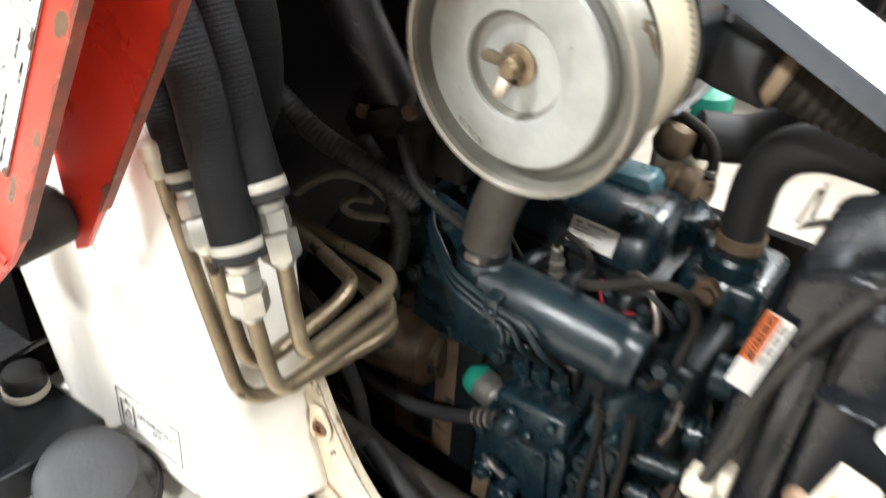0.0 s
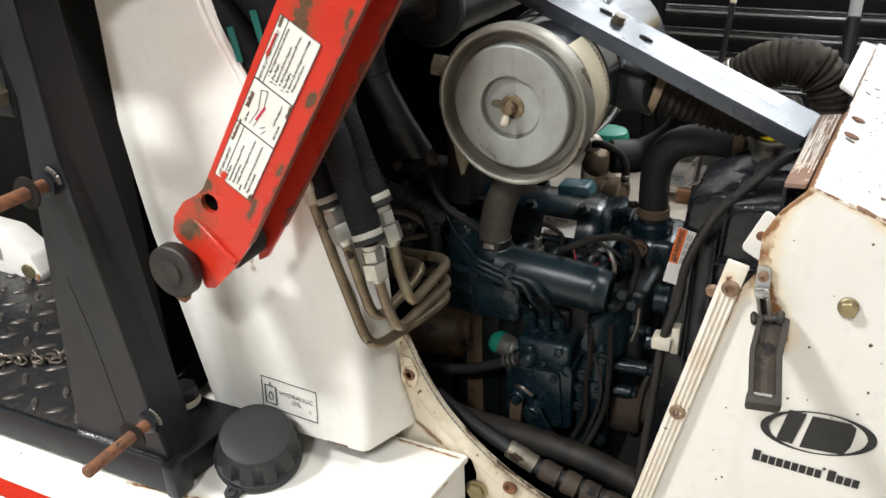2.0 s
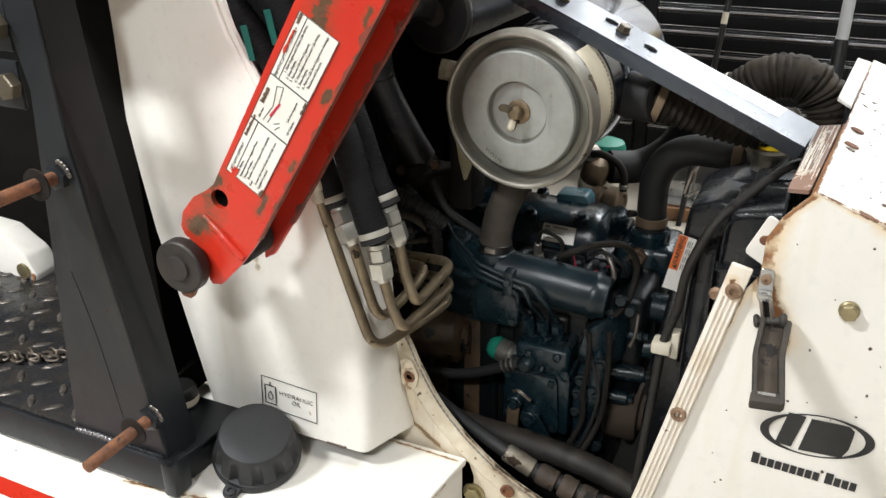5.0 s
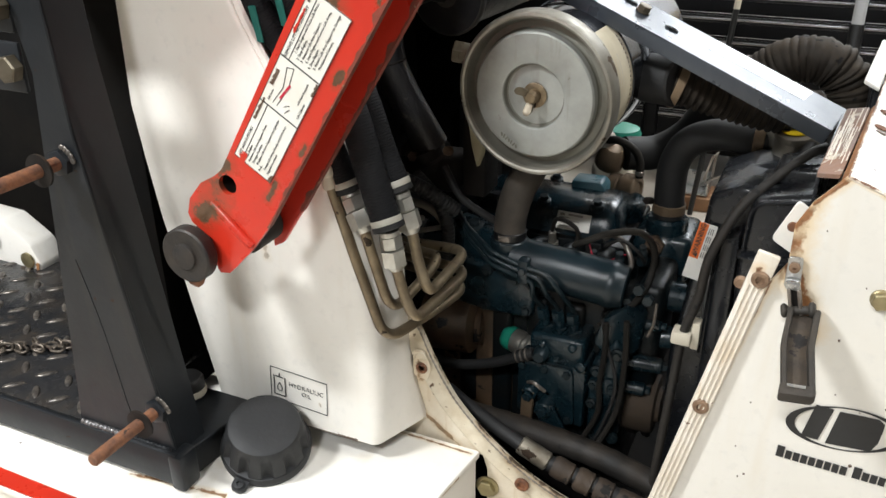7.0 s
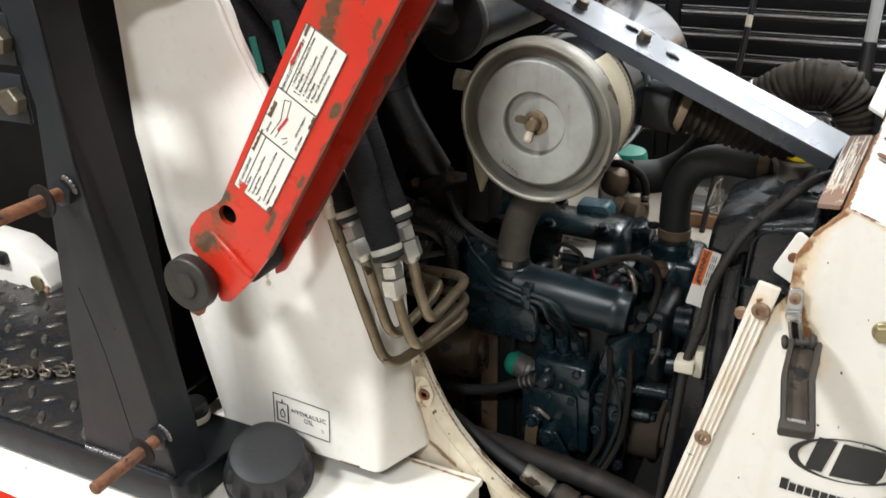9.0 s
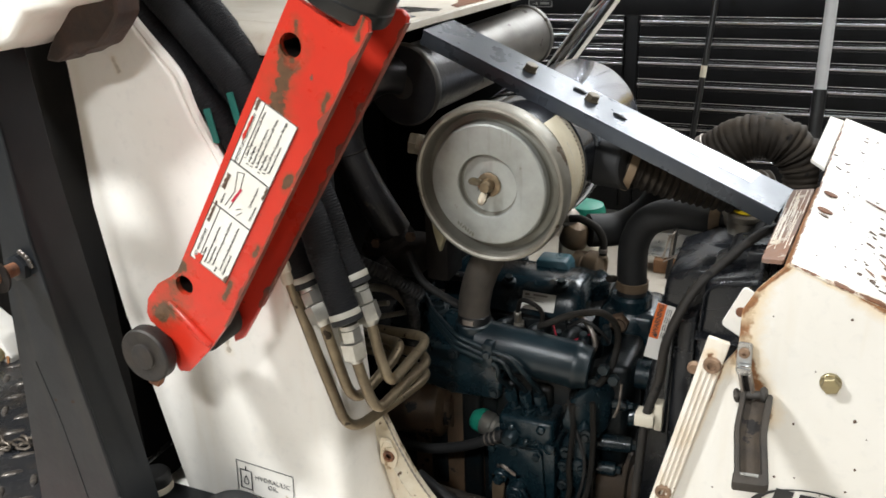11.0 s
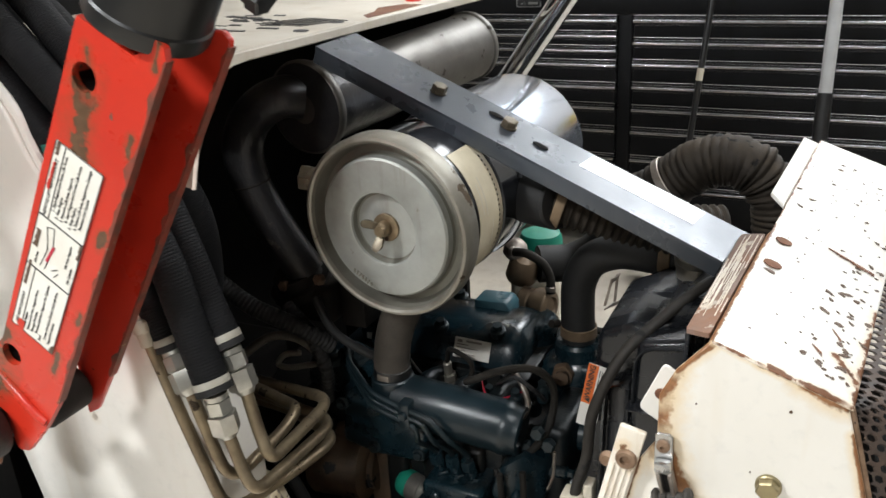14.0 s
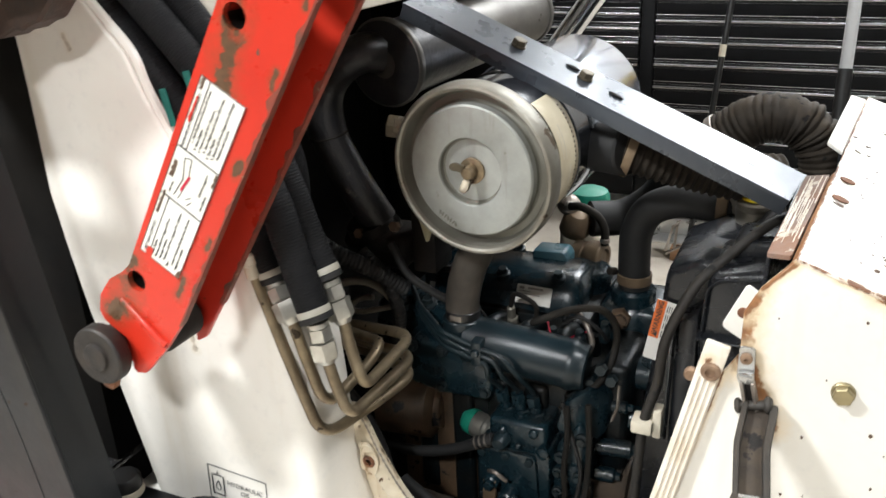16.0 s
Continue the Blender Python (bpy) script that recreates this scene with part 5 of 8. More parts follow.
# ribbed edge strip, its bolts and the white tab
S0, S1 = V((0.470, 0.4385, 0.24)), V((0.5955, 0.4385, 0.808))
sd = (S1 - S0).normalized()
sn = V((sd.z, 0, -sd.x))
bm = BM(); prism(bm, [S0 - sn * 0.024, S0, S1, S1 - sn * 0.024], (0, -0.007, 0), 0.002, 2); strip = part("edge_strip", bm, M_STRIP, pan, "cream ribbed metal edge strip")
for k in range(4):
    o = sn * (-0.020 + 0.0055 * k)
    bm = BM(); prism(bm, [S0 + o, S0 + o + sn * 0.0022, S1 - sd * 0.04 + o + sn * 0.0022, S1 - sd * 0.04 + o], (0, -0.0088, 0), 0.0007, 1); part("rib", bm, M_STRIP, strip)
for x, z in ((0.579, 0.780), (0.5375, 0.601)):
    bm = BM(); lathe(bm, (x, 0.4315, z), (0, -1, 0), [(0.0098, 0), (0.0098, 0.002), (0.0085, 0.0045), (0.005, 0.0045), (0.0045, 0.001)], 22); part("bolt", bm, M_STUDR, pan)
bm = BM(); lathe(bm, (0.559, 0.446, 0.766), (0, -1, 0), [(0.0075, 0), (0.0075, 0.004), (0.0055, 0.006), (0.0025, 0.005)], 18); part("bolt", bm, M_STUDR, pan)
tab = rounded([(0.581, 0.462, 0.815), (0.607, 0.462, 0.800), (0.630, 0.462, 0.845), (0.602, 0.462, 0.864)], 0.006)
bm = BM(); prism(bm, tab, (0, 0.004, 0), 0.001, 1); tb = part("tab", bm, M_WHITE, pan)
bm = BM(); lathe(bm, (0.601, 0.462, 0.833), (0, -1, 0), [(0.006, 0), (0.005, 0.001)], 14); part("rust_hole", bm, M_RUST, tb)
for x, z in ((0.697, 0.778),):
    bm = BM(); lathe(bm, (x, PY, z), (0, -1, 0), [(0.0108, 0), (0.0108, 0.003), (0.0098, 0.004)], 28); b1 = part("bolt", bm, M_BRASS, pan, "olive zinc hex bolt")
    bm = BM(); hexa(bm, (x, PY - 0.003, z), (0, -1, 0), 0.0098, 0.008, 0.25); part("bolt_head", bm, M_BRASS, b1)
bm = BM(); lathe(bm, (0.780, PY, 0.712), (0, -1, 0), [(0.0115, 0), (0.0115, 0.002), (0.0085, 0.005), (0.0055, 0.005), (0.005, 0.002), (0.0, 0.002)], 28); part("bolt", bm, M_WING, pan)
# oval mark: ring, two slanted blocks and two word bars
om = plane_pose((0.692, PY - 0.0006, 0.610), (1, 0, 0), (0, 0, 1))
n = 64


def oval(a, b, t, depth):
    """A place on a slightly turned ellipse on the panel."""
    x, y = a * math.cos(t), b * math.sin(t)
    return om @ V((x * 0.994 - y * 0.105, x * 0.105 + y * 0.994, 0)) + V((0, -depth, 0))


bm = BM()
rows = [[bm.verts.new(oval(a, b, 2 * math.pi * k / n, d)) for a, b, d in ((0.0612, 0.0288, 0), (0.0612, 0.0288, 0.0006), (0.0515, 0.0276, 0.0006), (0.0515, 0.0276, 0))] for k in range(n)]
for p_, q_ in zip(rows, rows[1:] + rows[:1]):
    for k in range(4):
        bm.faces.new((p_[k], p_[(k + 1) % 4], q_[(k + 1) % 4], q_[k]))
part("oval_mark", bm, M_INK, pan, "black painted oval mark", smooth=0)
for pts in ([(-0.042, -0.021), (-0.024, -0.022), (-0.014, 0.023), (-0.033, 0.024)], [(-0.016, -0.024), (0.030, -0.021), (0.036, -0.008), (0.038, 0.010), (0.038, 0.018), (0.032, 0.023), (-0.008, 0.022)]):
    bm = BM(); prism(bm, [om @ V((x, y, 0.0001)) for x, y in pts], (0, -0.0008, 0)); part("block_mark", bm, M_INK, pan, smooth=0)
wm = plane_pose((0.690, PY - 0.0006, 0.5555), (0.998, 0, -0.05), (0, 0, 1))
x = -0.062
for k in range(14):
    w, hgt = (0.0070, 0.0115) if k not in (0, 10) else (0.0085, 0.0155)
    if k == 9:
        x += 0.005
        continue
    bm = BM(); box(bm, (x, -0.0065, 0), (x + w, -0.0065 + hgt, 0.0007), 0.0, wm); part("word_bar", bm, M_INK, pan, smooth=0)
    x += w + 0.0015
# rubber-and-steel latch
la2 = thing("hood_latch", (0.6235, 0.425, 0.65), "rusty flexible draw latch hanging on the panel", "latch")
bm = BM(); prism(bm, rounded([(0.6028, 0.436, 0.775), (0.6190, 0.436, 0.775), (0.6176, 0.436, 0.812), (0.6028, 0.436, 0.812)], 0.004), (0, -0.003, 0), 0.0008, 1); part("plate", bm, M_LEAD, la2)
bm = BM(); lathe(bm, (0.6102, 0.433, 0.800), (0, -1, 0), [(0.006, 0), (0.0055, 0.003), (0.002, 0.004), (0.0018, 0.002)], 16); part("rivet", bm, M_STUDR, la2)
bm = BM(); prism(bm, xz([(0.6045, 0.788), (0.6185, 0.788), (0.6200, 0.778), (0.6050, 0.778)], 0.4325), (0, -0.010, 0), 0.0015, 2); nk = part("neck", bm, M_LEAD, la2, "bright bent steel neck")
for x0 in (0.6065, 0.6165):
    bm = BM(); prism(bm, xz([(x0, 0.780), (x0 + 0.0035, 0.780), (x0 + 0.0105, 0.752), (x0 + 0.007, 0.750)], 0.4315), (0, -0.011, 0), 0.0008, 1); part("neck_rail", bm, M_LEAD2, nk)
bm = BM(); prism(bm, xz([(0.6098, 0.779), (0.6165, 0.779), (0.6235, 0.751), (0.6165, 0.750)], 0.4300), (0, -0.004, 0), 0.0008, 1); part("neck_web", bm, M_GRIME, nk)
bm = BM(); cyl(bm, (0.6072, 0.424, 0.752), (0.6368, 0.424, 0.759), 0.0048, seg=14, bev=0.001); cyl(bm, (0.6050, 0.424, 0.7515), (0.6109, 0.424, 0.753), 0.0078, seg=16, bev=0.002); cyl(bm, (0.6316, 0.424, 0.758), (0.6383, 0.424, 0.7595), 0.0085, seg=16, bev=0.002); part("hinge_bar", bm, M_LATCH, la2)
LH = Matrix.Translation((0.006, 0, 0)) @ Matrix.Translation((0.622, 0.424, 0.755)) @ Matrix.Rotation(radians(-71), 4, "X") @ Matrix.Diagonal((1, 1, 1.12, 1)) @ Matrix.Translation((-0.622, -0.424, -0.755))
for x0, x1 in ((0.6057, 0.6115), (0.6309, 0.638)):
    bm = BM(); prism(bm, xz([(x0, 0.757), (x1, 0.757), (x1 - 0.001, 0.712), (x1 + 0.007, 0.655), (x0 + 0.008, 0.653), (x0 - 0.001, 0.712)], 0.432), (0, -0.014, 0), 0.0025, 2); bmesh.ops.transform(bm, matrix=LH, verts=bm.verts[:]); part("side_rail", bm, M_LATCH, la2)
bm = BM(); prism(bm, xz([(0.6087, 0.755), (0.6346, 0.757), (0.6398, 0.656), (0.6124, 0.654)], 0.434), (0, -0.005, 0), 0.001, 1); bmesh.ops.transform(bm, matrix=LH, verts=bm.verts[:]); part("strap", bm, M_STRAP, la2)
bm = BM(); prism(bm, xz([(0.6109, 0.664), (0.6427, 0.666), (0.6435, 0.653), (0.6109, 0.650)], 0.433), (0, -0.015, 0), 0.003, 2); bmesh.ops.transform(bm, matrix=LH, verts=bm.verts[:]); part("foot", bm, M_LATCH, la2)
bm = BM(); cyl(bm, (0.6176, 0.417, 0.660), (0.6346, 0.417, 0.661), 0.0015, seg=8); bmesh.ops.transform(bm, matrix=LH, verts=bm.verts[:]); part("pin", bm, M_LEAD, la2)
# rusted bracket strip that carries the bar, far small plate
bk = thing("bar_bracket", (0.63, 0.6, 0.88), "rusted white bracket plate under the bar's end", "bracket")
BQ = [V((0.614, 0.490, 0.8865)), V((0.637, 0.472, 0.8945)), V((0.659, 0.672, 0.9135)), V((0.634, 0.686, 0.905))]
bm = BM(); prism(bm, rounded(BQ, 0.004), (0, 0, -0.005), 0.001, 1); part("plate", bm, M_BRKT, bk)
bm = BM(); prism(bm, [V((0.6375, 0.455, 0.8930)), V((0.6425, 0.4395, 0.9035)), V((0.6640, 0.675, 0.9165)), V((0.6595, 0.672, 0.9125))], (0.0, 0, -0.006), 0.001, 1); part("rust_seam", bm, M_RUSTO, bk, "rust-brown seam to the panel")
bm = BM(); prism(bm, [(0.614, 0.490, 0.883), (0.630, 0.686, 0.900), (0.630, 0.735, 0.78), (0.612, 0.478, 0.78)], (0.004, 0, 0), 0.001, 1); part("web", bm, M_PLASTIC, bk)
rnd = random.Random(31)
for k in range(38):
    w_ = rnd.uniform(0.06, 0.94)
    t0 = rnd.uniform(0.12, 0.75)
    t1 = min(0.97, t0 + rnd.uniform(0.12, 0.4))
    q0_ = BQ[0].lerp(BQ[1], w_).lerp(BQ[3].lerp(BQ[2], w_), t0)
    q1_ = BQ[0].lerp(BQ[1], w_).lerp(BQ[3].lerp(BQ[2], w_), t1)
    bm = BM(); prism(bm, ragged(q0_ + V((0, 0, 0.0002)), q1_ + V((0, 0, 0.0002)), rnd.uniform(0.0006, 0.002), rnd.uniform(0.0006, 0.002), (0.93, -0.3, 0.33), 26, 40 + k), (0, 0, 0.0007)); part("paint_streak", bm, M_STRIP, bk, smooth=0)
fp = thing("far_plate", (0.67, 0.9, 0.9), "small white plate standing at the hood's far edge", "plate")
bm = BM(); prism(bm, [V((0.670, 1.02, 0.925)), V((0.690, 0.985, 0.927)), V((0.668, 0.76, 0.915)), V((0.650, 0.81, 0.912))], (0, 0, -0.006), 0.0015, 1); part("sheet", bm, M_WHITE, fp)
bm = BM(); box(bm, (0.664, 0.80, 0.60), (0.676, 1.0, 0.912), 0.002); part("stand", bm, M_PLASTIC, fp)

# perforated rear grille
gr = thing("rear_grille", (0.79, 0.7, 0.3), "dark perforated steel rear grille with rusty rim", "grille")
GR = 0.055


def on_grille(u, v):
    """A place on the bulging grille: u round from the side panel, v down from its top edge."""
    th = min(u / GR, math.pi / 2)
    off = GR * math.sin(th)
    y = 0.447 + GR * (1 - math.cos(th)) + max(0.0, u - GR * math.pi / 2)
    s = min(max(v, 0.0) / 0.06, 1.0)
    drop = 0.034 * (1 - math.cos(s * math.pi / 2)) + max(0.0, v - 0.06) * 0.98
    z = 0.864 + 0.044 * (y - 0.44) - drop
    return V((0.7485 + 0.085 * (y - 0.44) + (0.866 - z) * 0.27 + off * math.sin(s * math.pi / 2), y, z))


bm = BM()
R = 0.0064
gx, gy = R * math.sqrt(3), R * 1.5
for iy in range(34):
    for ix in range(50):
        u = (ix + (0.5 if iy % 2 else 0)) * gx + 0.006
        v = iy * gy + 0.004
        rings = []
        for rad, lift in ((R, 0.0), (R * 0.68, 0.0), (R * 0.66, 0.0028)):
            ring = []
            for k in range(6):
                du, dv = rad * math.sin(math.pi / 3 * k), rad * math.cos(math.pi / 3 * k)
                q = on_grille(max(u + du, 0), max(v + dv, 0))
                if lift:
                    q = q + V((-0.6, 0.5, -0.6)).normalized() * lift
                ring.append(bm.verts.new(q))
            rings.append(ring)
        for a_, b_ in zip(rings, rings[1:]):
            for k in range(6):
                j = (k + 1) % 6
                bm.faces.new((a_[k], a_[j], b_[j], b_[k]))
ob = part("perforated_sheet", bm, M_GRILLE, gr, "dark perforated sheet", smooth=0); ob["kind"] = "stuff"
bm = BM(); sweep(bm, [on_grille(u * 0.02, 0.0) + V((0, 0, 0.001)) for u in range(28)], 0.0026, 8); part("rim_bead", bm, M_STUDR, gr)
bm = BM(); sweep(bm, [on_grille(0.0, v * 0.02) for v in range(16)], 0.003, 8); part("rim_bead", bm, M_STUDR, gr)
# near-black boxes give the shade seen through the grille's holes
bm = BM(); box(bm, (0.70, 0.47, 0.57), (0.758, 0.98, 0.80), 0.004); part("backing", bm, M_SHADEBLACK, gr)
bm = BM(); box(bm, (0.80, 0.47, 0.0), (0.86, 0.98, 0.57), 0.004); part("lower_frame", bm, M_SHADEBLACK, gr)

# ---- cross bar ----
cb = thing("cross_bar", (0.4, 0.69, 0.98), "blue-grey painted folded steel cross bar with bolts and slots", "cross bar")
a, b = V((0.143, 0.661, 1.0945)), V((0.6215, 0.650, 0.886))
al = (b - a).normalized()
dn = V((-0.40, 0.05, -0.91)).normalized() * 0.019
w0, w1 = V((0.017, 0.066, 0.0055)), V((0.0175, 0.071, 0.006))


def bar_strip(s0, s1, e0, e1, lift, thick, n=14):
    """A strip on the bar's ruled top from s0 to s1 along it, e0 to e1 across."""
    bm = BM()
    rows = []
    for k in range(n + 1):
        s = s0 + (s1 - s0) * k / n
        w = w0.lerp(w1, s)
        o = a.lerp(b, s)
        nz = al.cross(w).normalized()
        nz = nz if nz.z > 0 else -nz
        rows.append([bm.verts.new(o + w * e + nz * h) for e, h in ((e0, lift), (e1, lift), (e1, lift - thick), (e0, lift - thick))])
    for p_, q_ in zip(rows, rows[1:]):
        for k in range(4):
            bm.faces.new((p_[k], p_[(k + 1) % 4], q_[(k + 1) % 4], q_[k]))
    bm.faces.new(rows[0]); bm.faces.new(rows[-1])
    return bm


bm = bar_strip(0.0, 1.0, 0.0, 1.0, 0.0, 0.004); bmesh.ops.bevel(bm, geom=[e for e in bm.edges if len(e.link_faces) == 2 and e.calc_face_angle() > 1.0], offset=0.0014, segments=3, affect="EDGES", profile=0.5, clamp_overlap=True); part("top_face", bm, M_STEELBAR, cb, smooth=50)
bm = BM(); prism(bm, [q + V((0, 0.0005, -0.002)) for q in (a, b, b + dn, a + dn)], (0, 0.005, 0), 0.0012, 3); part("front_lip", bm, M_STEELBAR, cb)
tn = al.cross(V((0.03, 0.99, 0.05))).normalized()
if tn.z < 0:
    tn = -tn


def on_bar(s, w):
    """A place on the bar's top: s along it (0 to 1), w across (0 to 1)."""
    return a.lerp(b, s) + w0.lerp(w1, s) * w + tn * 0.0006


for s, w in ((0.28, 0.52), (0.458, 0.56)):
    q = on_bar(s, w) + V((0, 0, 0.001))
    bm = BM(); hexa(bm, q, tn, 0.0092, 0.008, 0.2); lathe(bm, q - tn * 0.0015, tn, [(0.0098, 0), (0.0098, 0.0022)], 22); part("bolt", bm, M_WING, cb)
for s, w in ((0.415, 0.68), (0.545, 0.475)):
    q = on_bar(s, w) + V((0, 0, 0.0006))
    e2 = tn.cross(al)
    bm = BM(); prism(bm, [q + al * 0.010 * math.cos(t) + e2 * 0.0045 * math.sin(t) for t in [2 * math.pi * k / 18 for k in range(18)]], tn * 0.0006); part("slot", bm, M_SHADEBLACK, cb)
bm = bar_strip(0.637, 0.902, 0.51, 0.955, 0.0005, 0.0004); part("label", bm, M_FILM, cb, "pale worn label film")

# ---- air cleaner ----
AX = V((0.079, 0.99, 0.024)).normalized()
LC = V((0.2663, 0.5708, 0.9095))
ac = thing("air_cleaner", (0.27, 0.68, 0.8), "round air cleaner with galvanised lid and glossy black canister", "air cleaner")
bm = BM()
lathe(bm, LC, -AX, [(0.1021, -0.030), (0.1068, -0.029), (0.1079, -0.026), (0.1079, -0.006), (0.1058, -0.001), (0.1026, 0.0), (0.0999, -0.0015), (0.0983, -0.006)], 80, close=False)
rim_bm = bm
bm = BM()
lathe(bm, LC, -AX, [(0.0834, -0.0130), (0.0824, -0.0045), (0.0802, -0.0022), (0.0447, -0.0005), (0.0430, -0.0012), (0.0420, -0.004)], 80, close=False)
lathe(bm, LC, -AX, [(0.0388, -0.0110), (0.0234, -0.0100), (0.0000, -0.0100)], 80, close=False)
lid = part("lid", bm, M_ZINC, ac, "galvanised pressed lid")
part("lid_rim", rim_bm, M_ZINCR, lid, "rolled rim with a brown film")
# groove and recess wall split off so their shading can be coloured in
bm = BM(); lathe(bm, LC, -AX, [(0.0983, -0.006), (0.0962, -0.0165), (0.0936, -0.0200), (0.0861, -0.0195), (0.0840, -0.0175), (0.0834, -0.0130)], 80, close=False); part("groove", bm, M_ZINCD, lid, "pressed groove with its shade put into the colour")
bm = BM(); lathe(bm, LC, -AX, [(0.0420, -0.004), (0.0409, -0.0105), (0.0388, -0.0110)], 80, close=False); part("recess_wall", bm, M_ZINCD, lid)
bm = BM(); lathe(bm, LC + AX * 0.0100, -AX, [(0.0165, 0), (0.0165, 0.003), (0.0155, 0.0035), (0.0095, 0.004), (0.0085, 0.012), (0.0075, 0.013), (0.0065, 0.017), (0.0, 0.0175)], 24); wn = part("wing_nut", bm, M_WNUT, lid, "tarnished brass wing nut")
for ang, ln in ((150, 0.018), (262, 0.018)):
    t = radians(ang)
    dr = V((math.cos(t), 0, math.sin(t)))
    dr = (dr - AX * dr.dot(AX)).normalized()
    tg = AX.cross(dr)
    o = LC + AX * 0.001
    bm = BM(); prism(bm, rounded([o + dr * 0.007 - tg * 0.0045, o + dr * ln - tg * 0.0058 - AX * 0.008, o + dr * (ln + 0.004) - tg * 0.003 - AX * 0.010, o + dr * (ln + 0.004) + tg * 0.003 - AX * 0.010, o + dr * ln + tg * 0.0058 - AX * 0.008, o + dr * 0.007 + tg * 0.0045], 0.003), -AX * 0.0045 + tg * 0.0005, 0.0008, 2); part("wing", bm, M_WING, wn)
bm = BM()
for k in range(7):
    o = LC + V((-0.040 + 0.0034 * k, -0.0002, -0.054 - 0.0024 * k)) - AX * 0.001
    box(bm, (-0.0009, -0.0012, -0.0024), (0.0009, 0.0002, 0.0024), 0, Matrix.Translation(o) @ Matrix.Rotation(radians(20 + 25 * (k % 3 - 1)), 4, "Y"))
part("stamped_mark", bm, M_ZINCD, lid, smooth=0)
bm = BM(); lathe(bm, LC, AX, [(0.094, 0.028), (0.0965, 0.030), (0.0965, 0.165), (0.09, 0.167)], 72); can = part("canister", bm, M_DARKSHINE, ac, "glossy black canister")
bm = BM(); lathe(bm, LC, AX, [(0.092, 0.160), (0.0995, 0.161), (0.101, 0.164), (0.101, 0.172), (0.0985, 0.175), (0.0985, 0.355), (0.096, 0.364), (0.088, 0.369), (0.05, 0.371), (0.0, 0.372)], 80); part("rear_shell", bm, M_CANREAR, ac, "blue-grey shiny steel rear shell")
for h in (0.036, 0.110):
    bm = BM(); lathe(bm, LC, AX, [(0.0965, h), (0.0985, h + 0.001), (0.0985, h + 0.005), (0.0965, h + 0.006)], 64, close=False); part("bead", bm, M_DARKSHINE, can)


def shell(bm, h0, h1, r, t0, t1, thick=0.0008, n=40):
    rr, uu, _ = frame_of(AX)
    # angles from the world's right, turning up
    for k in range(n):
        q = []
        for t in (t0 + (t1 - t0) * k / n, t0 + (t1 - t0) * (k + 1) / n):
            d_ = V((math.cos(radians(t)), 0, math.sin(radians(t))))
            d_ = (d_ - AX * d_.dot(AX)).normalized()
            q.append(d_)
        pts = [LC + AX * h0 + q[0] * r, LC + AX * h0 + q[1] * r, LC + AX * h1 + q[1] * r, LC + AX * h1 + q[0] * r]
        vs = [bm.verts.new(p) for p in pts] + [bm.verts.new(p + (q[i % 2 if i < 2 else 3 - i]) * thick) for i, p in enumerate(pts)]
        bm.faces.new(vs[4:8]); bm.faces.new((vs[0], vs[1], vs[5], vs[4])); bm.faces.new((vs[2], vs[3], vs[7], vs[6]))
        if k == 0:
            bm.faces.new((vs[0], vs[3], vs[7], vs[4]))
        if k == n - 1:
            bm.faces.new((vs[1], vs[2], vs[6], vs[5]))
    bmesh.ops.remove_doubles(bm, verts=bm.verts[:], dist=0.0002)
    return bm


bm = BM(); shell(bm, 0.050, 0.106, 0.0968, -75, 52); part("paper_label", bm, M_PAPER, can, "yellowed paper label with worn print")
bm = BM()
for k in range(26):
    shell(bm, 0.096, 0.0985, 0.0977, -50 + k * 3.6, -50 + k * 3.6 + 1.7, 0.0002, 2)
part("label_print", bm, M_GRIME, can, smooth=0)
for (h, t0, t1) in ((0.060, 5, 26), (0.068, 4, 30), (0.080, -20, -2)):
    bm = BM(); shell(bm, h, h + 0.0022, 0.0977, t0, t1, 0.0002, 8); part("label_print", bm, M_NYLON, can, smooth=0)
bm = BM(); cyl(bm, LC + V((-0.085, 0.045, 0.033)), LC + V((-0.118, 0.035, 0.040)), 0.0140, seg=20, bev=0.002); nip = part("side_nipple", bm, M_WING, ac)
bm = BM(); hexa(bm, LC + V((-0.112, 0.0375, 0.0385)), (-1, -0.2, 0.15), 0.0160, 0.014, 0.3); part("nipple_nut", bm, M_WING, nip)
bm = BM(); cyl(bm, LC + V((0.05, 0.20, -0.01)), LC + V((0.158, 0.150, -0.002)), 0.034, seg=28, bev=0.003); part("outlet", bm, M_RUBBER, ac)
# rubber inlet elbow from the lid's underside to the manifold
el = thing("intake_elbow", (0.21, 0.66, 0.65), "dusty black rubber intake elbow with a clamp", "intake hose")
bm = BM(); sweep(bm, spline([(0.255, 0.70, 0.835), (0.238, 0.680, 0.785), (0.216, 0.674, 0.735), (0.205, 0.672, 0.690), (0.202, 0.672, 0.640)], 8), 0.0245, 24); part("hose", bm, M_ELBOW, el)
bm = BM(); lathe(bm, (0.2035, 0.672, 0.656), (0.03, 0, 1), [(0.0245, 0), (0.0255, 0.001), (0.0255, 0.013), (0.0245, 0.014)], 28, close=False); part("clamp", bm, M_BLACK, el)
bm = BM(); box(bm, (0.195, 0.644, 0.659), (0.213, 0.649, 0.668), 0.001); part("clamp_screw", bm, M_LEAD2, el)
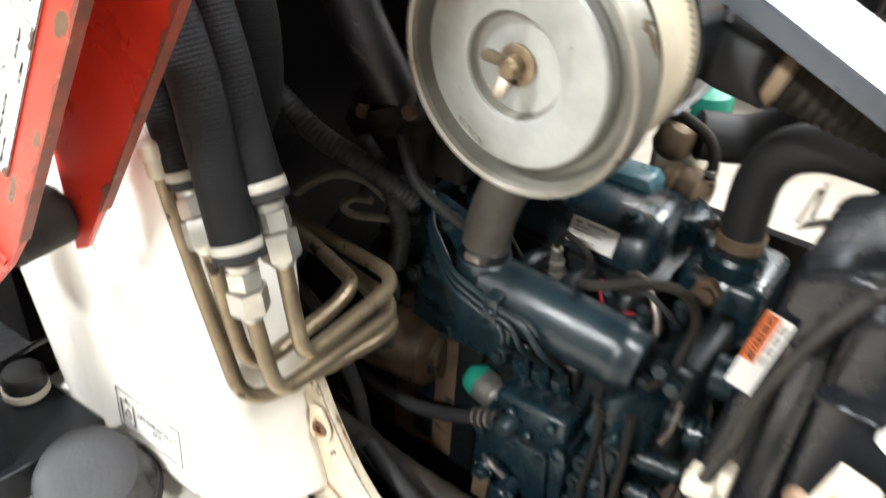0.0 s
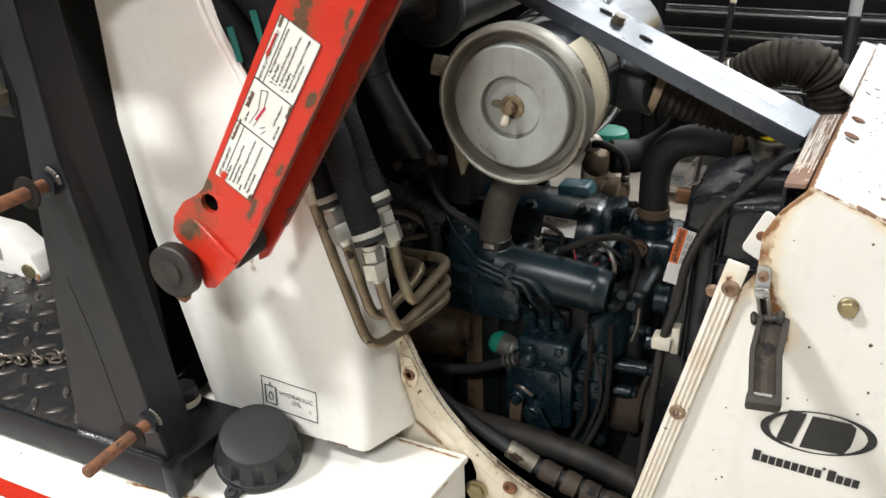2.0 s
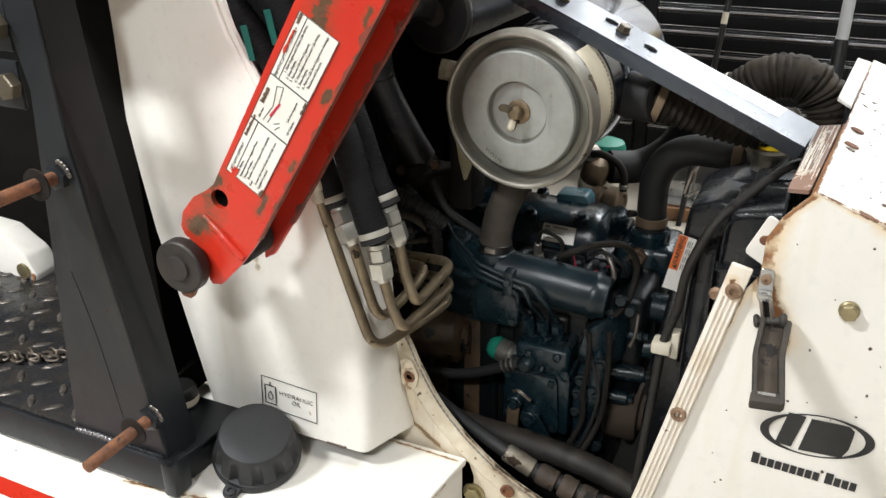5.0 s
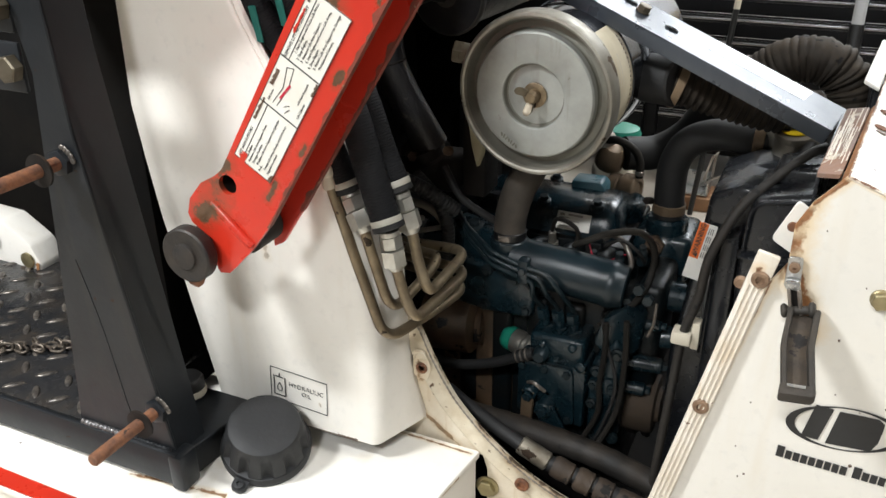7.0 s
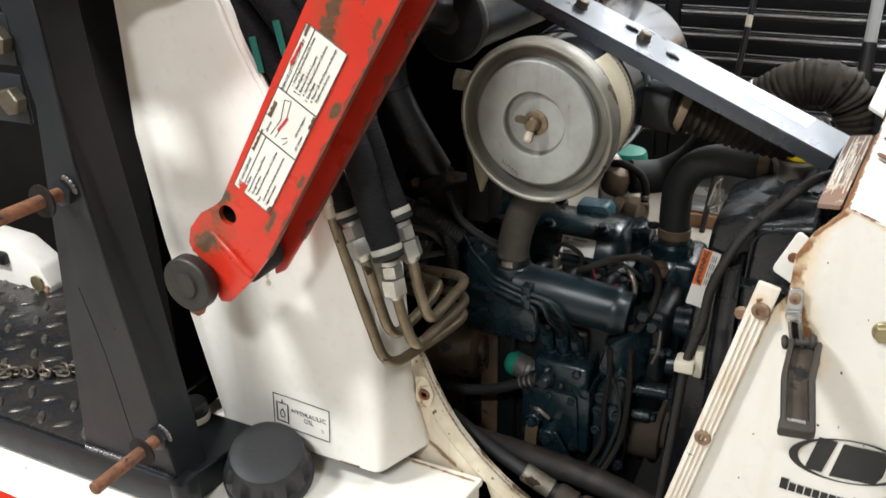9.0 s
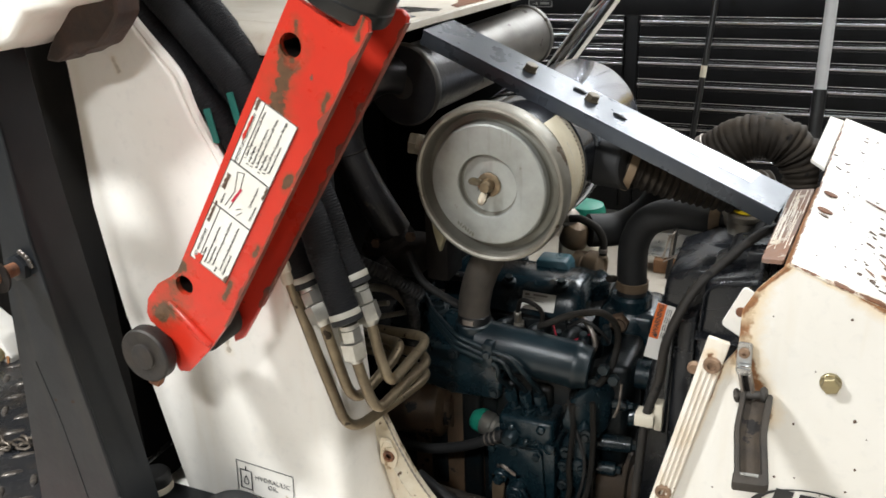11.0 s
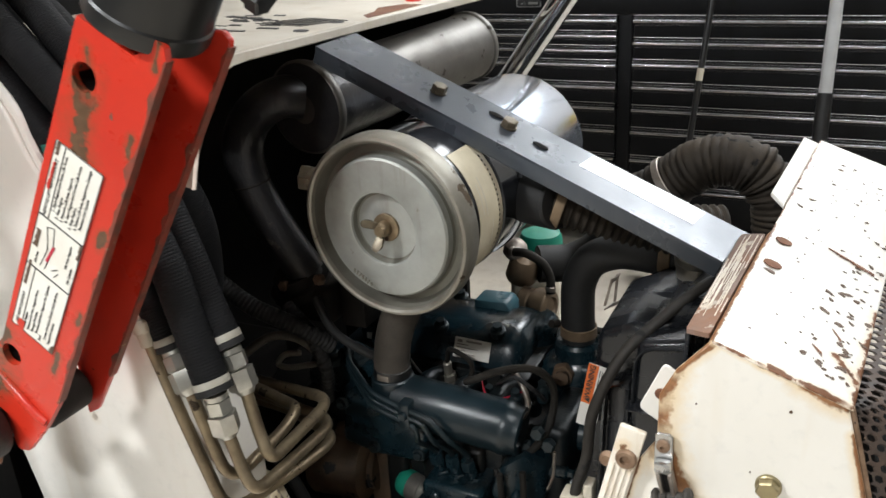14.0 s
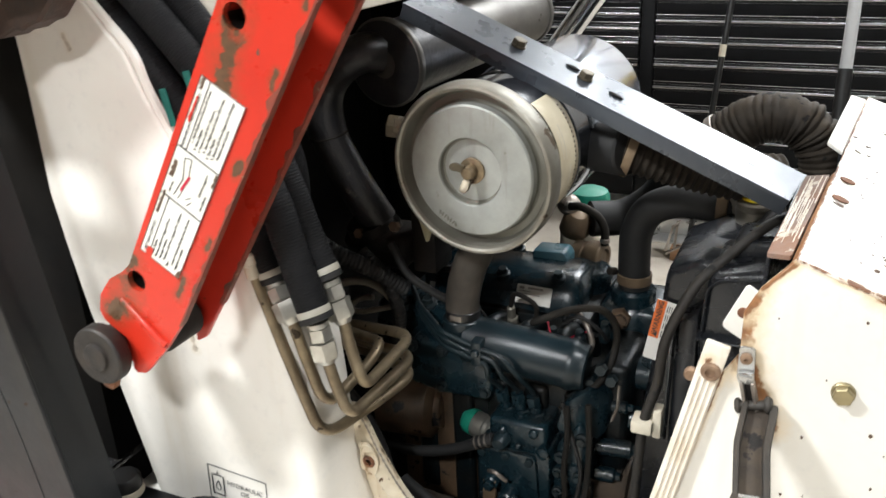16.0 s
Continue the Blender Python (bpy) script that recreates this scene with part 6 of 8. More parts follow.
# corrugated hoses
ch1 = thing("corrugated_hose", (0.5, 0.73, 0.83), "dusty black corrugated intake hose under the bar", "corrugated hose")
bm = BM(); sweep(bm, spline([(0.412, 0.735, 0.907), (0.45, 0.745, 0.895), (0.50, 0.76, 0.880), (0.55, 0.775, 0.868), (0.60, 0.80, 0.862)], 6), 0.030, 24, (0.0020, 0.010)); part("hose", bm, M_DUCT, ch1)
bm = BM(); lathe(bm, (0.420, 0.737, 0.9045), (0.9, 0.2, -0.3), [(0.036, -0.006), (0.037, -0.005), (0.037, 0.005), (0.036, 0.006)], 28, close=False); part("clamp", bm, M_BRONZE, ch1)
ch2 = thing("corrugated_hose", (0.57, 0.97, 0.85), "thick dusty corrugated duct arched behind the bar", "corrugated hose")
rough = spline([(0.452, 1.01, 0.818), (0.494, 1.0, 0.848), (0.541, 1.0, 0.882), (0.585, 1.0, 0.890), (0.622, 1.0, 0.874), (0.644, 1.0, 0.838), (0.655, 1.0, 0.78)], 8)
path = []
for p_, q_ in zip(rough, rough[1:]):
    m_ = max(1, round((q_ - p_).length / 0.0019))
    path += [p_.lerp(q_, k / m_) for k in range(m_)]
n = len(path)
rnd = random.Random(9)
jit = [rnd.uniform(0.3, 1.7) for k in range(80)]
rings = []
for i, q in enumerate(path):
    tng = (path[min(i + 1, n - 1)] - path[max(i - 1, 0)]).normalized()
    rv = V((0, 1, 0))
    uv = rv.cross(tng).normalized()
    if uv.z < 0:
        uv = -uv
    fold = math.exp(-((i / n - 0.66) / 0.11) ** 2) + 0.25
    ring = []
    for k in range(36):
        t = 2 * math.pi * k / 36
        wave = (abs(math.sin(i * math.pi / 5.2 + 0.45 * math.sin(t * 2 + i * 0.05))) ** 0.5 - 0.7) * 0.0044 * jit[int(i / 5.2)]
        crease = fold * 0.0022 * math.sin(i * 0.42 + 1.2 * math.sin(t + 0.6) + 2 * t)
        rad = 0.0360 + wave + crease + 0.003 * noise.noise(q * 18 + V((math.cos(t), math.sin(t), 0)))
        ring.append(q + (rv * math.cos(t) + uv * math.sin(t)) * rad)
    rings.append(ring)
bm = BM()
rings = [[bm.verts.new(q) for q in ring] for ring in rings]
for p_, q_ in zip(rings, rings[1:]):
    for k in range(36):
        bm.faces.new((p_[k], p_[(k + 1) % 36], q_[(k + 1) % 36], q_[k]))
bm.faces.new(rings[0]); bm.faces.new(rings[-1])
part("hose", bm, M_DUCT, ch2, smooth=60)
bm = BM(); lathe(bm, path[30], (path[31] - path[29]), [(0.0385, -0.006), (0.040, -0.005), (0.040, 0.005), (0.0385, 0.006)], 36, close=False); part("clamp", bm, M_LEAD2, ch2)

# ---- muffler, exhaust, far rod ----
mu = thing("muffler", (0.12, 0.95, 1.0), "grey heat-stained cylindrical muffler under the hood", "muffler")
m0, m1 = V((0.083, 0.715, 1.006)), V((0.138, 1.120, 1.020))
md = (m1 - m0).normalized()
bm = BM(); lathe(bm, m0, md, [(0.02, -0.006), (0.050, -0.004), (0.058, -0.003), (0.060, 0.0), (0.060, 0.006), (0.0535, 0.008), (0.0535, 0.398), (0.0565, 0.400), (0.0565, 0.408), (0.052, 0.410), (0.046, 0.404), (0.0, 0.404)], 56); part("shell", bm, M_MUFF, mu)
bm = BM(); lathe(bm, m0, md, [(0.02, -0.008), (0.050, -0.006), (0.0585, -0.005), (0.0608, -0.002), (0.0608, 0.008), (0.0545, 0.010), (0.0545, 0.15)], 56, close=False); part("sooty_end", bm, M_EXH, mu, "soot-blackened end")
bm = BM(); lathe(bm, m0, md, [(0.0590, -0.0062), (0.0612, -0.0045), (0.0624, -0.001), (0.0616, 0.006), (0.0600, 0.008)], 56, close=False); part("worn_rim", bm, M_MUFF, mu, "rim worn to bright metal")
ex = thing("exhaust_elbow", (-0.02, 0.68, 0.7), "sooty cast exhaust elbow into the muffler", "exhaust pipe")
bm = BM(); sweep(bm, spline([(0.076, 0.718, 1.018), (0.056, 0.70, 1.022), (0.028, 0.69, 1.008), (0.002, 0.69, 0.982), (-0.009, 0.688, 0.95), (-0.006, 0.69, 0.903), (0.010, 0.695, 0.86), (0.033, 0.70, 0.815), (0.055, 0.71, 0.77)], 8), 0.0275, 28); part("pipe", bm, M_EXH, ex)
bm = BM(); lathe(bm, (-0.006, 0.69, 0.903), (0.2, 0.05, -1), [(0.0270, -0.0025), (0.0288, 0), (0.0270, 0.0025)], 28, close=False); part("weld_ring", bm, M_GRIME, ex)
fr = thing("far_cylinder_rod", (0.1, 1.2, 0.0), "bright chrome hydraulic rod of the far lift cylinder", "hydraulic rod")
bm = BM(); cyl(bm, (-0.02, 1.2, 0.68), (0.60, 1.2, 1.53), 0.021, seg=32); part("rod", bm, M_CHROME, fr)
bm = BM(); box(bm, (-0.10, 1.16, 0.0), (0.0, 1.24, 0.70), 0.01); part("clevis", bm, M_BLACK, fr)

# ---- hydraulic hoses and tubes ----
HOSES = [
    ("hydraulic_hose", [(0.079, 0.413, 0.813), (0.062, 0.415, 0.855), (0.037, 0.418, 0.918), (-0.016, 0.42, 1.0), (-0.062, 0.42, 1.06), (-0.115, 0.42, 1.125), (-0.18, 0.42, 1.20), (-0.31, 0.42, 1.36)], 0.0165),
    ("hydraulic_hose", [(0.141, 0.402, 0.777), (0.124, 0.408, 0.818), (0.108, 0.413, 0.86), (0.090, 0.418, 0.91), (0.050, 0.424, 0.985), (0.004, 0.43, 1.045), (-0.048, 0.43, 1.105), (-0.105, 0.43, 1.165), (-0.19, 0.43, 1.25), (-0.28, 0.43, 1.36)], 0.0195),
    ("hydraulic_hose", [(0.139, 0.436, 0.814), (0.115, 0.442, 0.863), (0.095, 0.447, 0.913), (0.060, 0.454, 0.985), (0.020, 0.460, 1.043), (-0.025, 0.462, 1.105), (-0.076, 0.463, 1.165), (-0.16, 0.465, 1.25), (-0.26, 0.465, 1.36)], 0.0175),
    ("hydraulic_hose", [(-0.06, 0.52, 0.74), (-0.02, 0.50, 0.80), (0.010, 0.48, 0.88), (-0.014, 0.465, 0.98), (-0.070, 0.455, 1.06), (-0.14, 0.45, 1.14), (-0.30, 0.445, 1.36)], 0.021),
    ("hydraulic_hose", [(-0.05, 0.60, 0.74), (0.01, 0.56, 0.82), (0.035, 0.53, 0.92), (0.010, 0.51, 1.0), (-0.035, 0.50, 1.07), (-0.08, 0.498, 1.13), (-0.14, 0.498, 1.19), (-0.28, 0.498, 1.36)], 0.021),
]
hoses = []
for name, pts, r in HOSES:
    h = thing(name, pts[0], "black fabric-sleeved hydraulic hose with crimped zinc end", "hydraulic hose", "hydraulic hoses")
    path = spline(pts, 10)
    bm = BM(); sweep(bm, path, r, 20, (0.00022, 0.0036)); part("sleeve", bm, M_SLEEVE, h)
    hoses.append((h, path, r))
# end fittings: white band, black ring, crimp, two nuts, tube
ENDS = [(hoses[0], V((0.108, 0.402, 0.765))), (hoses[1], V((0.152, 0.402, 0.708))), (hoses[2], V((0.162, 0.430, 0.753)))]
for (h, path, r), tip in ENDS:
    p = path[0]
    d = (tip - p).normalized()
    up = (path[2] - p).normalized()
    bm = BM(); lathe(bm, p + up * 0.002, up, [(r + 0.0006, 0), (r + 0.0010, 0.001), (r + 0.0010, 0.007), (r + 0.0006, 0.008)], 24, close=False); part("white_band", bm, M_NYLON2, h)
    bm = BM(); lathe(bm, p - up * 0.006, up, [(r * 0.9, 0), (r + 0.0012, 0.001), (r + 0.0012, 0.0075), (r, 0.008)], 24); part("black_ring", bm, M_RUBBER, h)
    q = p + d * 0.006
    bm = BM(); lathe(bm, q, d, [(0.011, 0), (0.013, 0.001), (0.013, 0.007), (0.011, 0.008)], 20); part("crimp", bm, M_NUT, h)
    bm = BM(); hexa(bm, q + d * 0.008, d, 0.0145, 0.017, 0.2); part("nut", bm, M_NUT, h)
    bm = BM(); hexa(bm, q + d * 0.026, d, 0.0165, 0.023, 0.5); part("nut", bm, M_NUT, h)
    bm = BM(); lathe(bm, q + d * 0.049, d, [(0.012, 0), (0.010, 0.004), (0.0085, 0.006)], 18); part("ferrule", bm, M_NUT, h)
TUBES = [
    [(0.0605, 0.400, 0.826), (0.0935, 0.400, 0.717), (0.131, 0.400, 0.606), (0.165, 0.50, 0.614), (0.180, 0.56, 0.620), (0.06, 0.62, 0.60), (-0.05, 0.64, 0.59)],
    [(0.103, 0.403, 0.775), (0.120, 0.402, 0.717), (0.142, 0.400, 0.652), (0.151, 0.50, 0.668), (0.151, 0.526, 0.679), (0.042, 0.575, 0.660), (-0.05, 0.60, 0.645)],
    [(0.151, 0.402, 0.718), (0.158, 0.402, 0.690), (0.176, 0.398, 0.650), (0.188, 0.548, 0.654), (0.02, 0.60, 0.630), (-0.06, 0.62, 0.62)],
    [(0.160, 0.430, 0.760), (0.170, 0.428, 0.715), (0.187, 0.420, 0.681), (0.184, 0.553, 0.682), (0.011, 0.60, 0.652), (-0.06, 0.62, 0.64)],
]
for pts in TUBES:
    tb = thing("steel_tube", pts[0], "bent yellow-zinc steel hydraulic tube", "hydraulic tube", "hydraulic tubes")
    bm = BM(); sweep(bm, bent(pts, 0.032, 8), 0.0072, 14); part("tube", bm, M_TUBE, tb)
    if pts is TUBES[0]:
        bm = BM(); lathe(bm, (0.0635, 0.400, 0.815), (-0.28, 0, 1), [(0.009, 0), (0.010, 0.002), (0.010, 0.016), (0.012, 0.018), (0.012, 0.028), (0.009, 0.031)], 12); part("end_plug", bm, M_NYLON, tb)
for pz, py_ in (((-0.030, 1.010), 0.400), ((0.002, 1.030), 0.407), ((0.026, 1.036), 0.439)):
    x, z = pz
    ti = thing("hose_marker", (x, py_, z), "teal plastic marker strip on the hose bundle", "marker strip", "marker strips")
    bm = BM(); prism(bm, xz([(x - 0.006, z + 0.022), (x + 0.004, z + 0.024), (x + 0.012, z - 0.02), (x + 0.003, z - 0.02)], py_), (0, 0.003, 0), 0.001, 1); part("strip", bm, M_TEALCLIP, ti)

# ---- radiator side ----
rs = thing("radiator_shroud", (0.56, 0.8, 0.0), "black plastic radiator fan shroud with warning label", "radiator shroud")
bm = BM(); prism(bm, [(0.462, 0.655, 0.36), (0.462, 0.655, 0.52), (0.478, 0.652, 0.645), (0.492, 0.648, 0.782), (0.53, 0.645, 0.800), (0.63, 0.645, 0.803), (0.63, 0.645, 0.25), (0.47, 0.655, 0.25)], (0, 0.16, 0), 0.010, 3); body = part("shroud_body", bm, M_PLASTIC, rs)
bm = BM(); prism(bm, [(0.549, 0.595, 0.806), (0.622, 0.592, 0.822), (0.635, 0.592, 0.78), (0.635, 0.595, 0.60), (0.545, 0.598, 0.60), (0.541, 0.597, 0.72)], (0, 0.12, 0), 0.009, 3); part("tank", bm, M_PLASTIC, rs)
bm = BM(); prism(bm, [(0.512, 0.618, 0.73), (0.540, 0.606, 0.75), (0.540, 0.606, 0.40), (0.510, 0.618, 0.40)], (0, 0.05, 0), 0.006, 2); part("rib_panel", bm, M_PLASTIC, rs)
bm = BM(); sweep(bm, bent([(0.5460, 0.5945, 0.735), (0.5485, 0.5940, 0.790), (0.5620, 0.5930, 0.803), (0.615, 0.5915, 0.812)], 0.010, 5), 0.0022, 8); part("moulded_rib", bm, M_PLASTIC, rs)
bm = BM(); prism(bm, [(0.541, 0.584, 0.727), (0.625, 0.580, 0.727), (0.625, 0.598, 0.732), (0.541, 0.598, 0.732)], (0, 0, 0.003), 0.001, 1); part("lower_ledge", bm, M_PLASTIC, rs)
bm = BM(); prism(bm, [(0.560, 0.645, 0.80), (0.640, 0.640, 0.805), (0.640, 0.640, 0.838), (0.570, 0.645, 0.832)], (0, 0.07, 0), 0.007, 3); part("upper_tank", bm, M_PLASTIC, rs)
bm = BM(); lathe(bm, (0.560, 0.720, 0.735), (0.05, 1, 0), [(0.040, 0), (0.066, 0.004), (0.070, 0.012), (0.070, 0.10), (0.0, 0.10)], 40); part("shroud_crown", bm, M_PLASTIC, rs)
bm = BM(); sweep(bm, spline([(0.512, 0.6165, 0.742), (0.509, 0.6160, 0.66), (0.506, 0.6160, 0.56)], 6), 0.0035, 8); part("moulded_rib", bm, M_PLASTIC, rs)
bm = BM(); prism(bm, [(0.468, 0.765, 0.753), (0.498, 0.758, 0.774), (0.503, 0.785, 0.772), (0.472, 0.790, 0.750)], (0, 0, -0.002)); prism(bm, [(0.463, 0.780, 0.750), (0.4665, 0.780, 0.750), (0.4755, 0.780, 0.790), (0.472, 0.780, 0.789)], (0, 0.0015, 0)); prism(bm, [(0.472, 0.795, 0.750), (0.4755, 0.795, 0.750), (0.4785, 0.795, 0.790), (0.475, 0.795, 0.789)], (0, 0.0015, 0)); prism(bm, [(0.472, 0.780, 0.783), (0.4755, 0.780, 0.791), (0.4785, 0.797, 0.791), (0.475, 0.797, 0.783)], (0.002, 0, 0)); part("wire_bracket", bm, M_LEAD2, rs)
bm = BM(); box(bm, (0.47, 0.66, 0.0), (0.63, 0.97, 0.26), 0.01); part("lower_frame", bm, M_PLASTIC, rs)
# warning label, its reading direction running up the shroud
q0, q1 = V((0.469, 0.6415, 0.660)), V((0.484, 0.6415, 0.742))
uu = (q1 - q0).normalized()
vv = V((uu.z, 0, -uu.x))
wm2 = plane_pose(q0, uu, -vv)
bm = BM(); prism(bm, [q0, q0 + uu * 0.086, q0 + uu * 0.086 + vv * 0.024, q0 + vv * 0.024], (0, 0.0010, 0)); part("warning_label", bm, M_LABELP, rs, "white and orange warning label")
bm = BM(); prism(bm, [q + V((0, -0.0006, 0)) for q in (q0 + uu * 0.032, q0 + uu * 0.086, q0 + uu * 0.086 + vv * 0.0125, q0 + uu * 0.032 + vv * 0.0125)], (0, 0.0005, 0)); part("orange_field", bm, M_ORANGE, rs)
mesh_text("WARNING", 0.0095, wm2 @ pose(0.062, -0.0062, 0.0008), M_INK, "lettering", rs, 0.0002, bold=0.0002)
bm = BM(); prism(bm, [wm2 @ V(p) for p in ((0.034, -0.010, 0.0008), (0.041, -0.010, 0.0008), (0.0375, -0.0032, 0.0008))], wm2.to_3x3() @ V((0, 0, 0.0003))); part("alert_mark", bm, M_INK, rs)
bm = BM()
for k in range(3):
    for j in range(4):
        box(bm, (0.035 + 0.012 * j, -0.0155 - 0.0025 * k, 0.0003), (0.0445 + 0.012 * j, -0.0145 - 0.0025 * k, 0.0006), 0, wm2)
part("print_bars", bm, M_INK, rs)

hs = thing("upper_radiator_hose", (0.40, 0.88, 0.65), "black rubber upper radiator hose with clamps", "radiator hose")
bm = BM(); sweep(bm, spline([(0.408, 0.856, 0.650), (0.406, 0.856, 0.700), (0.409, 0.854, 0.745), (0.428, 0.850, 0.781), (0.466, 0.846, 0.800), (0.512, 0.842, 0.802), (0.555, 0.838, 0.801)], 8), 0.0240, 26); part("hose", bm, M_RUBBER, hs)
for c, d in (((0.4075, 0.856, 0.668), (0, 0, 1)), ((0.532, 0.840, 0.8015), (1, -0.1, 0.0))):
    bm = BM(); lathe(bm, c, d, [(0.0246, -0.008), (0.0262, -0.007), (0.0262, 0.007), (0.0246, 0.008)], 28, close=False); part("clamp", bm, M_BRONZE, hs)
bm = BM(); cyl(bm, (0.380, 0.846, 0.678), (0.374, 0.834, 0.682), 0.006, seg=10); part("clamp_screw", bm, M_GRIME, hs)
fn = thing("filler_neck", (0.58, 0.80, 0.79), "cast radiator filler neck with yellow-marked cap", "radiator filler")
bm = BM(); sweep(bm, [V((0.535, 0.848, 0.806)), V((0.56, 0.835, 0.806)), V((0.585, 0.80, 0.808))], 0.025, 22); lathe(bm, (0.582, 0.79, 0.80), (0, 0, 1), [(0.03, 0), (0.032, 0.02), (0.027, 0.036)], 28); part("neck", bm, M_ALU, fn)
bm = BM(); lathe(bm, (0.582, 0.775, 0.836), (-0.1, -0.25, 1), [(0.030, 0), (0.031, 0.004), (0.030, 0.010), (0.020, 0.013), (0.0, 0.013)], 30); part("cap", bm, M_ALU, fn)
bm = BM(); lathe(bm, (0.5807, 0.7717, 0.8490), (-0.1, -0.25, 1), [(0.024, 0), (0.024, 0.0012), (0.0, 0.0014)], 24); part("cap_label", bm, M_YELLOW, fn, "yellow cap label")
bm = BM(); sweep(bm, spline([(0.60, 0.77, 0.835), (0.595, 0.74, 0.825), (0.57, 0.72, 0.80), (0.555, 0.74, 0.78)], 6), 0.008, 12); part("overflow_pipe", bm, M_RUBBER, fn)

cbk = thing("control_cable", (0.49, 0.58, 0.3), "dusty black cable clipped along the radiator shroud", "cable")
bm = BM(); sweep(bm, spline([(0.62, 0.69, 0.852), (0.600, 0.67, 0.845), (0.560, 0.625, 0.815), (0.533, 0.59, 0.788), (0.510, 0.57, 0.729), (0.503, 0.57, 0.667), (0.490, 0.567, 0.611), (0.484, 0.568, 0.515), (0.478, 0.568, 0.42), (0.47, 0.57, 0.28)], 7), 0.0062, 14); part("cable", bm, M_CABLE, cbk)
bm = BM(); box(bm, (0.476, 0.5555, 0.600), (0.502, 0.582, 0.618), 0.003); box(bm, (0.500, 0.566, 0.592), (0.511, 0.585, 0.632), 0.002); part("clip", bm, M_NYLON, cbk, "yellowed nylon clip")

# ---- engine ----
en = thing("diesel_engine", (0.25, 0.8, 0.0), "dark teal painted small diesel engine, dusty and oily", "engine")
# block, ribs, head and runners carry the bay's shadow in their colour
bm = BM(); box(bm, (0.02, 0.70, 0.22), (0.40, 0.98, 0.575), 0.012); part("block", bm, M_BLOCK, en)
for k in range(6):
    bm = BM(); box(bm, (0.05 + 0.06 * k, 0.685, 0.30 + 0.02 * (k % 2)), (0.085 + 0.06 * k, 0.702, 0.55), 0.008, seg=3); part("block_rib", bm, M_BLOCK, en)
bm = BM(); prism(bm, [(0.070, 0.688, 0.30), (0.205, 0.688, 0.30), (0.205, 0.688, 0.495), (0.160, 0.688, 0.525), (0.110, 0.688, 0.545), (0.078, 0.688, 0.53)], (0, 0.03, 0), 0.012, 3); part("side_cover", bm, M_BROWN, en, "oil-browned side cover of the block")
bm = BM(); prism(bm, [(0.105, 0.676, 0.52), (0.160, 0.670, 0.515), (0.245, 0.668, 0.52), (0.250, 0.668, 0.575), (0.215, 0.668, 0.600), (0.115, 0.676, 0.605)], (0, 0.04, 0), 0.010, 3); sp_ = part("side_casting", bm, M_TEAL, en)
for x, z in ((0.118, 0.592), (0.168, 0.592), (0.215, 0.585), (0.165, 0.53), (0.236, 0.535)):
    bm = BM(); lathe(bm, (x, 0.672, z), (0, -1, 0.1), [(0.0095, 0), (0.0095, 0.004), (0.008, 0.006)], 14); hexa(bm, (x, 0.667, z), (0, -1, 0.1), 0.0062, 0.006, 0.3); part("casting_bolt", bm, M_TEALK, sp_)
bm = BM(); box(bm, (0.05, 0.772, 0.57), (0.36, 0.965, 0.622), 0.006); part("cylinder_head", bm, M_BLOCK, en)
COVER = [(0.776, 0.585), (0.783, 0.622), (0.788, 0.640), (0.796, 0.656), (0.810, 0.667), (0.832, 0.673), (0.880, 0.672), (0.915, 0.660), (0.932, 0.640), (0.936, 0.60)]
bm = BM()
rows = []
for x, s in ((0.098, 0.80), (0.101, 0.92), (0.110, 1.0), (0.318, 1.0), (0.329, 0.97), (0.337, 0.89), (0.341, 0.76), (0.342, 0.60)):
    rows.append([bm.verts.new((x, 0.856 + (y - 0.856) * (0.5 + 0.5 * s), 0.585 + (z - 0.585) * s)) for y, z in COVER])
for p_, q_ in zip(rows, rows[1:]):
    for k in range(len(COVER) - 1):
        bm.faces.new((p_[k], p_[k + 1], q_[k + 1], q_[k]))
    bm.faces.new((p_[-1], p_[0], q_[0], q_[-1]))
bm.faces.new(rows[0]); bm.faces.new(rows[-1])
vc = part("valve_cover", bm, M_COVER, en, "dark teal valve cover with brown dust on top", smooth=50)
for x, y, z in ((0.145, 0.800, 0.660), (0.214, 0.806, 0.665), (0.302, 0.812, 0.668), (0.205, 0.90, 0.668)):
    bm = BM(); lathe(bm, (x, y, z - 0.006), (0, -0.25, 1), [(0.0115, 0), (0.0115, 0.010), (0.009, 0.012)], 18); hexa(bm, (x, y - 0.002, z + 0.005), (0, -0.25, 1), 0.0075, 0.008, 0.3); part("cover_nut", bm, M_TEALK, vc)
bm = BM(); sweep(bm, spline([(0.100, 0.776, 0.592), (0.20, 0.774, 0.592), (0.30, 0.774, 0.592), (0.338, 0.790, 0.592), (0.345, 0.83, 0.592)], 6), 0.0045, 8); part("cover_flange", bm, M_TEALK, vc)
lp = plane_pose((0.270, 0.7875, 0.6455), (1, 0, -0.02), (0, 0.42, 0.90))
bm = BM(); box(bm, (-0.028, -0.0145, 0.0), (0.028, 0.0145, 0.0010), 0, lp); lb = part("rating_label", bm, M_LABELS, vc, "silver engine rating label with faint print")
bm = BM()
for j, w in enumerate((0.024, 0.018, 0.034, 0.014, 0.030)):
    x0 = -0.010 if j == 0 else -0.024
    box(bm, (x0, 0.0085 - 0.0045 * j, 0.0010), (x0 + w, (0.0115 if j == 0 else 0.0100) - 0.0045 * j, 0.0013), 0, lp)
box(bm, (-0.024, 0.0075, 0.0010), (-0.016, 0.0115, 0.0013), 0, lp)
part("print_bars", bm, M_LEAD2, lb)
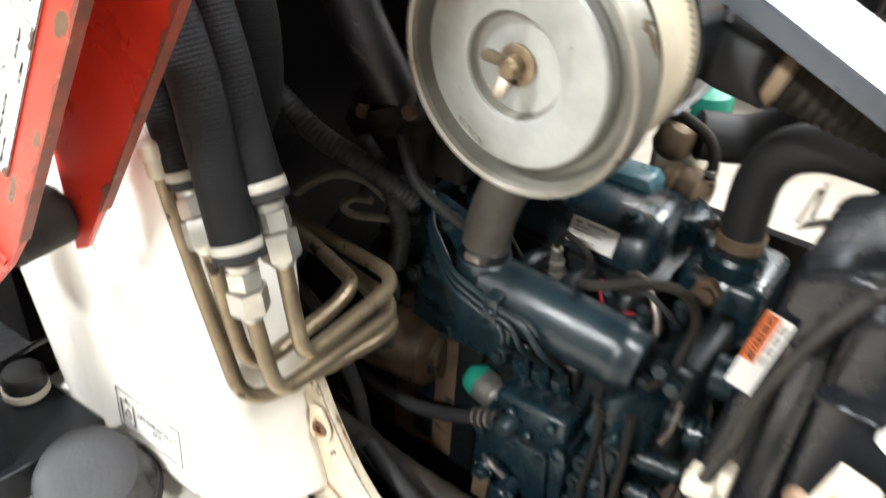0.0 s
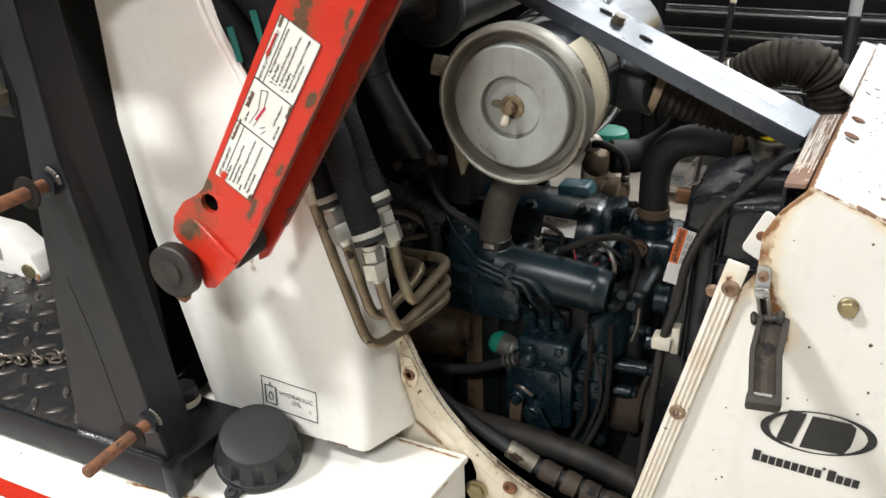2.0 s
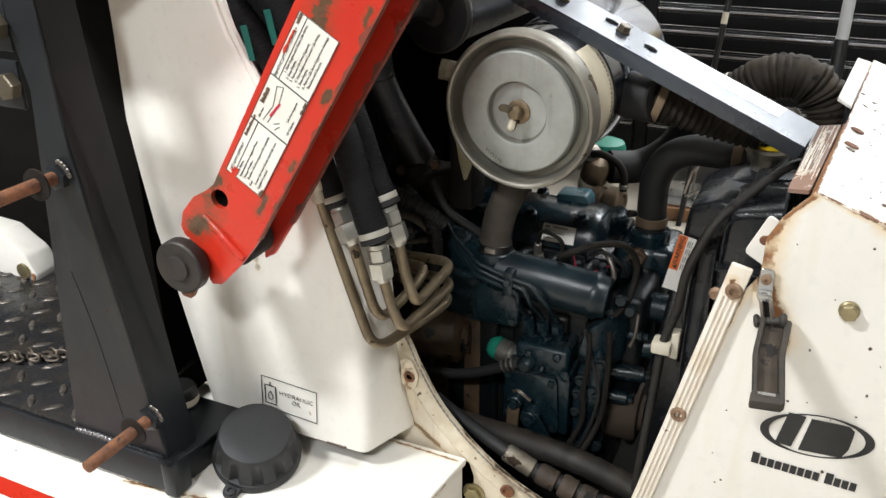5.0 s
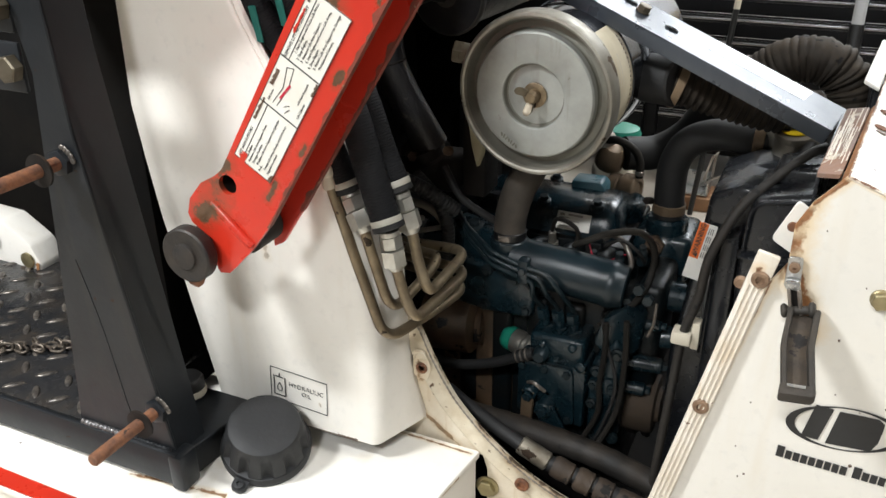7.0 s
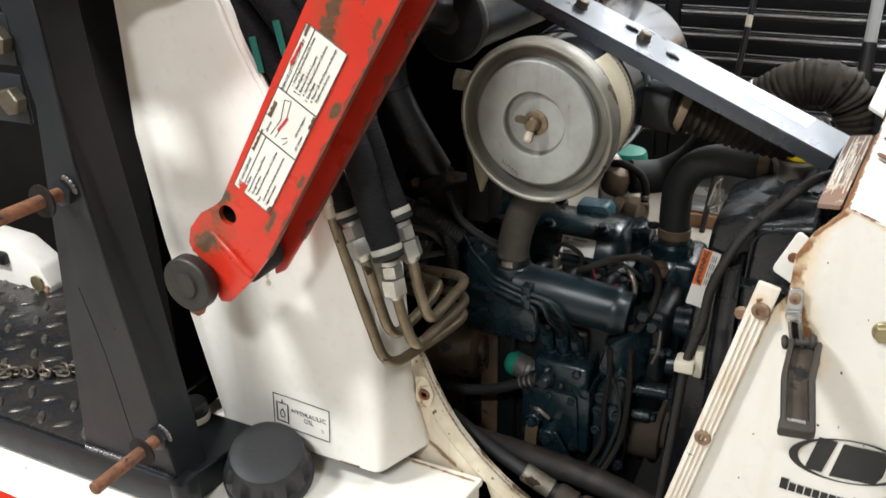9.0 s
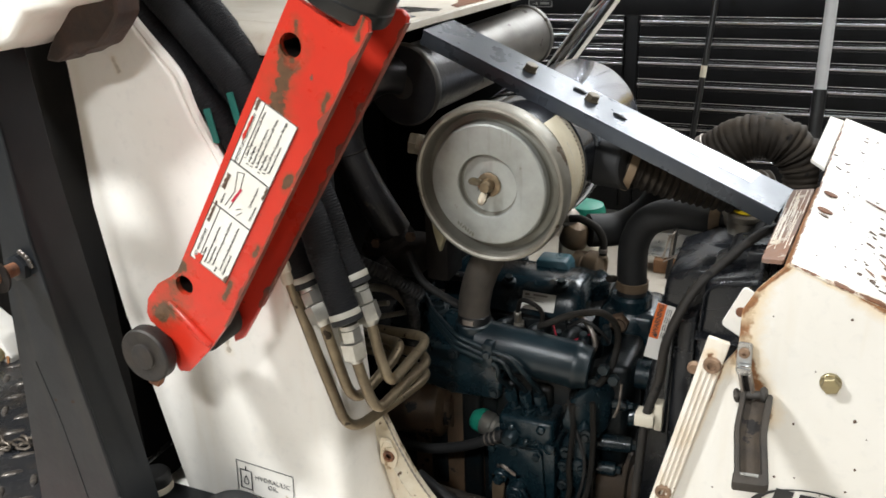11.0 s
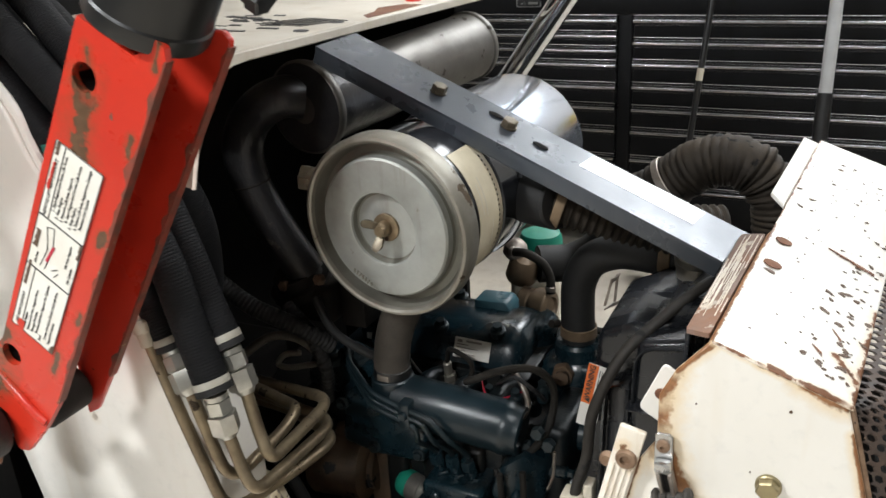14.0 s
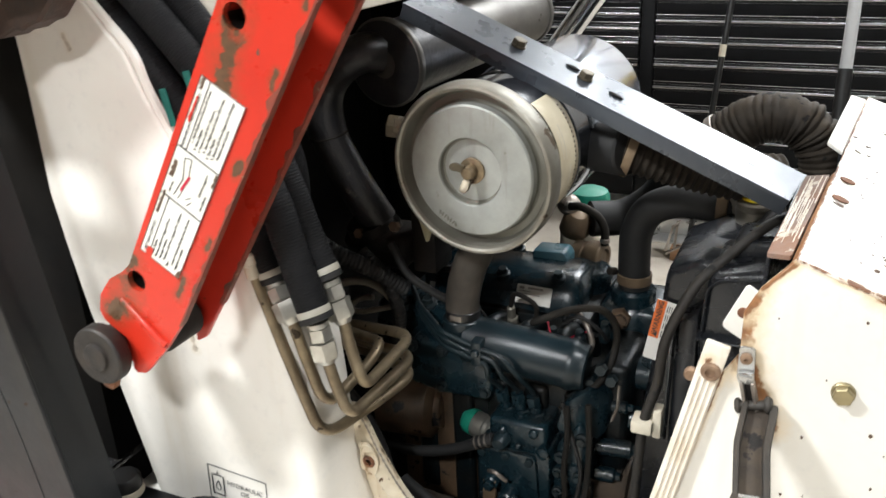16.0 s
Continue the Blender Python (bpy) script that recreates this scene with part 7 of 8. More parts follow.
bm = BM(); prism(bm, [(0.236, 0.868, 0.630), (0.298, 0.868, 0.630), (0.298, 0.868, 0.676), (0.290, 0.868, 0.686), (0.240, 0.868, 0.684)], (0, 0.042, 0), 0.004, 2); part("breather_box", bm, M_TEALB, en)
bm = BM(); lathe(bm, (0.325, 0.895, 0.54), (0.03, 0, 1), [(0.026, 0), (0.028, 0.05), (0.033, 0.085), (0.034, 0.100), (0.036, 0.103), (0.036, 0.112), (0.031, 0.117), (0.018, 0.119), (0.0, 0.119)], 32); part("thermostat_housing", bm, M_TEAL, en)
bm = BM(); lathe(bm, (0.288, 0.945, 0.655), (1, -0.22, 0.02), [(0.020, 0), (0.023, 0.003), (0.023, 0.018), (0.020, 0.020), (0.020, 0.026), (0.0265, 0.028), (0.0270, 0.030), (0.0270, 0.050), (0.0255, 0.052), (0.017, 0.054), (0.014, 0.050), (0.0, 0.050)], 28); part("fan_switch_housing", bm, M_BRONZE, en)
bm = BM(); lathe(bm, (0.272, 0.985, 0.675), (0.3, -0.2, 1), [(0.024, 0), (0.026, 0.004), (0.024, 0.030), (0.016, 0.040), (0.0, 0.044)], 22); part("sensor_dome", bm, M_BRONZE, en)
bm = BM(); lathe(bm, (0.262, 0.985, 0.712), (0.2, -0.1, 1), [(0.016, 0), (0.020, 0.006), (0.018, 0.020), (0.010, 0.028), (0.0, 0.030)], 20); part("pipe_knob", bm, M_LEAD2, en)
bm = BM(); sweep(bm, spline([(0.272, 0.945, 0.735), (0.300, 0.932, 0.742), (0.328, 0.93, 0.730), (0.340, 0.93, 0.708), (0.341, 0.93, 0.682)], 8), 0.0068, 12); part("vent_hose", bm, M_DUSTRUB, en)
for q, d in (((0.276, 0.943, 0.737), (1, -0.4, 0.2)), ((0.341, 0.93, 0.690), (0, 0, 1))):
    bm = BM(); lathe(bm, q, d, [(0.0072, -0.004), (0.0082, -0.003), (0.0082, 0.003), (0.0072, 0.004)], 16, close=False); part("hose_clip", bm, M_LEAD2, en)
bm = BM(); lathe(bm, (0.407, 0.857, 0.548), (0, 0, 1), [(0.045, 0), (0.045, 0.06), (0.038, 0.075), (0.034, 0.08), (0.034, 0.10), (0.03, 0.105)], 28); part("water_outlet", bm, M_TEAL, en)
bm = BM(); box(bm, (0.36, 0.82, 0.56), (0.455, 0.93, 0.63), 0.014, seg=3); part("outlet_flange", bm, M_TEAL, en)
bm = BM(); hexa(bm, (0.396, 0.830, 0.612), (0.1, -1, 0.15), 0.017, 0.022, 0.3); cyl(bm, (0.398, 0.81, 0.615), (0.400, 0.798, 0.617), 0.010); part("temperature_plug", bm, M_BROWN, en)
# manifold
bm = BM(); lathe(bm, (0.201, 0.670, 0.624), (1, 0.045, -0.11), [(0.012, -0.002), (0.028, 0.002), (0.0345, 0.010), (0.0355, 0.158), (0.0365, 0.160), (0.0368, 0.170), (0.0335, 0.176), (0.0320, 0.186), (0.0275, 0.188), (0.023, 0.180), (0.0, 0.180)], 40); part("intake_manifold", bm, M_TEALC, en, "dark teal round intake manifold")
bm = BM(); cyl(bm, (0.203, 0.672, 0.612), (0.203, 0.672, 0.656), 0.029, seg=24, bev=0.002); part("manifold_neck", bm, M_TEALC, en)
bm = BM(); prism(bm, [(0.03, 0.705, 0.585), (0.225, 0.672, 0.585), (0.225, 0.672, 0.622), (0.16, 0.690, 0.645), (0.10, 0.71, 0.648), (0.03, 0.725, 0.632)], (0, 0.05, 0.0), 0.012, 3); part("manifold_log", bm, M_TEAL, en)
for x, z, r in ((0.172, 0.640, 0.008), (0.130, 0.648, 0.009), (0.085, 0.642, 0.008)):
    bm = BM(); lathe(bm, (x, 0.712, z - 0.012), (0, -0.3, 1), [(r * 1.5, 0), (r * 1.5, 0.012), (r, 0.014)], 16); hexa(bm, (x, 0.709, z), (0, -0.3, 1), r, 0.009, 0.3); part("manifold_bolt", bm, M_TEALK, en)
for k in range(3):
    x = 0.225 + 0.055 * k
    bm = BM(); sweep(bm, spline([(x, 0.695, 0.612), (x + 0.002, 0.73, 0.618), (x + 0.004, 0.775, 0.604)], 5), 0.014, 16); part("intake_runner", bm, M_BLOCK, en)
# injectors and lines
for k in range(3):
    x = 0.160 + 0.086 * k
    bm = BM(); lathe(bm, (x, 0.765, 0.580), (0, -0.2, 1), [(0.013, 0), (0.013, 0.022), (0.0105, 0.026)], 18); hexa(bm, (x, 0.759, 0.608), (0, -0.2, 1), 0.0105, 0.012, 0.2); lathe(bm, (x, 0.7565, 0.620), (0, -0.2, 1), [(0.0062, 0), (0.0062, 0.018), (0.0045, 0.020)], 12); part("injector", bm, M_ALU if k == 1 else M_BLOCK, en)
bm = BM(); sweep(bm, spline([(0.246, 0.753, 0.640), (0.254, 0.745, 0.664), (0.272, 0.735, 0.669), (0.291, 0.733, 0.659), (0.293, 0.733, 0.641), (0.282, 0.728, 0.622), (0.256, 0.722, 0.612), (0.232, 0.722, 0.616), (0.208, 0.730, 0.632), (0.185, 0.74, 0.646), (0.163, 0.754, 0.642)], 7), 0.0036, 10); part("leak_off_hose", bm, M_DUSTRUB, en)
bm = BM(); sweep(bm, spline([(0.332, 0.755, 0.640), (0.345, 0.74, 0.655), (0.362, 0.72, 0.662), (0.379, 0.705, 0.652), (0.387, 0.70, 0.632), (0.380, 0.70, 0.610)], 7), 0.0040, 10); part("leak_off_hose", bm, M_LEAD2, en)
for x, y, z, r in ((0.350, 0.735, 0.600, 0.014), (0.378, 0.745, 0.612, 0.011), (0.322, 0.728, 0.622, 0.008), (0.365, 0.715, 0.632, 0.009), (0.395, 0.735, 0.640, 0.008)):
    bm = BM(); lathe(bm, (x, y, z - 0.02), (0.1, -0.3, 1), [(r, 0), (r * 1.05, 0.010), (r * 0.9, 0.024), (r * 0.5, 0.028)], 16); hexa(bm, (x + 0.001, y - 0.006, z + 0.004), (0.1, -0.3, 1), r * 0.75, 0.009, 0.4); part("glow_plug", bm, M_BLOCK if r > 0.01 else M_TEALK, en)
for k in range(3):
    x = 0.264 + 0.0240 * k
    z = 0.536 + 0.003 * k
    bm = BM(); lathe(bm, (x + 0.008, 0.676, 0.486), (-0.16, -0.10, 1), [(0.0135, 0), (0.0135, 0.014), (0.0115, 0.016)], 18); hexa(bm, (x + 0.005, 0.6745, 0.504), (-0.16, -0.10, 1), 0.0132, 0.014, 0.2); lathe(bm, (x + 0.003, 0.673, 0.518), (-0.16, -0.1, 1), [(0.0085, 0), (0.0085, 0.012)], 14); hexa(bm, (x, 0.6715, 0.530), (-0.16, -0.10, 1), 0.0105, 0.015, 0.4); part("delivery_nut", bm, M_TEAL, en)
    path = bent([(x - 0.001, 0.671, z + 0.008), (x - 0.004, 0.664, z + 0.020), (x - 0.008 - 0.002 * k, 0.632, 0.585 + 0.007 * k), (0.258 + 0.010 * k, 0.629, 0.609 + 0.009 * k), (0.236, 0.632, 0.612 + 0.010 * k), (0.185, 0.640, 0.620 + 0.011 * k), (0.13, 0.68, 0.640 + 0.008 * k), (0.09, 0.735, 0.655)], 0.012, 5)
    bm = BM(); sweep(bm, path, 0.0038, 9); part("injection_line", bm, M_TEALK, en)
bm = BM(); box(bm, (0.233, 0.626, 0.604), (0.249, 0.646, 0.643), 0.003); lathe(bm, (0.2410, 0.626, 0.626), (0, -1, 0), [(0.0062, 0), (0.0062, 0.003), (0.005, 0.005)], 12); part("line_clamp", bm, M_TEALC, en)
# pump, cover plate and gear case
bm = BM(); box(bm, (0.252, 0.640, 0.462), (0.340, 0.72, 0.515), 0.007, seg=3); pu = part("injection_pump", bm, M_TEAL, en)
for x, z, r in ((0.276, 0.502, 0.006), (0.323, 0.506, 0.007), (0.337, 0.476, 0.009), (0.300, 0.480, 0.005)):
    bm = BM(); lathe(bm, (x, 0.6355, z), (0, -1, 0.1), [(r, 0), (r * 0.95, 0.004), (r * 0.5, 0.006)], 14); part("pump_boss", bm, M_TEAL, pu)
bm = BM(); prism(bm, [(0.234, 0.640, 0.367), (0.345, 0.640, 0.357), (0.345, 0.640, 0.474), (0.236, 0.640, 0.474)], (0, 0.08, 0), 0.006, 2); part("governor_case", bm, M_TEAL, en)
bm = BM(); prism(bm, rounded([(0.238, 0.640, 0.374), (0.333, 0.640, 0.364), (0.326, 0.640, 0.468), (0.239, 0.640, 0.468)], 0.010), (0, -0.009, 0), 0.0025, 2); gp = part("governor_cover", bm, M_TEAL, en)
for x, z in ((0.245, 0.459), (0.318, 0.459), (0.323, 0.375), (0.246, 0.384), (0.282, 0.461)):
    bm = BM(); hexa(bm, (x, 0.6315, z), (0, -1, 0), 0.0065, 0.006, 0.2); part("cover_bolt", bm, M_TEALK, gp)
bm = BM(); cyl(bm, (0.262, 0.632, 0.417), (0.262, 0.612, 0.417), 0.012, bev=0.002); hexa(bm, (0.262, 0.613, 0.417), (0, -1, 0), 0.008, 0.008); part("lever_shaft", bm, M_TEAL, gp)
bm = BM(); prism(bm, xz([(0.252, 0.424), (0.272, 0.424), (0.270, 0.372), (0.250, 0.367)], 0.612), (0, 0.006, 0), 0.001, 1); part("stop_lever", bm, M_BRONZE, gp)
bm = BM(); cyl(bm, (0.290, 0.632, 0.4), (0.290, 0.602, 0.4), 0.014, bev=0.002); hexa(bm, (0.290, 0.603, 0.4), (0, -1, 0), 0.009, 0.008); part("lever_shaft", bm, M_TEAL, gp)
bm = BM(); prism(bm, xz([(0.276, 0.41), (0.304, 0.412), (0.335, 0.357), (0.325, 0.347), (0.282, 0.38)], 0.606), (0, 0.007, 0), 0.002, 1); part("throttle_lever", bm, M_TEAL, gp)
bm = BM(); sweep(bm, spline([(0.262, 0.612, 0.442), (0.275, 0.60, 0.452), (0.292, 0.605, 0.437)], 6), 0.003, 8); part("spring", bm, M_LEAD2, gp)
bm = BM(); prism(bm, [(0.348, 0.648, 0.33), (0.398, 0.648, 0.34), (0.400, 0.648, 0.50), (0.385, 0.648, 0.53), (0.350, 0.648, 0.48)], (0, 0.25, 0), 0.010, 3); gc = part("gear_case", bm, M_TEAL, en)
for x, z in ((0.356, 0.345), (0.358, 0.41), (0.36, 0.468), (0.392, 0.35), (0.394, 0.43), (0.39, 0.505)):
    bm = BM(); lathe(bm, (x, 0.650, z), (0, -1, 0), [(0.010, 0), (0.010, 0.006), (0.008, 0.007)], 14); hexa(bm, (x, 0.644, z), (0, -1, 0), 0.0065, 0.006, 0.3); part("case_bolt", bm, M_TEALK, gc)
bm = BM(); lathe(bm, (0.398, 0.78, 0.38), (1, 0, 0), [(0.085, 0), (0.09, 0.004), (0.09, 0.016), (0.08, 0.022), (0.09, 0.03), (0.09, 0.038), (0.03, 0.04)], 48); part("crank_pulley", bm, M_GRIME, en)
bm = BM(); lathe(bm, (0.372, 0.730, 0.375), (1, 0, 0), [(0.040, 0), (0.048, 0.004), (0.050, 0.010), (0.050, 0.066), (0.046, 0.072), (0.030, 0.074), (0.028, 0.080), (0.0, 0.080)], 40); part("timing_cover", bm, M_DRUM, en, "earth-dusted round timing cover")
bm = BM(); prism(bm, [(0.350, 0.640, 0.405), (0.398, 0.642, 0.410), (0.402, 0.642, 0.440), (0.384, 0.642, 0.462), (0.350, 0.640, 0.455)], (0, 0.10, 0), 0.006, 2); fc = part("front_case", bm, M_TEAL, en)
for x, z in ((0.358, 0.448), (0.357, 0.413), (0.393, 0.418), (0.388, 0.446)):
    bm = BM(); lathe(bm, (x, 0.641, z), (0, -1, 0), [(0.0085, 0), (0.008, 0.005), (0.006, 0.006)], 14); hexa(bm, (x, 0.637, z), (0, -1, 0), 0.0055, 0.006, 0.4); part("case_bolt", bm, M_TEALK, fc)
for (p0, p1, r) in (((0.395, 0.69, 0.47), (0.45, 0.70, 0.468), 0.013), ((0.40, 0.70, 0.535), (0.442, 0.70, 0.538), 0.009), ((0.40, 0.72, 0.50), (0.455, 0.73, 0.505), 0.018), ((0.398, 0.68, 0.43), (0.43, 0.685, 0.428), 0.011), ((0.405, 0.76, 0.56), (0.462, 0.77, 0.555), 0.024)):
    bm = BM(); cyl(bm, p0, p1, r, seg=22, bev=0.003); hexa(bm, p1, V(p1) - V(p0), r * 0.62, 0.007, 0.3); part("housing_boss", bm, M_TEAL, en)
bm = BM(); box(bm, (0.398, 0.70, 0.42), (0.44, 0.82, 0.60), 0.012, seg=3); part("water_pump", bm, M_BLOCK, en)
bm = BM(); prism(bm, [(0.350, 0.645, 0.515), (0.362, 0.645, 0.56), (0.395, 0.66, 0.58), (0.42, 0.68, 0.56), (0.415, 0.68, 0.50), (0.39, 0.66, 0.47)], (0, 0.06, 0), 0.008, 2); part("side_case", bm, M_TEAL, en)
bm = BM(); sweep(bm, bent([(0.438, 0.655, 0.60), (0.437, 0.652, 0.565), (0.430, 0.65, 0.545)], 0.01), 0.0022, 8); part("steel_link", bm, M_LEAD2, en)
bm = BM(); sweep(bm, spline([(0.372, 0.632, 0.565), (0.374, 0.63, 0.52), (0.370, 0.628, 0.46), (0.372, 0.625, 0.41), (0.352, 0.62, 0.355)], 6), 0.0042, 10); part("drain_hose", bm, M_DUSTRUB, en)
for x0, z0 in ((0.405, 0.60), (0.37, 0.60), (0.42, 0.585), (0.39, 0.575)):
    bm = BM(); hexa(bm, (x0, 0.690, z0), (0, -1, 0.2), 0.009, 0.012, 0.3); part("head_bolt", bm, M_TEALK, en)
# oil pressure sender with green cap, fuel hose
bm = BM(); lathe(bm, (0.211, 0.684, 0.466), (1, -0.22, -0.10), [(0.0190, 0), (0.0200, 0.002), (0.0200, 0.020), (0.0180, 0.022), (0.0180, 0.028), (0.0150, 0.031), (0.0150, 0.040)], 30); part("sender_body", bm, M_NUT, en, "bright cast sender body")
bm = BM(); lathe(bm, (0.212, 0.684, 0.466), (-1, 0.22, 0.10), [(0.0204, 0), (0.0202, 0.008), (0.0185, 0.015), (0.0145, 0.020), (0.005, 0.023)], 28); part("sender_cap", bm, M_GREEN, en, "green plastic sender cap")
fh = thing("fuel_hose", (0.2, 0.62, 0.4), "black rubber fuel hose with crimp fitting", "fuel hose")
bm = BM(); sweep(bm, spline([(0.05, 0.66, 0.41), (0.123, 0.640, 0.422), (0.190, 0.632, 0.446), (0.246, 0.630, 0.476)], 7), 0.0085, 12); part("hose", bm, M_RUBBER, fh)
bm = BM(); cyl(bm, (0.232, 0.630, 0.470), (0.262, 0.632, 0.484), 0.0098, seg=16, bev=0.001); cr_ = part("crimp", bm, M_RUBBER, fh)
for k in range(3):
    q = V((0.236 + 0.008 * k, 0.630, 0.472 + 0.0037 * k))
    bm = BM(); cyl(bm, q, q + V((0.0022, 0.0001, 0.001)), 0.0105, seg=16); part("crimp_ring", bm, M_LEAD2, cr_)
bm = BM(); hexa(bm, (0.275, 0.632, 0.486), (0, -1, 0.05), 0.012, 0.010, 0.2); lathe(bm, (0.275, 0.640, 0.486), (0, -1, 0.05), [(0.011, 0), (0.013, 0.004), (0.011, 0.020), (0.008, 0.024)], 18); part("banjo", bm, M_TEALK, fh)
# wiring
wl = thing("wiring_loom", (0.38, 0.63, 0.6), "dusty black wiring loom looped over the engine", "wiring loom")
bm = BM(); sweep(bm, spline([(0.300, 0.70, 0.648), (0.326, 0.675, 0.672), (0.352, 0.672, 0.688), (0.374, 0.690, 0.688), (0.397, 0.700, 0.686), (0.412, 0.715, 0.664), (0.417, 0.718, 0.635), (0.412, 0.705, 0.596), (0.400, 0.682, 0.578), (0.371, 0.665, 0.552), (0.356, 0.655, 0.542)], 7), 0.0052, 10); part("loom", bm, M_DUSTRUB, wl)
for pts, r, mt in (([(0.363, 0.640, 0.566), (0.375, 0.64, 0.52), (0.395, 0.625, 0.46), (0.375, 0.62, 0.37), (0.345, 0.625, 0.325)], 0.003, M_RUBBER), ([(0.40, 0.64, 0.57), (0.405, 0.63, 0.50), (0.40, 0.62, 0.42), (0.37, 0.60, 0.34)], 0.0045, M_DUSTRUB), ([(0.345, 0.70, 0.655), (0.37, 0.695, 0.672), (0.395, 0.70, 0.655), (0.402, 0.72, 0.63)], 0.003, M_RUBBER), ([(0.318, 0.71, 0.655), (0.324, 0.70, 0.645), (0.330, 0.70, 0.632), (0.345, 0.71, 0.625), (0.375, 0.715, 0.640)], 0.0013, M_REDINK)):
    bm = BM(); sweep(bm, spline(pts, 7), r, 8); part("wire", bm, mt, wl)
# lower hose and crimped line
lh = thing("lower_hose", (0.3, 0.58, 0.3), "thick dusty black hose along the bay's floor", "hose")
bm = BM(); sweep(bm, spline([(0.05, 0.60, 0.395), (0.12, 0.585, 0.385), (0.182, 0.58, 0.380), (0.287, 0.58, 0.375), (0.381, 0.58, 0.364), (0.451, 0.58, 0.346), (0.54, 0.58, 0.318)], 7), 0.0195, 24, (0.0004, 0.03)); part("hose", bm, M_HOSEBR, lh)
bm = BM(); lathe(bm, (0.492, 0.58, 0.3335), (0.045, 0, -0.014), [(0.0200, -0.006), (0.0215, -0.005), (0.0215, 0.005), (0.0200, 0.006)], 28, close=False); part("clamp", bm, M_LEAD2, lh)
lf = thing("hydraulic_line", (0.3, 0.55, 0.3), "hydraulic line with crimped metal end and brown wrapping", "hydraulic line")
bm = BM(); lathe(bm, (0.280, 0.530, 0.388), (0.047, 0, -0.0205), [(0.0105, 0), (0.0140, 0.002), (0.0148, 0.010), (0.0142, 0.018), (0.0150, 0.028), (0.0146, 0.040), (0.0150, 0.048), (0.0110, 0.051)], 22); part("crimp", bm, M_CRIMP, lf, "rust-spotted crimped metal end")
bm = BM(); sweep(bm, spline([(0.15, 0.555, 0.435), (0.21, 0.54, 0.413), (0.282, 0.530, 0.387)], 6), 0.011, 14); part("hose", bm, M_RUBBER, lf)
for x0, z0, x1, z1, r in ((0.333, 0.3660, 0.364, 0.3560, 0.0165), (0.369, 0.3550, 0.394, 0.3475, 0.0180), (0.3985, 0.3465, 0.425, 0.3405, 0.0172), (0.430, 0.3400, 0.480, 0.3290, 0.0155)):
    d = V((x1 - x0, 0.0, z1 - z0))
    m_ = d.length
    bm = BM(); lathe(bm, (x0, 0.530, z0), d, [(r * 0.85, 0), (r, m_ * 0.12), (r * 1.05, m_ * 0.4), (r * 0.98, m_ * 0.75), (r * 1.03, m_ * 0.92), (r * 0.86, m_)], 20); part("wrap_ring", bm, M_WRAP, lf)
bm = BM(); cyl(bm, (0.325, 0.530, 0.368), (0.49, 0.530, 0.327), 0.0125, seg=16); part("wrapped_core", bm, M_RUBBER, lf)

# ---- bay behind: bulkhead, pan, far frame, deep shade put into their colour ----
bay = thing("engine_bay", (0.1, 0.8, 0.0), "sheet-steel engine bay, coloured near-black in place of deep shade", "engine bay")
bm = BM(); box(bm, (-0.22, 0.49, 0.0), (-0.20, 1.22, 1.09), 0.002); part("front_bulkhead", bm, M_SHADEBLACK, bay)
bm = BM(); box(bm, (-0.2, 1.17, 0.0), (0.09, 1.185, 1.085), 0.002); part("far_side", bm, M_SHADEBLACK, bay)
bm = BM(); box(bm, (-0.2, 0.495, 0.20), (0.62, 1.17, 0.215), 0.002); part("pan", bm, M_SHADEBLACK, bay)
bm = BM(); box(bm, (0.09, 1.165, 0.0), (0.9, 1.185, 0.50), 0.002); part("far_sill", bm, M_SHADEBLACK, bay)
bm = BM(); box(bm, (-0.19, 0.50, 0.215), (-0.06, 0.80, 0.62), 0.02, seg=3); part("pump_mass", bm, M_SHADEBLACK, bay)
bm = BM(); lathe(bm, (-0.06, 0.80, 0.42), (1, 0, 0), [(0.15, 0), (0.16, 0.01), (0.16, 0.07), (0.13, 0.085), (0.0, 0.085)], 40); part("bell_housing", bm, M_SHADEBLACK, bay)
bm = BM(); box(bm, (0.03, 0.70, 0.30), (0.16, 0.74, 0.56), 0.02, seg=3); part("starter_bracket", bm, M_SHADEBLACK, bay)
bm = BM(); lathe(bm, (0.050, 0.690, 0.470), (1, 0.1, 0.02), [(0.02, 0), (0.048, 0.002), (0.052, 0.008), (0.052, 0.085), (0.044, 0.092), (0.034, 0.094), (0.034, 0.104), (0.020, 0.106)], 32); part("starter_motor", bm, M_BROWN, bay, "earth-brown starter motor")
em = thing("exhaust_manifold", (0.06, 0.70, 0.7), "rust-brown exhaust manifold with flange", "exhaust manifold")
bm = BM(); box(bm, (0.03, 0.68, 0.705), (0.11, 0.76, 0.76), 0.014, seg=3); lathe(bm, (0.045, 0.71, 0.745), (-0.2, -0.3, 1), [(0.045, 0), (0.045, 0.012), (0.036, 0.014), (0.034, 0.03)], 24); part("casting", bm, M_GRIME, em)
for dxx in (-0.03, 0.03):
    bm = BM(); hexa(bm, (0.07 + dxx, 0.678, 0.77 + dxx * 0.3), (0, -1, 0.3), 0.008, 0.01); part("flange_nut", bm, M_RUSTB, em)
cr = thing("cream_strap", (0.14, 0.68, 0.75), "cream plastic strap hanging behind the air cleaner", "strap")
bm = BM(); prism(bm, [(0.118, 0.69, 0.872), (0.136, 0.69, 0.868), (0.150, 0.692, 0.80), (0.146, 0.694, 0.775), (0.138, 0.694, 0.752), (0.130, 0.692, 0.785)], (0.004, 0.008, 0), 0.0015, 1); part("strip", bm, M_CREAM, cr)
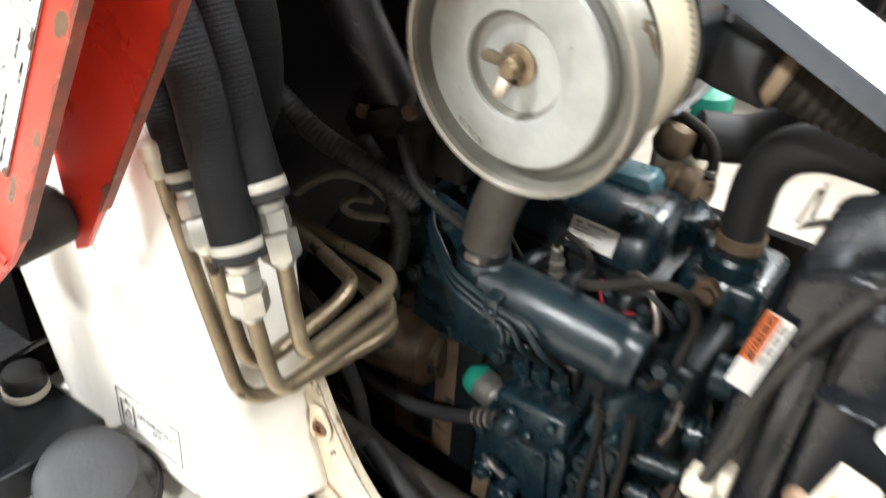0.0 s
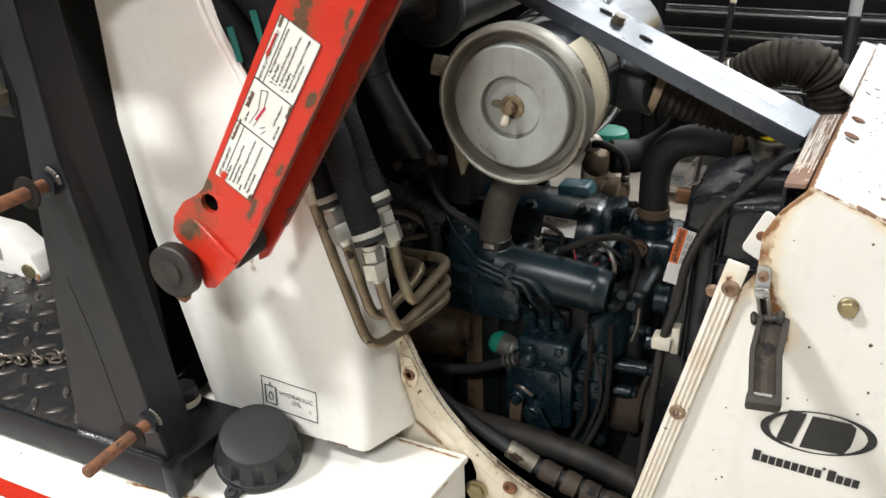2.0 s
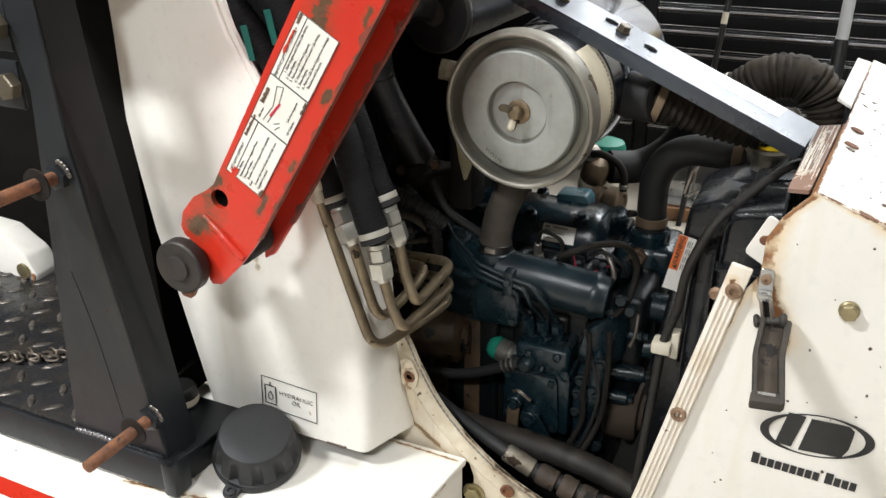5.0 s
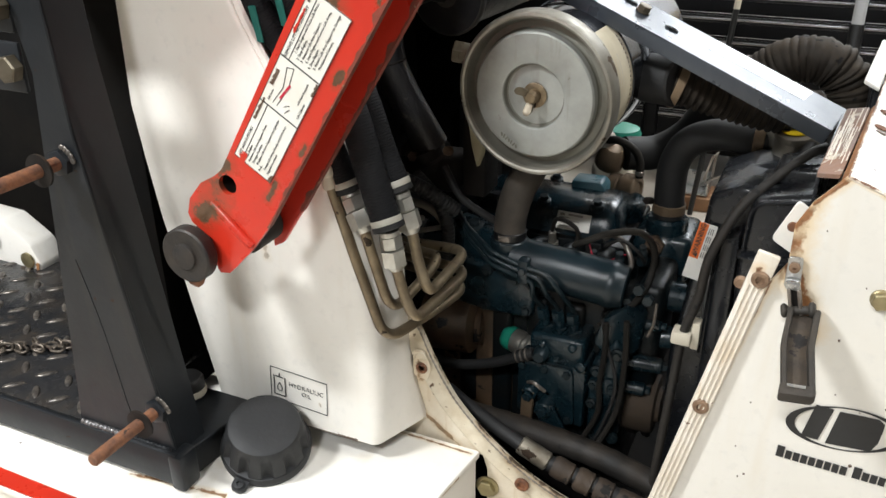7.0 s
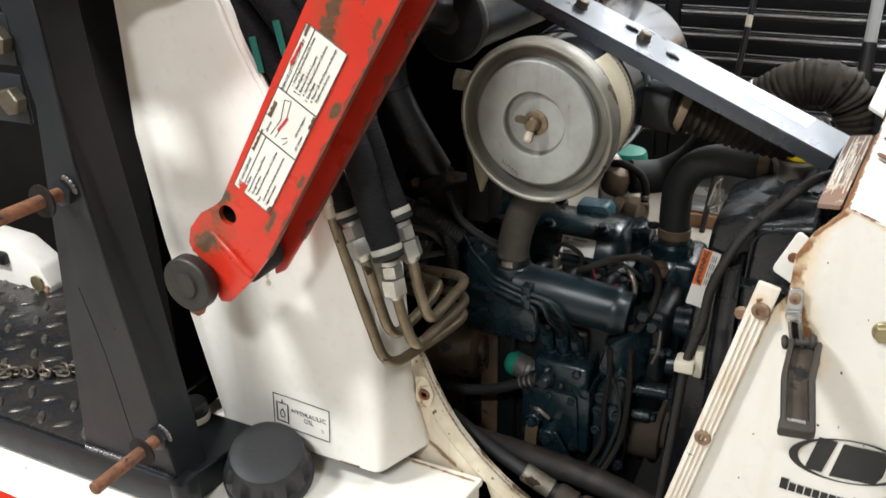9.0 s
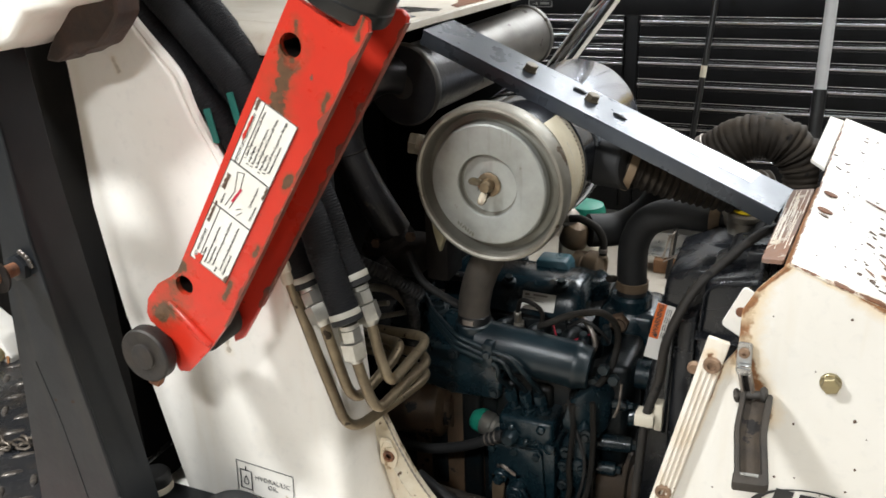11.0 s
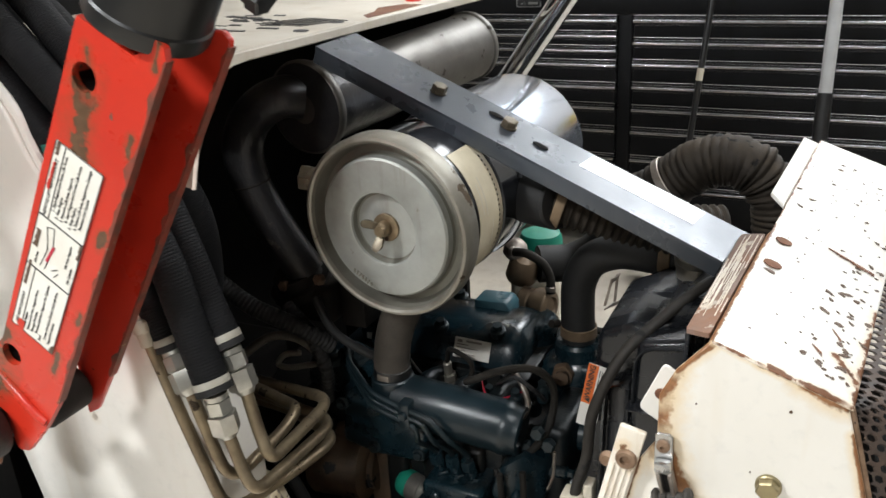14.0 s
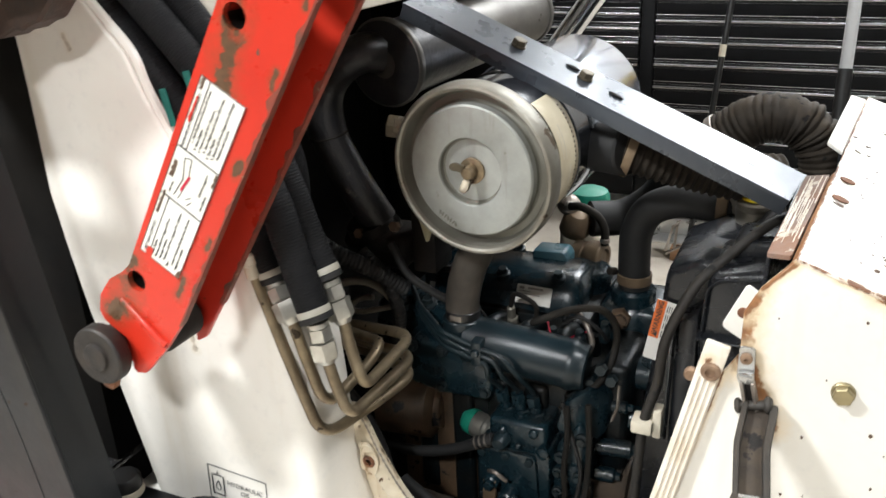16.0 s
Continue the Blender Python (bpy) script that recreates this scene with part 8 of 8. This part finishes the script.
bm = BM(); box(bm, (0.112, 0.70, 0.70), (0.15, 0.76, 0.90), 0.004); part("hanger", bm, M_GRIME, cr)
for i, (pts, r, mt) in enumerate((([(-0.05, 0.66, 0.635), (-0.022, 0.66, 0.660), (0.015, 0.66, 0.685), (0.055, 0.66, 0.692), (0.086, 0.66, 0.679), (0.104, 0.665, 0.650)], 0.0065, M_PALEHOSE), ([(0.062, 0.66, 0.668), (0.036, 0.66, 0.660), (0.022, 0.66, 0.643), (0.040, 0.66, 0.640), (0.093, 0.66, 0.657)], 0.0045, M_PALEHOSE), ([(0.05, 0.66, 0.74), (0.09, 0.65, 0.71), (0.11, 0.65, 0.66), (0.10, 0.66, 0.60)], 0.010, M_RUBBER), ([(0.10, 0.66, 0.76), (0.13, 0.65, 0.72), (0.17, 0.66, 0.69), (0.19, 0.68, 0.67)], 0.006, M_RUBBER), ([(-0.02, 0.60, 0.80), (0.03, 0.61, 0.76), (0.08, 0.63, 0.73), (0.12, 0.66, 0.69)], 0.012, M_RUBBER), ([(-0.05, 0.58, 0.62), (0.04, 0.59, 0.55), (0.09, 0.6, 0.45), (0.11, 0.60, 0.34)], 0.009, M_RUBBER))):
    h = thing("bay_hose", pts[0], "small grimy hose in the engine bay", "hose", "bay hoses")
    bm = BM(); sweep(bm, spline(pts, 8), r, 12, (0.0006, 0.006) if i in (2, 4) else None); part("hose", bm, mt, h)
tg = thing("small_tag", (0.10, 0.79, 0.63), "small white printed tag on a black fuse holder", "tag")
bm = BM(); box(bm, (0.078, 0.797, 0.585), (0.150, 0.83, 0.668), 0.006); part("holder", bm, M_PLASTIC, tg)
bm = BM(); box(bm, (0.090, 0.7945, 0.628), (0.110, 0.7965, 0.638), 0); part("strip", bm, M_LABELS, tg)
bm = BM(); box(bm, (0.092, 0.7945, 0.608), (0.107, 0.7965, 0.622), 0); part("strip", bm, M_LABELS, tg)
gb = thing("green_cap", (0.266, 1.11, 0.66), "green plastic cap beyond the air cleaner", "cap")
bm = BM(); lathe(bm, (0.266, 1.10, 0.65), (0, 0, 1), [(0.036, 0), (0.039, 0.003), (0.037, 0.050), (0.033, 0.060), (0.018, 0.066), (0.0, 0.067)], 30); part("cap", bm, M_GREEN, gb)
bm = BM(); box(bm, (0.22, 1.06, 0.50), (0.285, 1.16, 0.65), 0.015, seg=3); part("reservoir", bm, M_NYLON, gb)
bh = thing("lower_radiator_hose", (0.36, 1.02, 0.7), "thick black rubber hose behind the engine", "radiator hose")
bm = BM(); sweep(bm, spline([(0.30, 0.99, 0.70), (0.35, 1.02, 0.70), (0.395, 1.03, 0.73), (0.425, 1.02, 0.775), (0.45, 1.0, 0.81), (0.458, 0.985, 0.845)], 8), 0.03, 22); part("hose", bm, M_RUBBER, bh)

# ---- things on and by the bench ----
def can_at(x, y, r, h, body, band, lab):
    c = thing("spray_can", (x, y, 0.968), lab, "can", "cans on the bench")
    bm = BM(); lathe(bm, (x, y, 0.968), (0, 0, 1), [(r * 0.96, 0), (r, 0.004), (r, h * 0.8), (r * 0.75, h * 0.88), (r * 0.5, h * 0.9), (r * 0.5, h)], 22); part("can_body", bm, body, c)
    bm = BM(); lathe(bm, (x, y, 0.968), (0, 0, 1), [(r * 1.008, h * 0.15), (r * 1.008, h * 0.62)], 22, close=False); part("can_band", bm, band, c)


for x, y, r, h, bd, bn in ((-0.37, 2.86, 0.033, 0.16, M_LABELP, M_INK), (-0.30, 2.80, 0.033, 0.16, M_LABELP, M_LABELP), (-0.225, 2.78, 0.033, 0.16, M_LABELP, M_INK), (-0.145, 2.78, 0.034, 0.16, M_LABELP, M_LABELP), (-0.065, 2.80, 0.034, 0.16, M_LABELP, M_FILM), (0.01, 2.80, 0.034, 0.16, M_LABELP, M_LABELP), (0.085, 2.80, 0.036, 0.16, M_LABELP, M_FILM), (0.155, 2.80, 0.030, 0.15, M_RED, M_YELLOW), (0.20, 2.84, 0.028, 0.15, M_INK, M_INK), (0.70, 2.79, 0.05, 0.12, M_LABELP, M_LABELW), (0.79, 2.83, 0.045, 0.12, M_LEAD, M_LEAD)):
    can_at(x, y, r, h, bd, bn, "white workshop spray can standing on the bench" if bd is M_LABELP else "small workshop can standing on the bench")
bx = thing("black_case", (0.36, 2.86, 0.968), "black plastic tool case on the bench", "tool case")
bm = BM(); box(bm, (0.26, 2.80, 0.968), (0.48, 2.98, 1.10), 0.01); part("case", bm, M_PLASTIC, bx)
yb = thing("yellow_box", (0.98, 2.8, 0.968), "yellow and black tool box on the bench", "tool box")
bm = BM(); box(bm, (0.845, 2.73, 0.968), (1.15, 2.95, 1.12), 0.012); part("box", bm, M_YELLOW, yb)
bm = BM(); box(bm, (0.93, 2.726, 1.0), (1.07, 2.732, 1.06), 0.003); part("handle", bm, M_INK, yb)
p1 = thing("broom_pole", (0.283, 2.45, 0.0), "thin black pole leaning on the bench", "pole")
bm = BM(); cyl(bm, (0.236, 2.40, 0.0), (0.345, 2.69, 1.5), 0.0095, seg=14); part("pole", bm, M_BLACK, p1)
bm = BM(); cyl(bm, (0.2855, 2.531, 0.685), (0.2882, 2.538, 0.722), 0.0103, seg=14); part("scuff", bm, M_NYLON, p1)
p2 = thing("mop_pole", (0.65, 2.45, 0.0), "grey and black two-part pole leaning on the bench", "pole")
bm = BM(); cyl(bm, (0.648, 2.36, 0.0), (0.6495, 2.50, 0.668), 0.0215, seg=18); part("lower_tube", bm, M_BLACK, p2)
bm = BM(); cyl(bm, (0.6495, 2.50, 0.668), (0.655, 2.69, 1.6), 0.0185, seg=18); part("upper_tube", bm, M_POLEG, p2)
wd = thing("floor_plank", (0.1, 2.35, 0.0), "rough brown timber offcut lying on the floor", "timber")
bm = BM(); box(bm, (0.30, 2.42, 0.0), (0.52, 2.56, 0.05), 0.004, Matrix.Rotation(0.05, 4, "Z")); part("plank", bm, M_WOODDARK, wd)
sb = thing("steel_bracket", (0.2, 2.3, 0.0), "bright folded steel bracket on the floor", "bracket")
bm = BM(); box(bm, (0.10, 2.45, 0.055), (0.28, 2.53, 0.062), 0.001); box(bm, (0.10, 2.525, 0.055), (0.28, 2.531, 0.12), 0.001); box(bm, (0.274, 2.45, 0.055), (0.28, 2.53, 0.12), 0.001); part("sheet", bm, M_LEAD, sb)
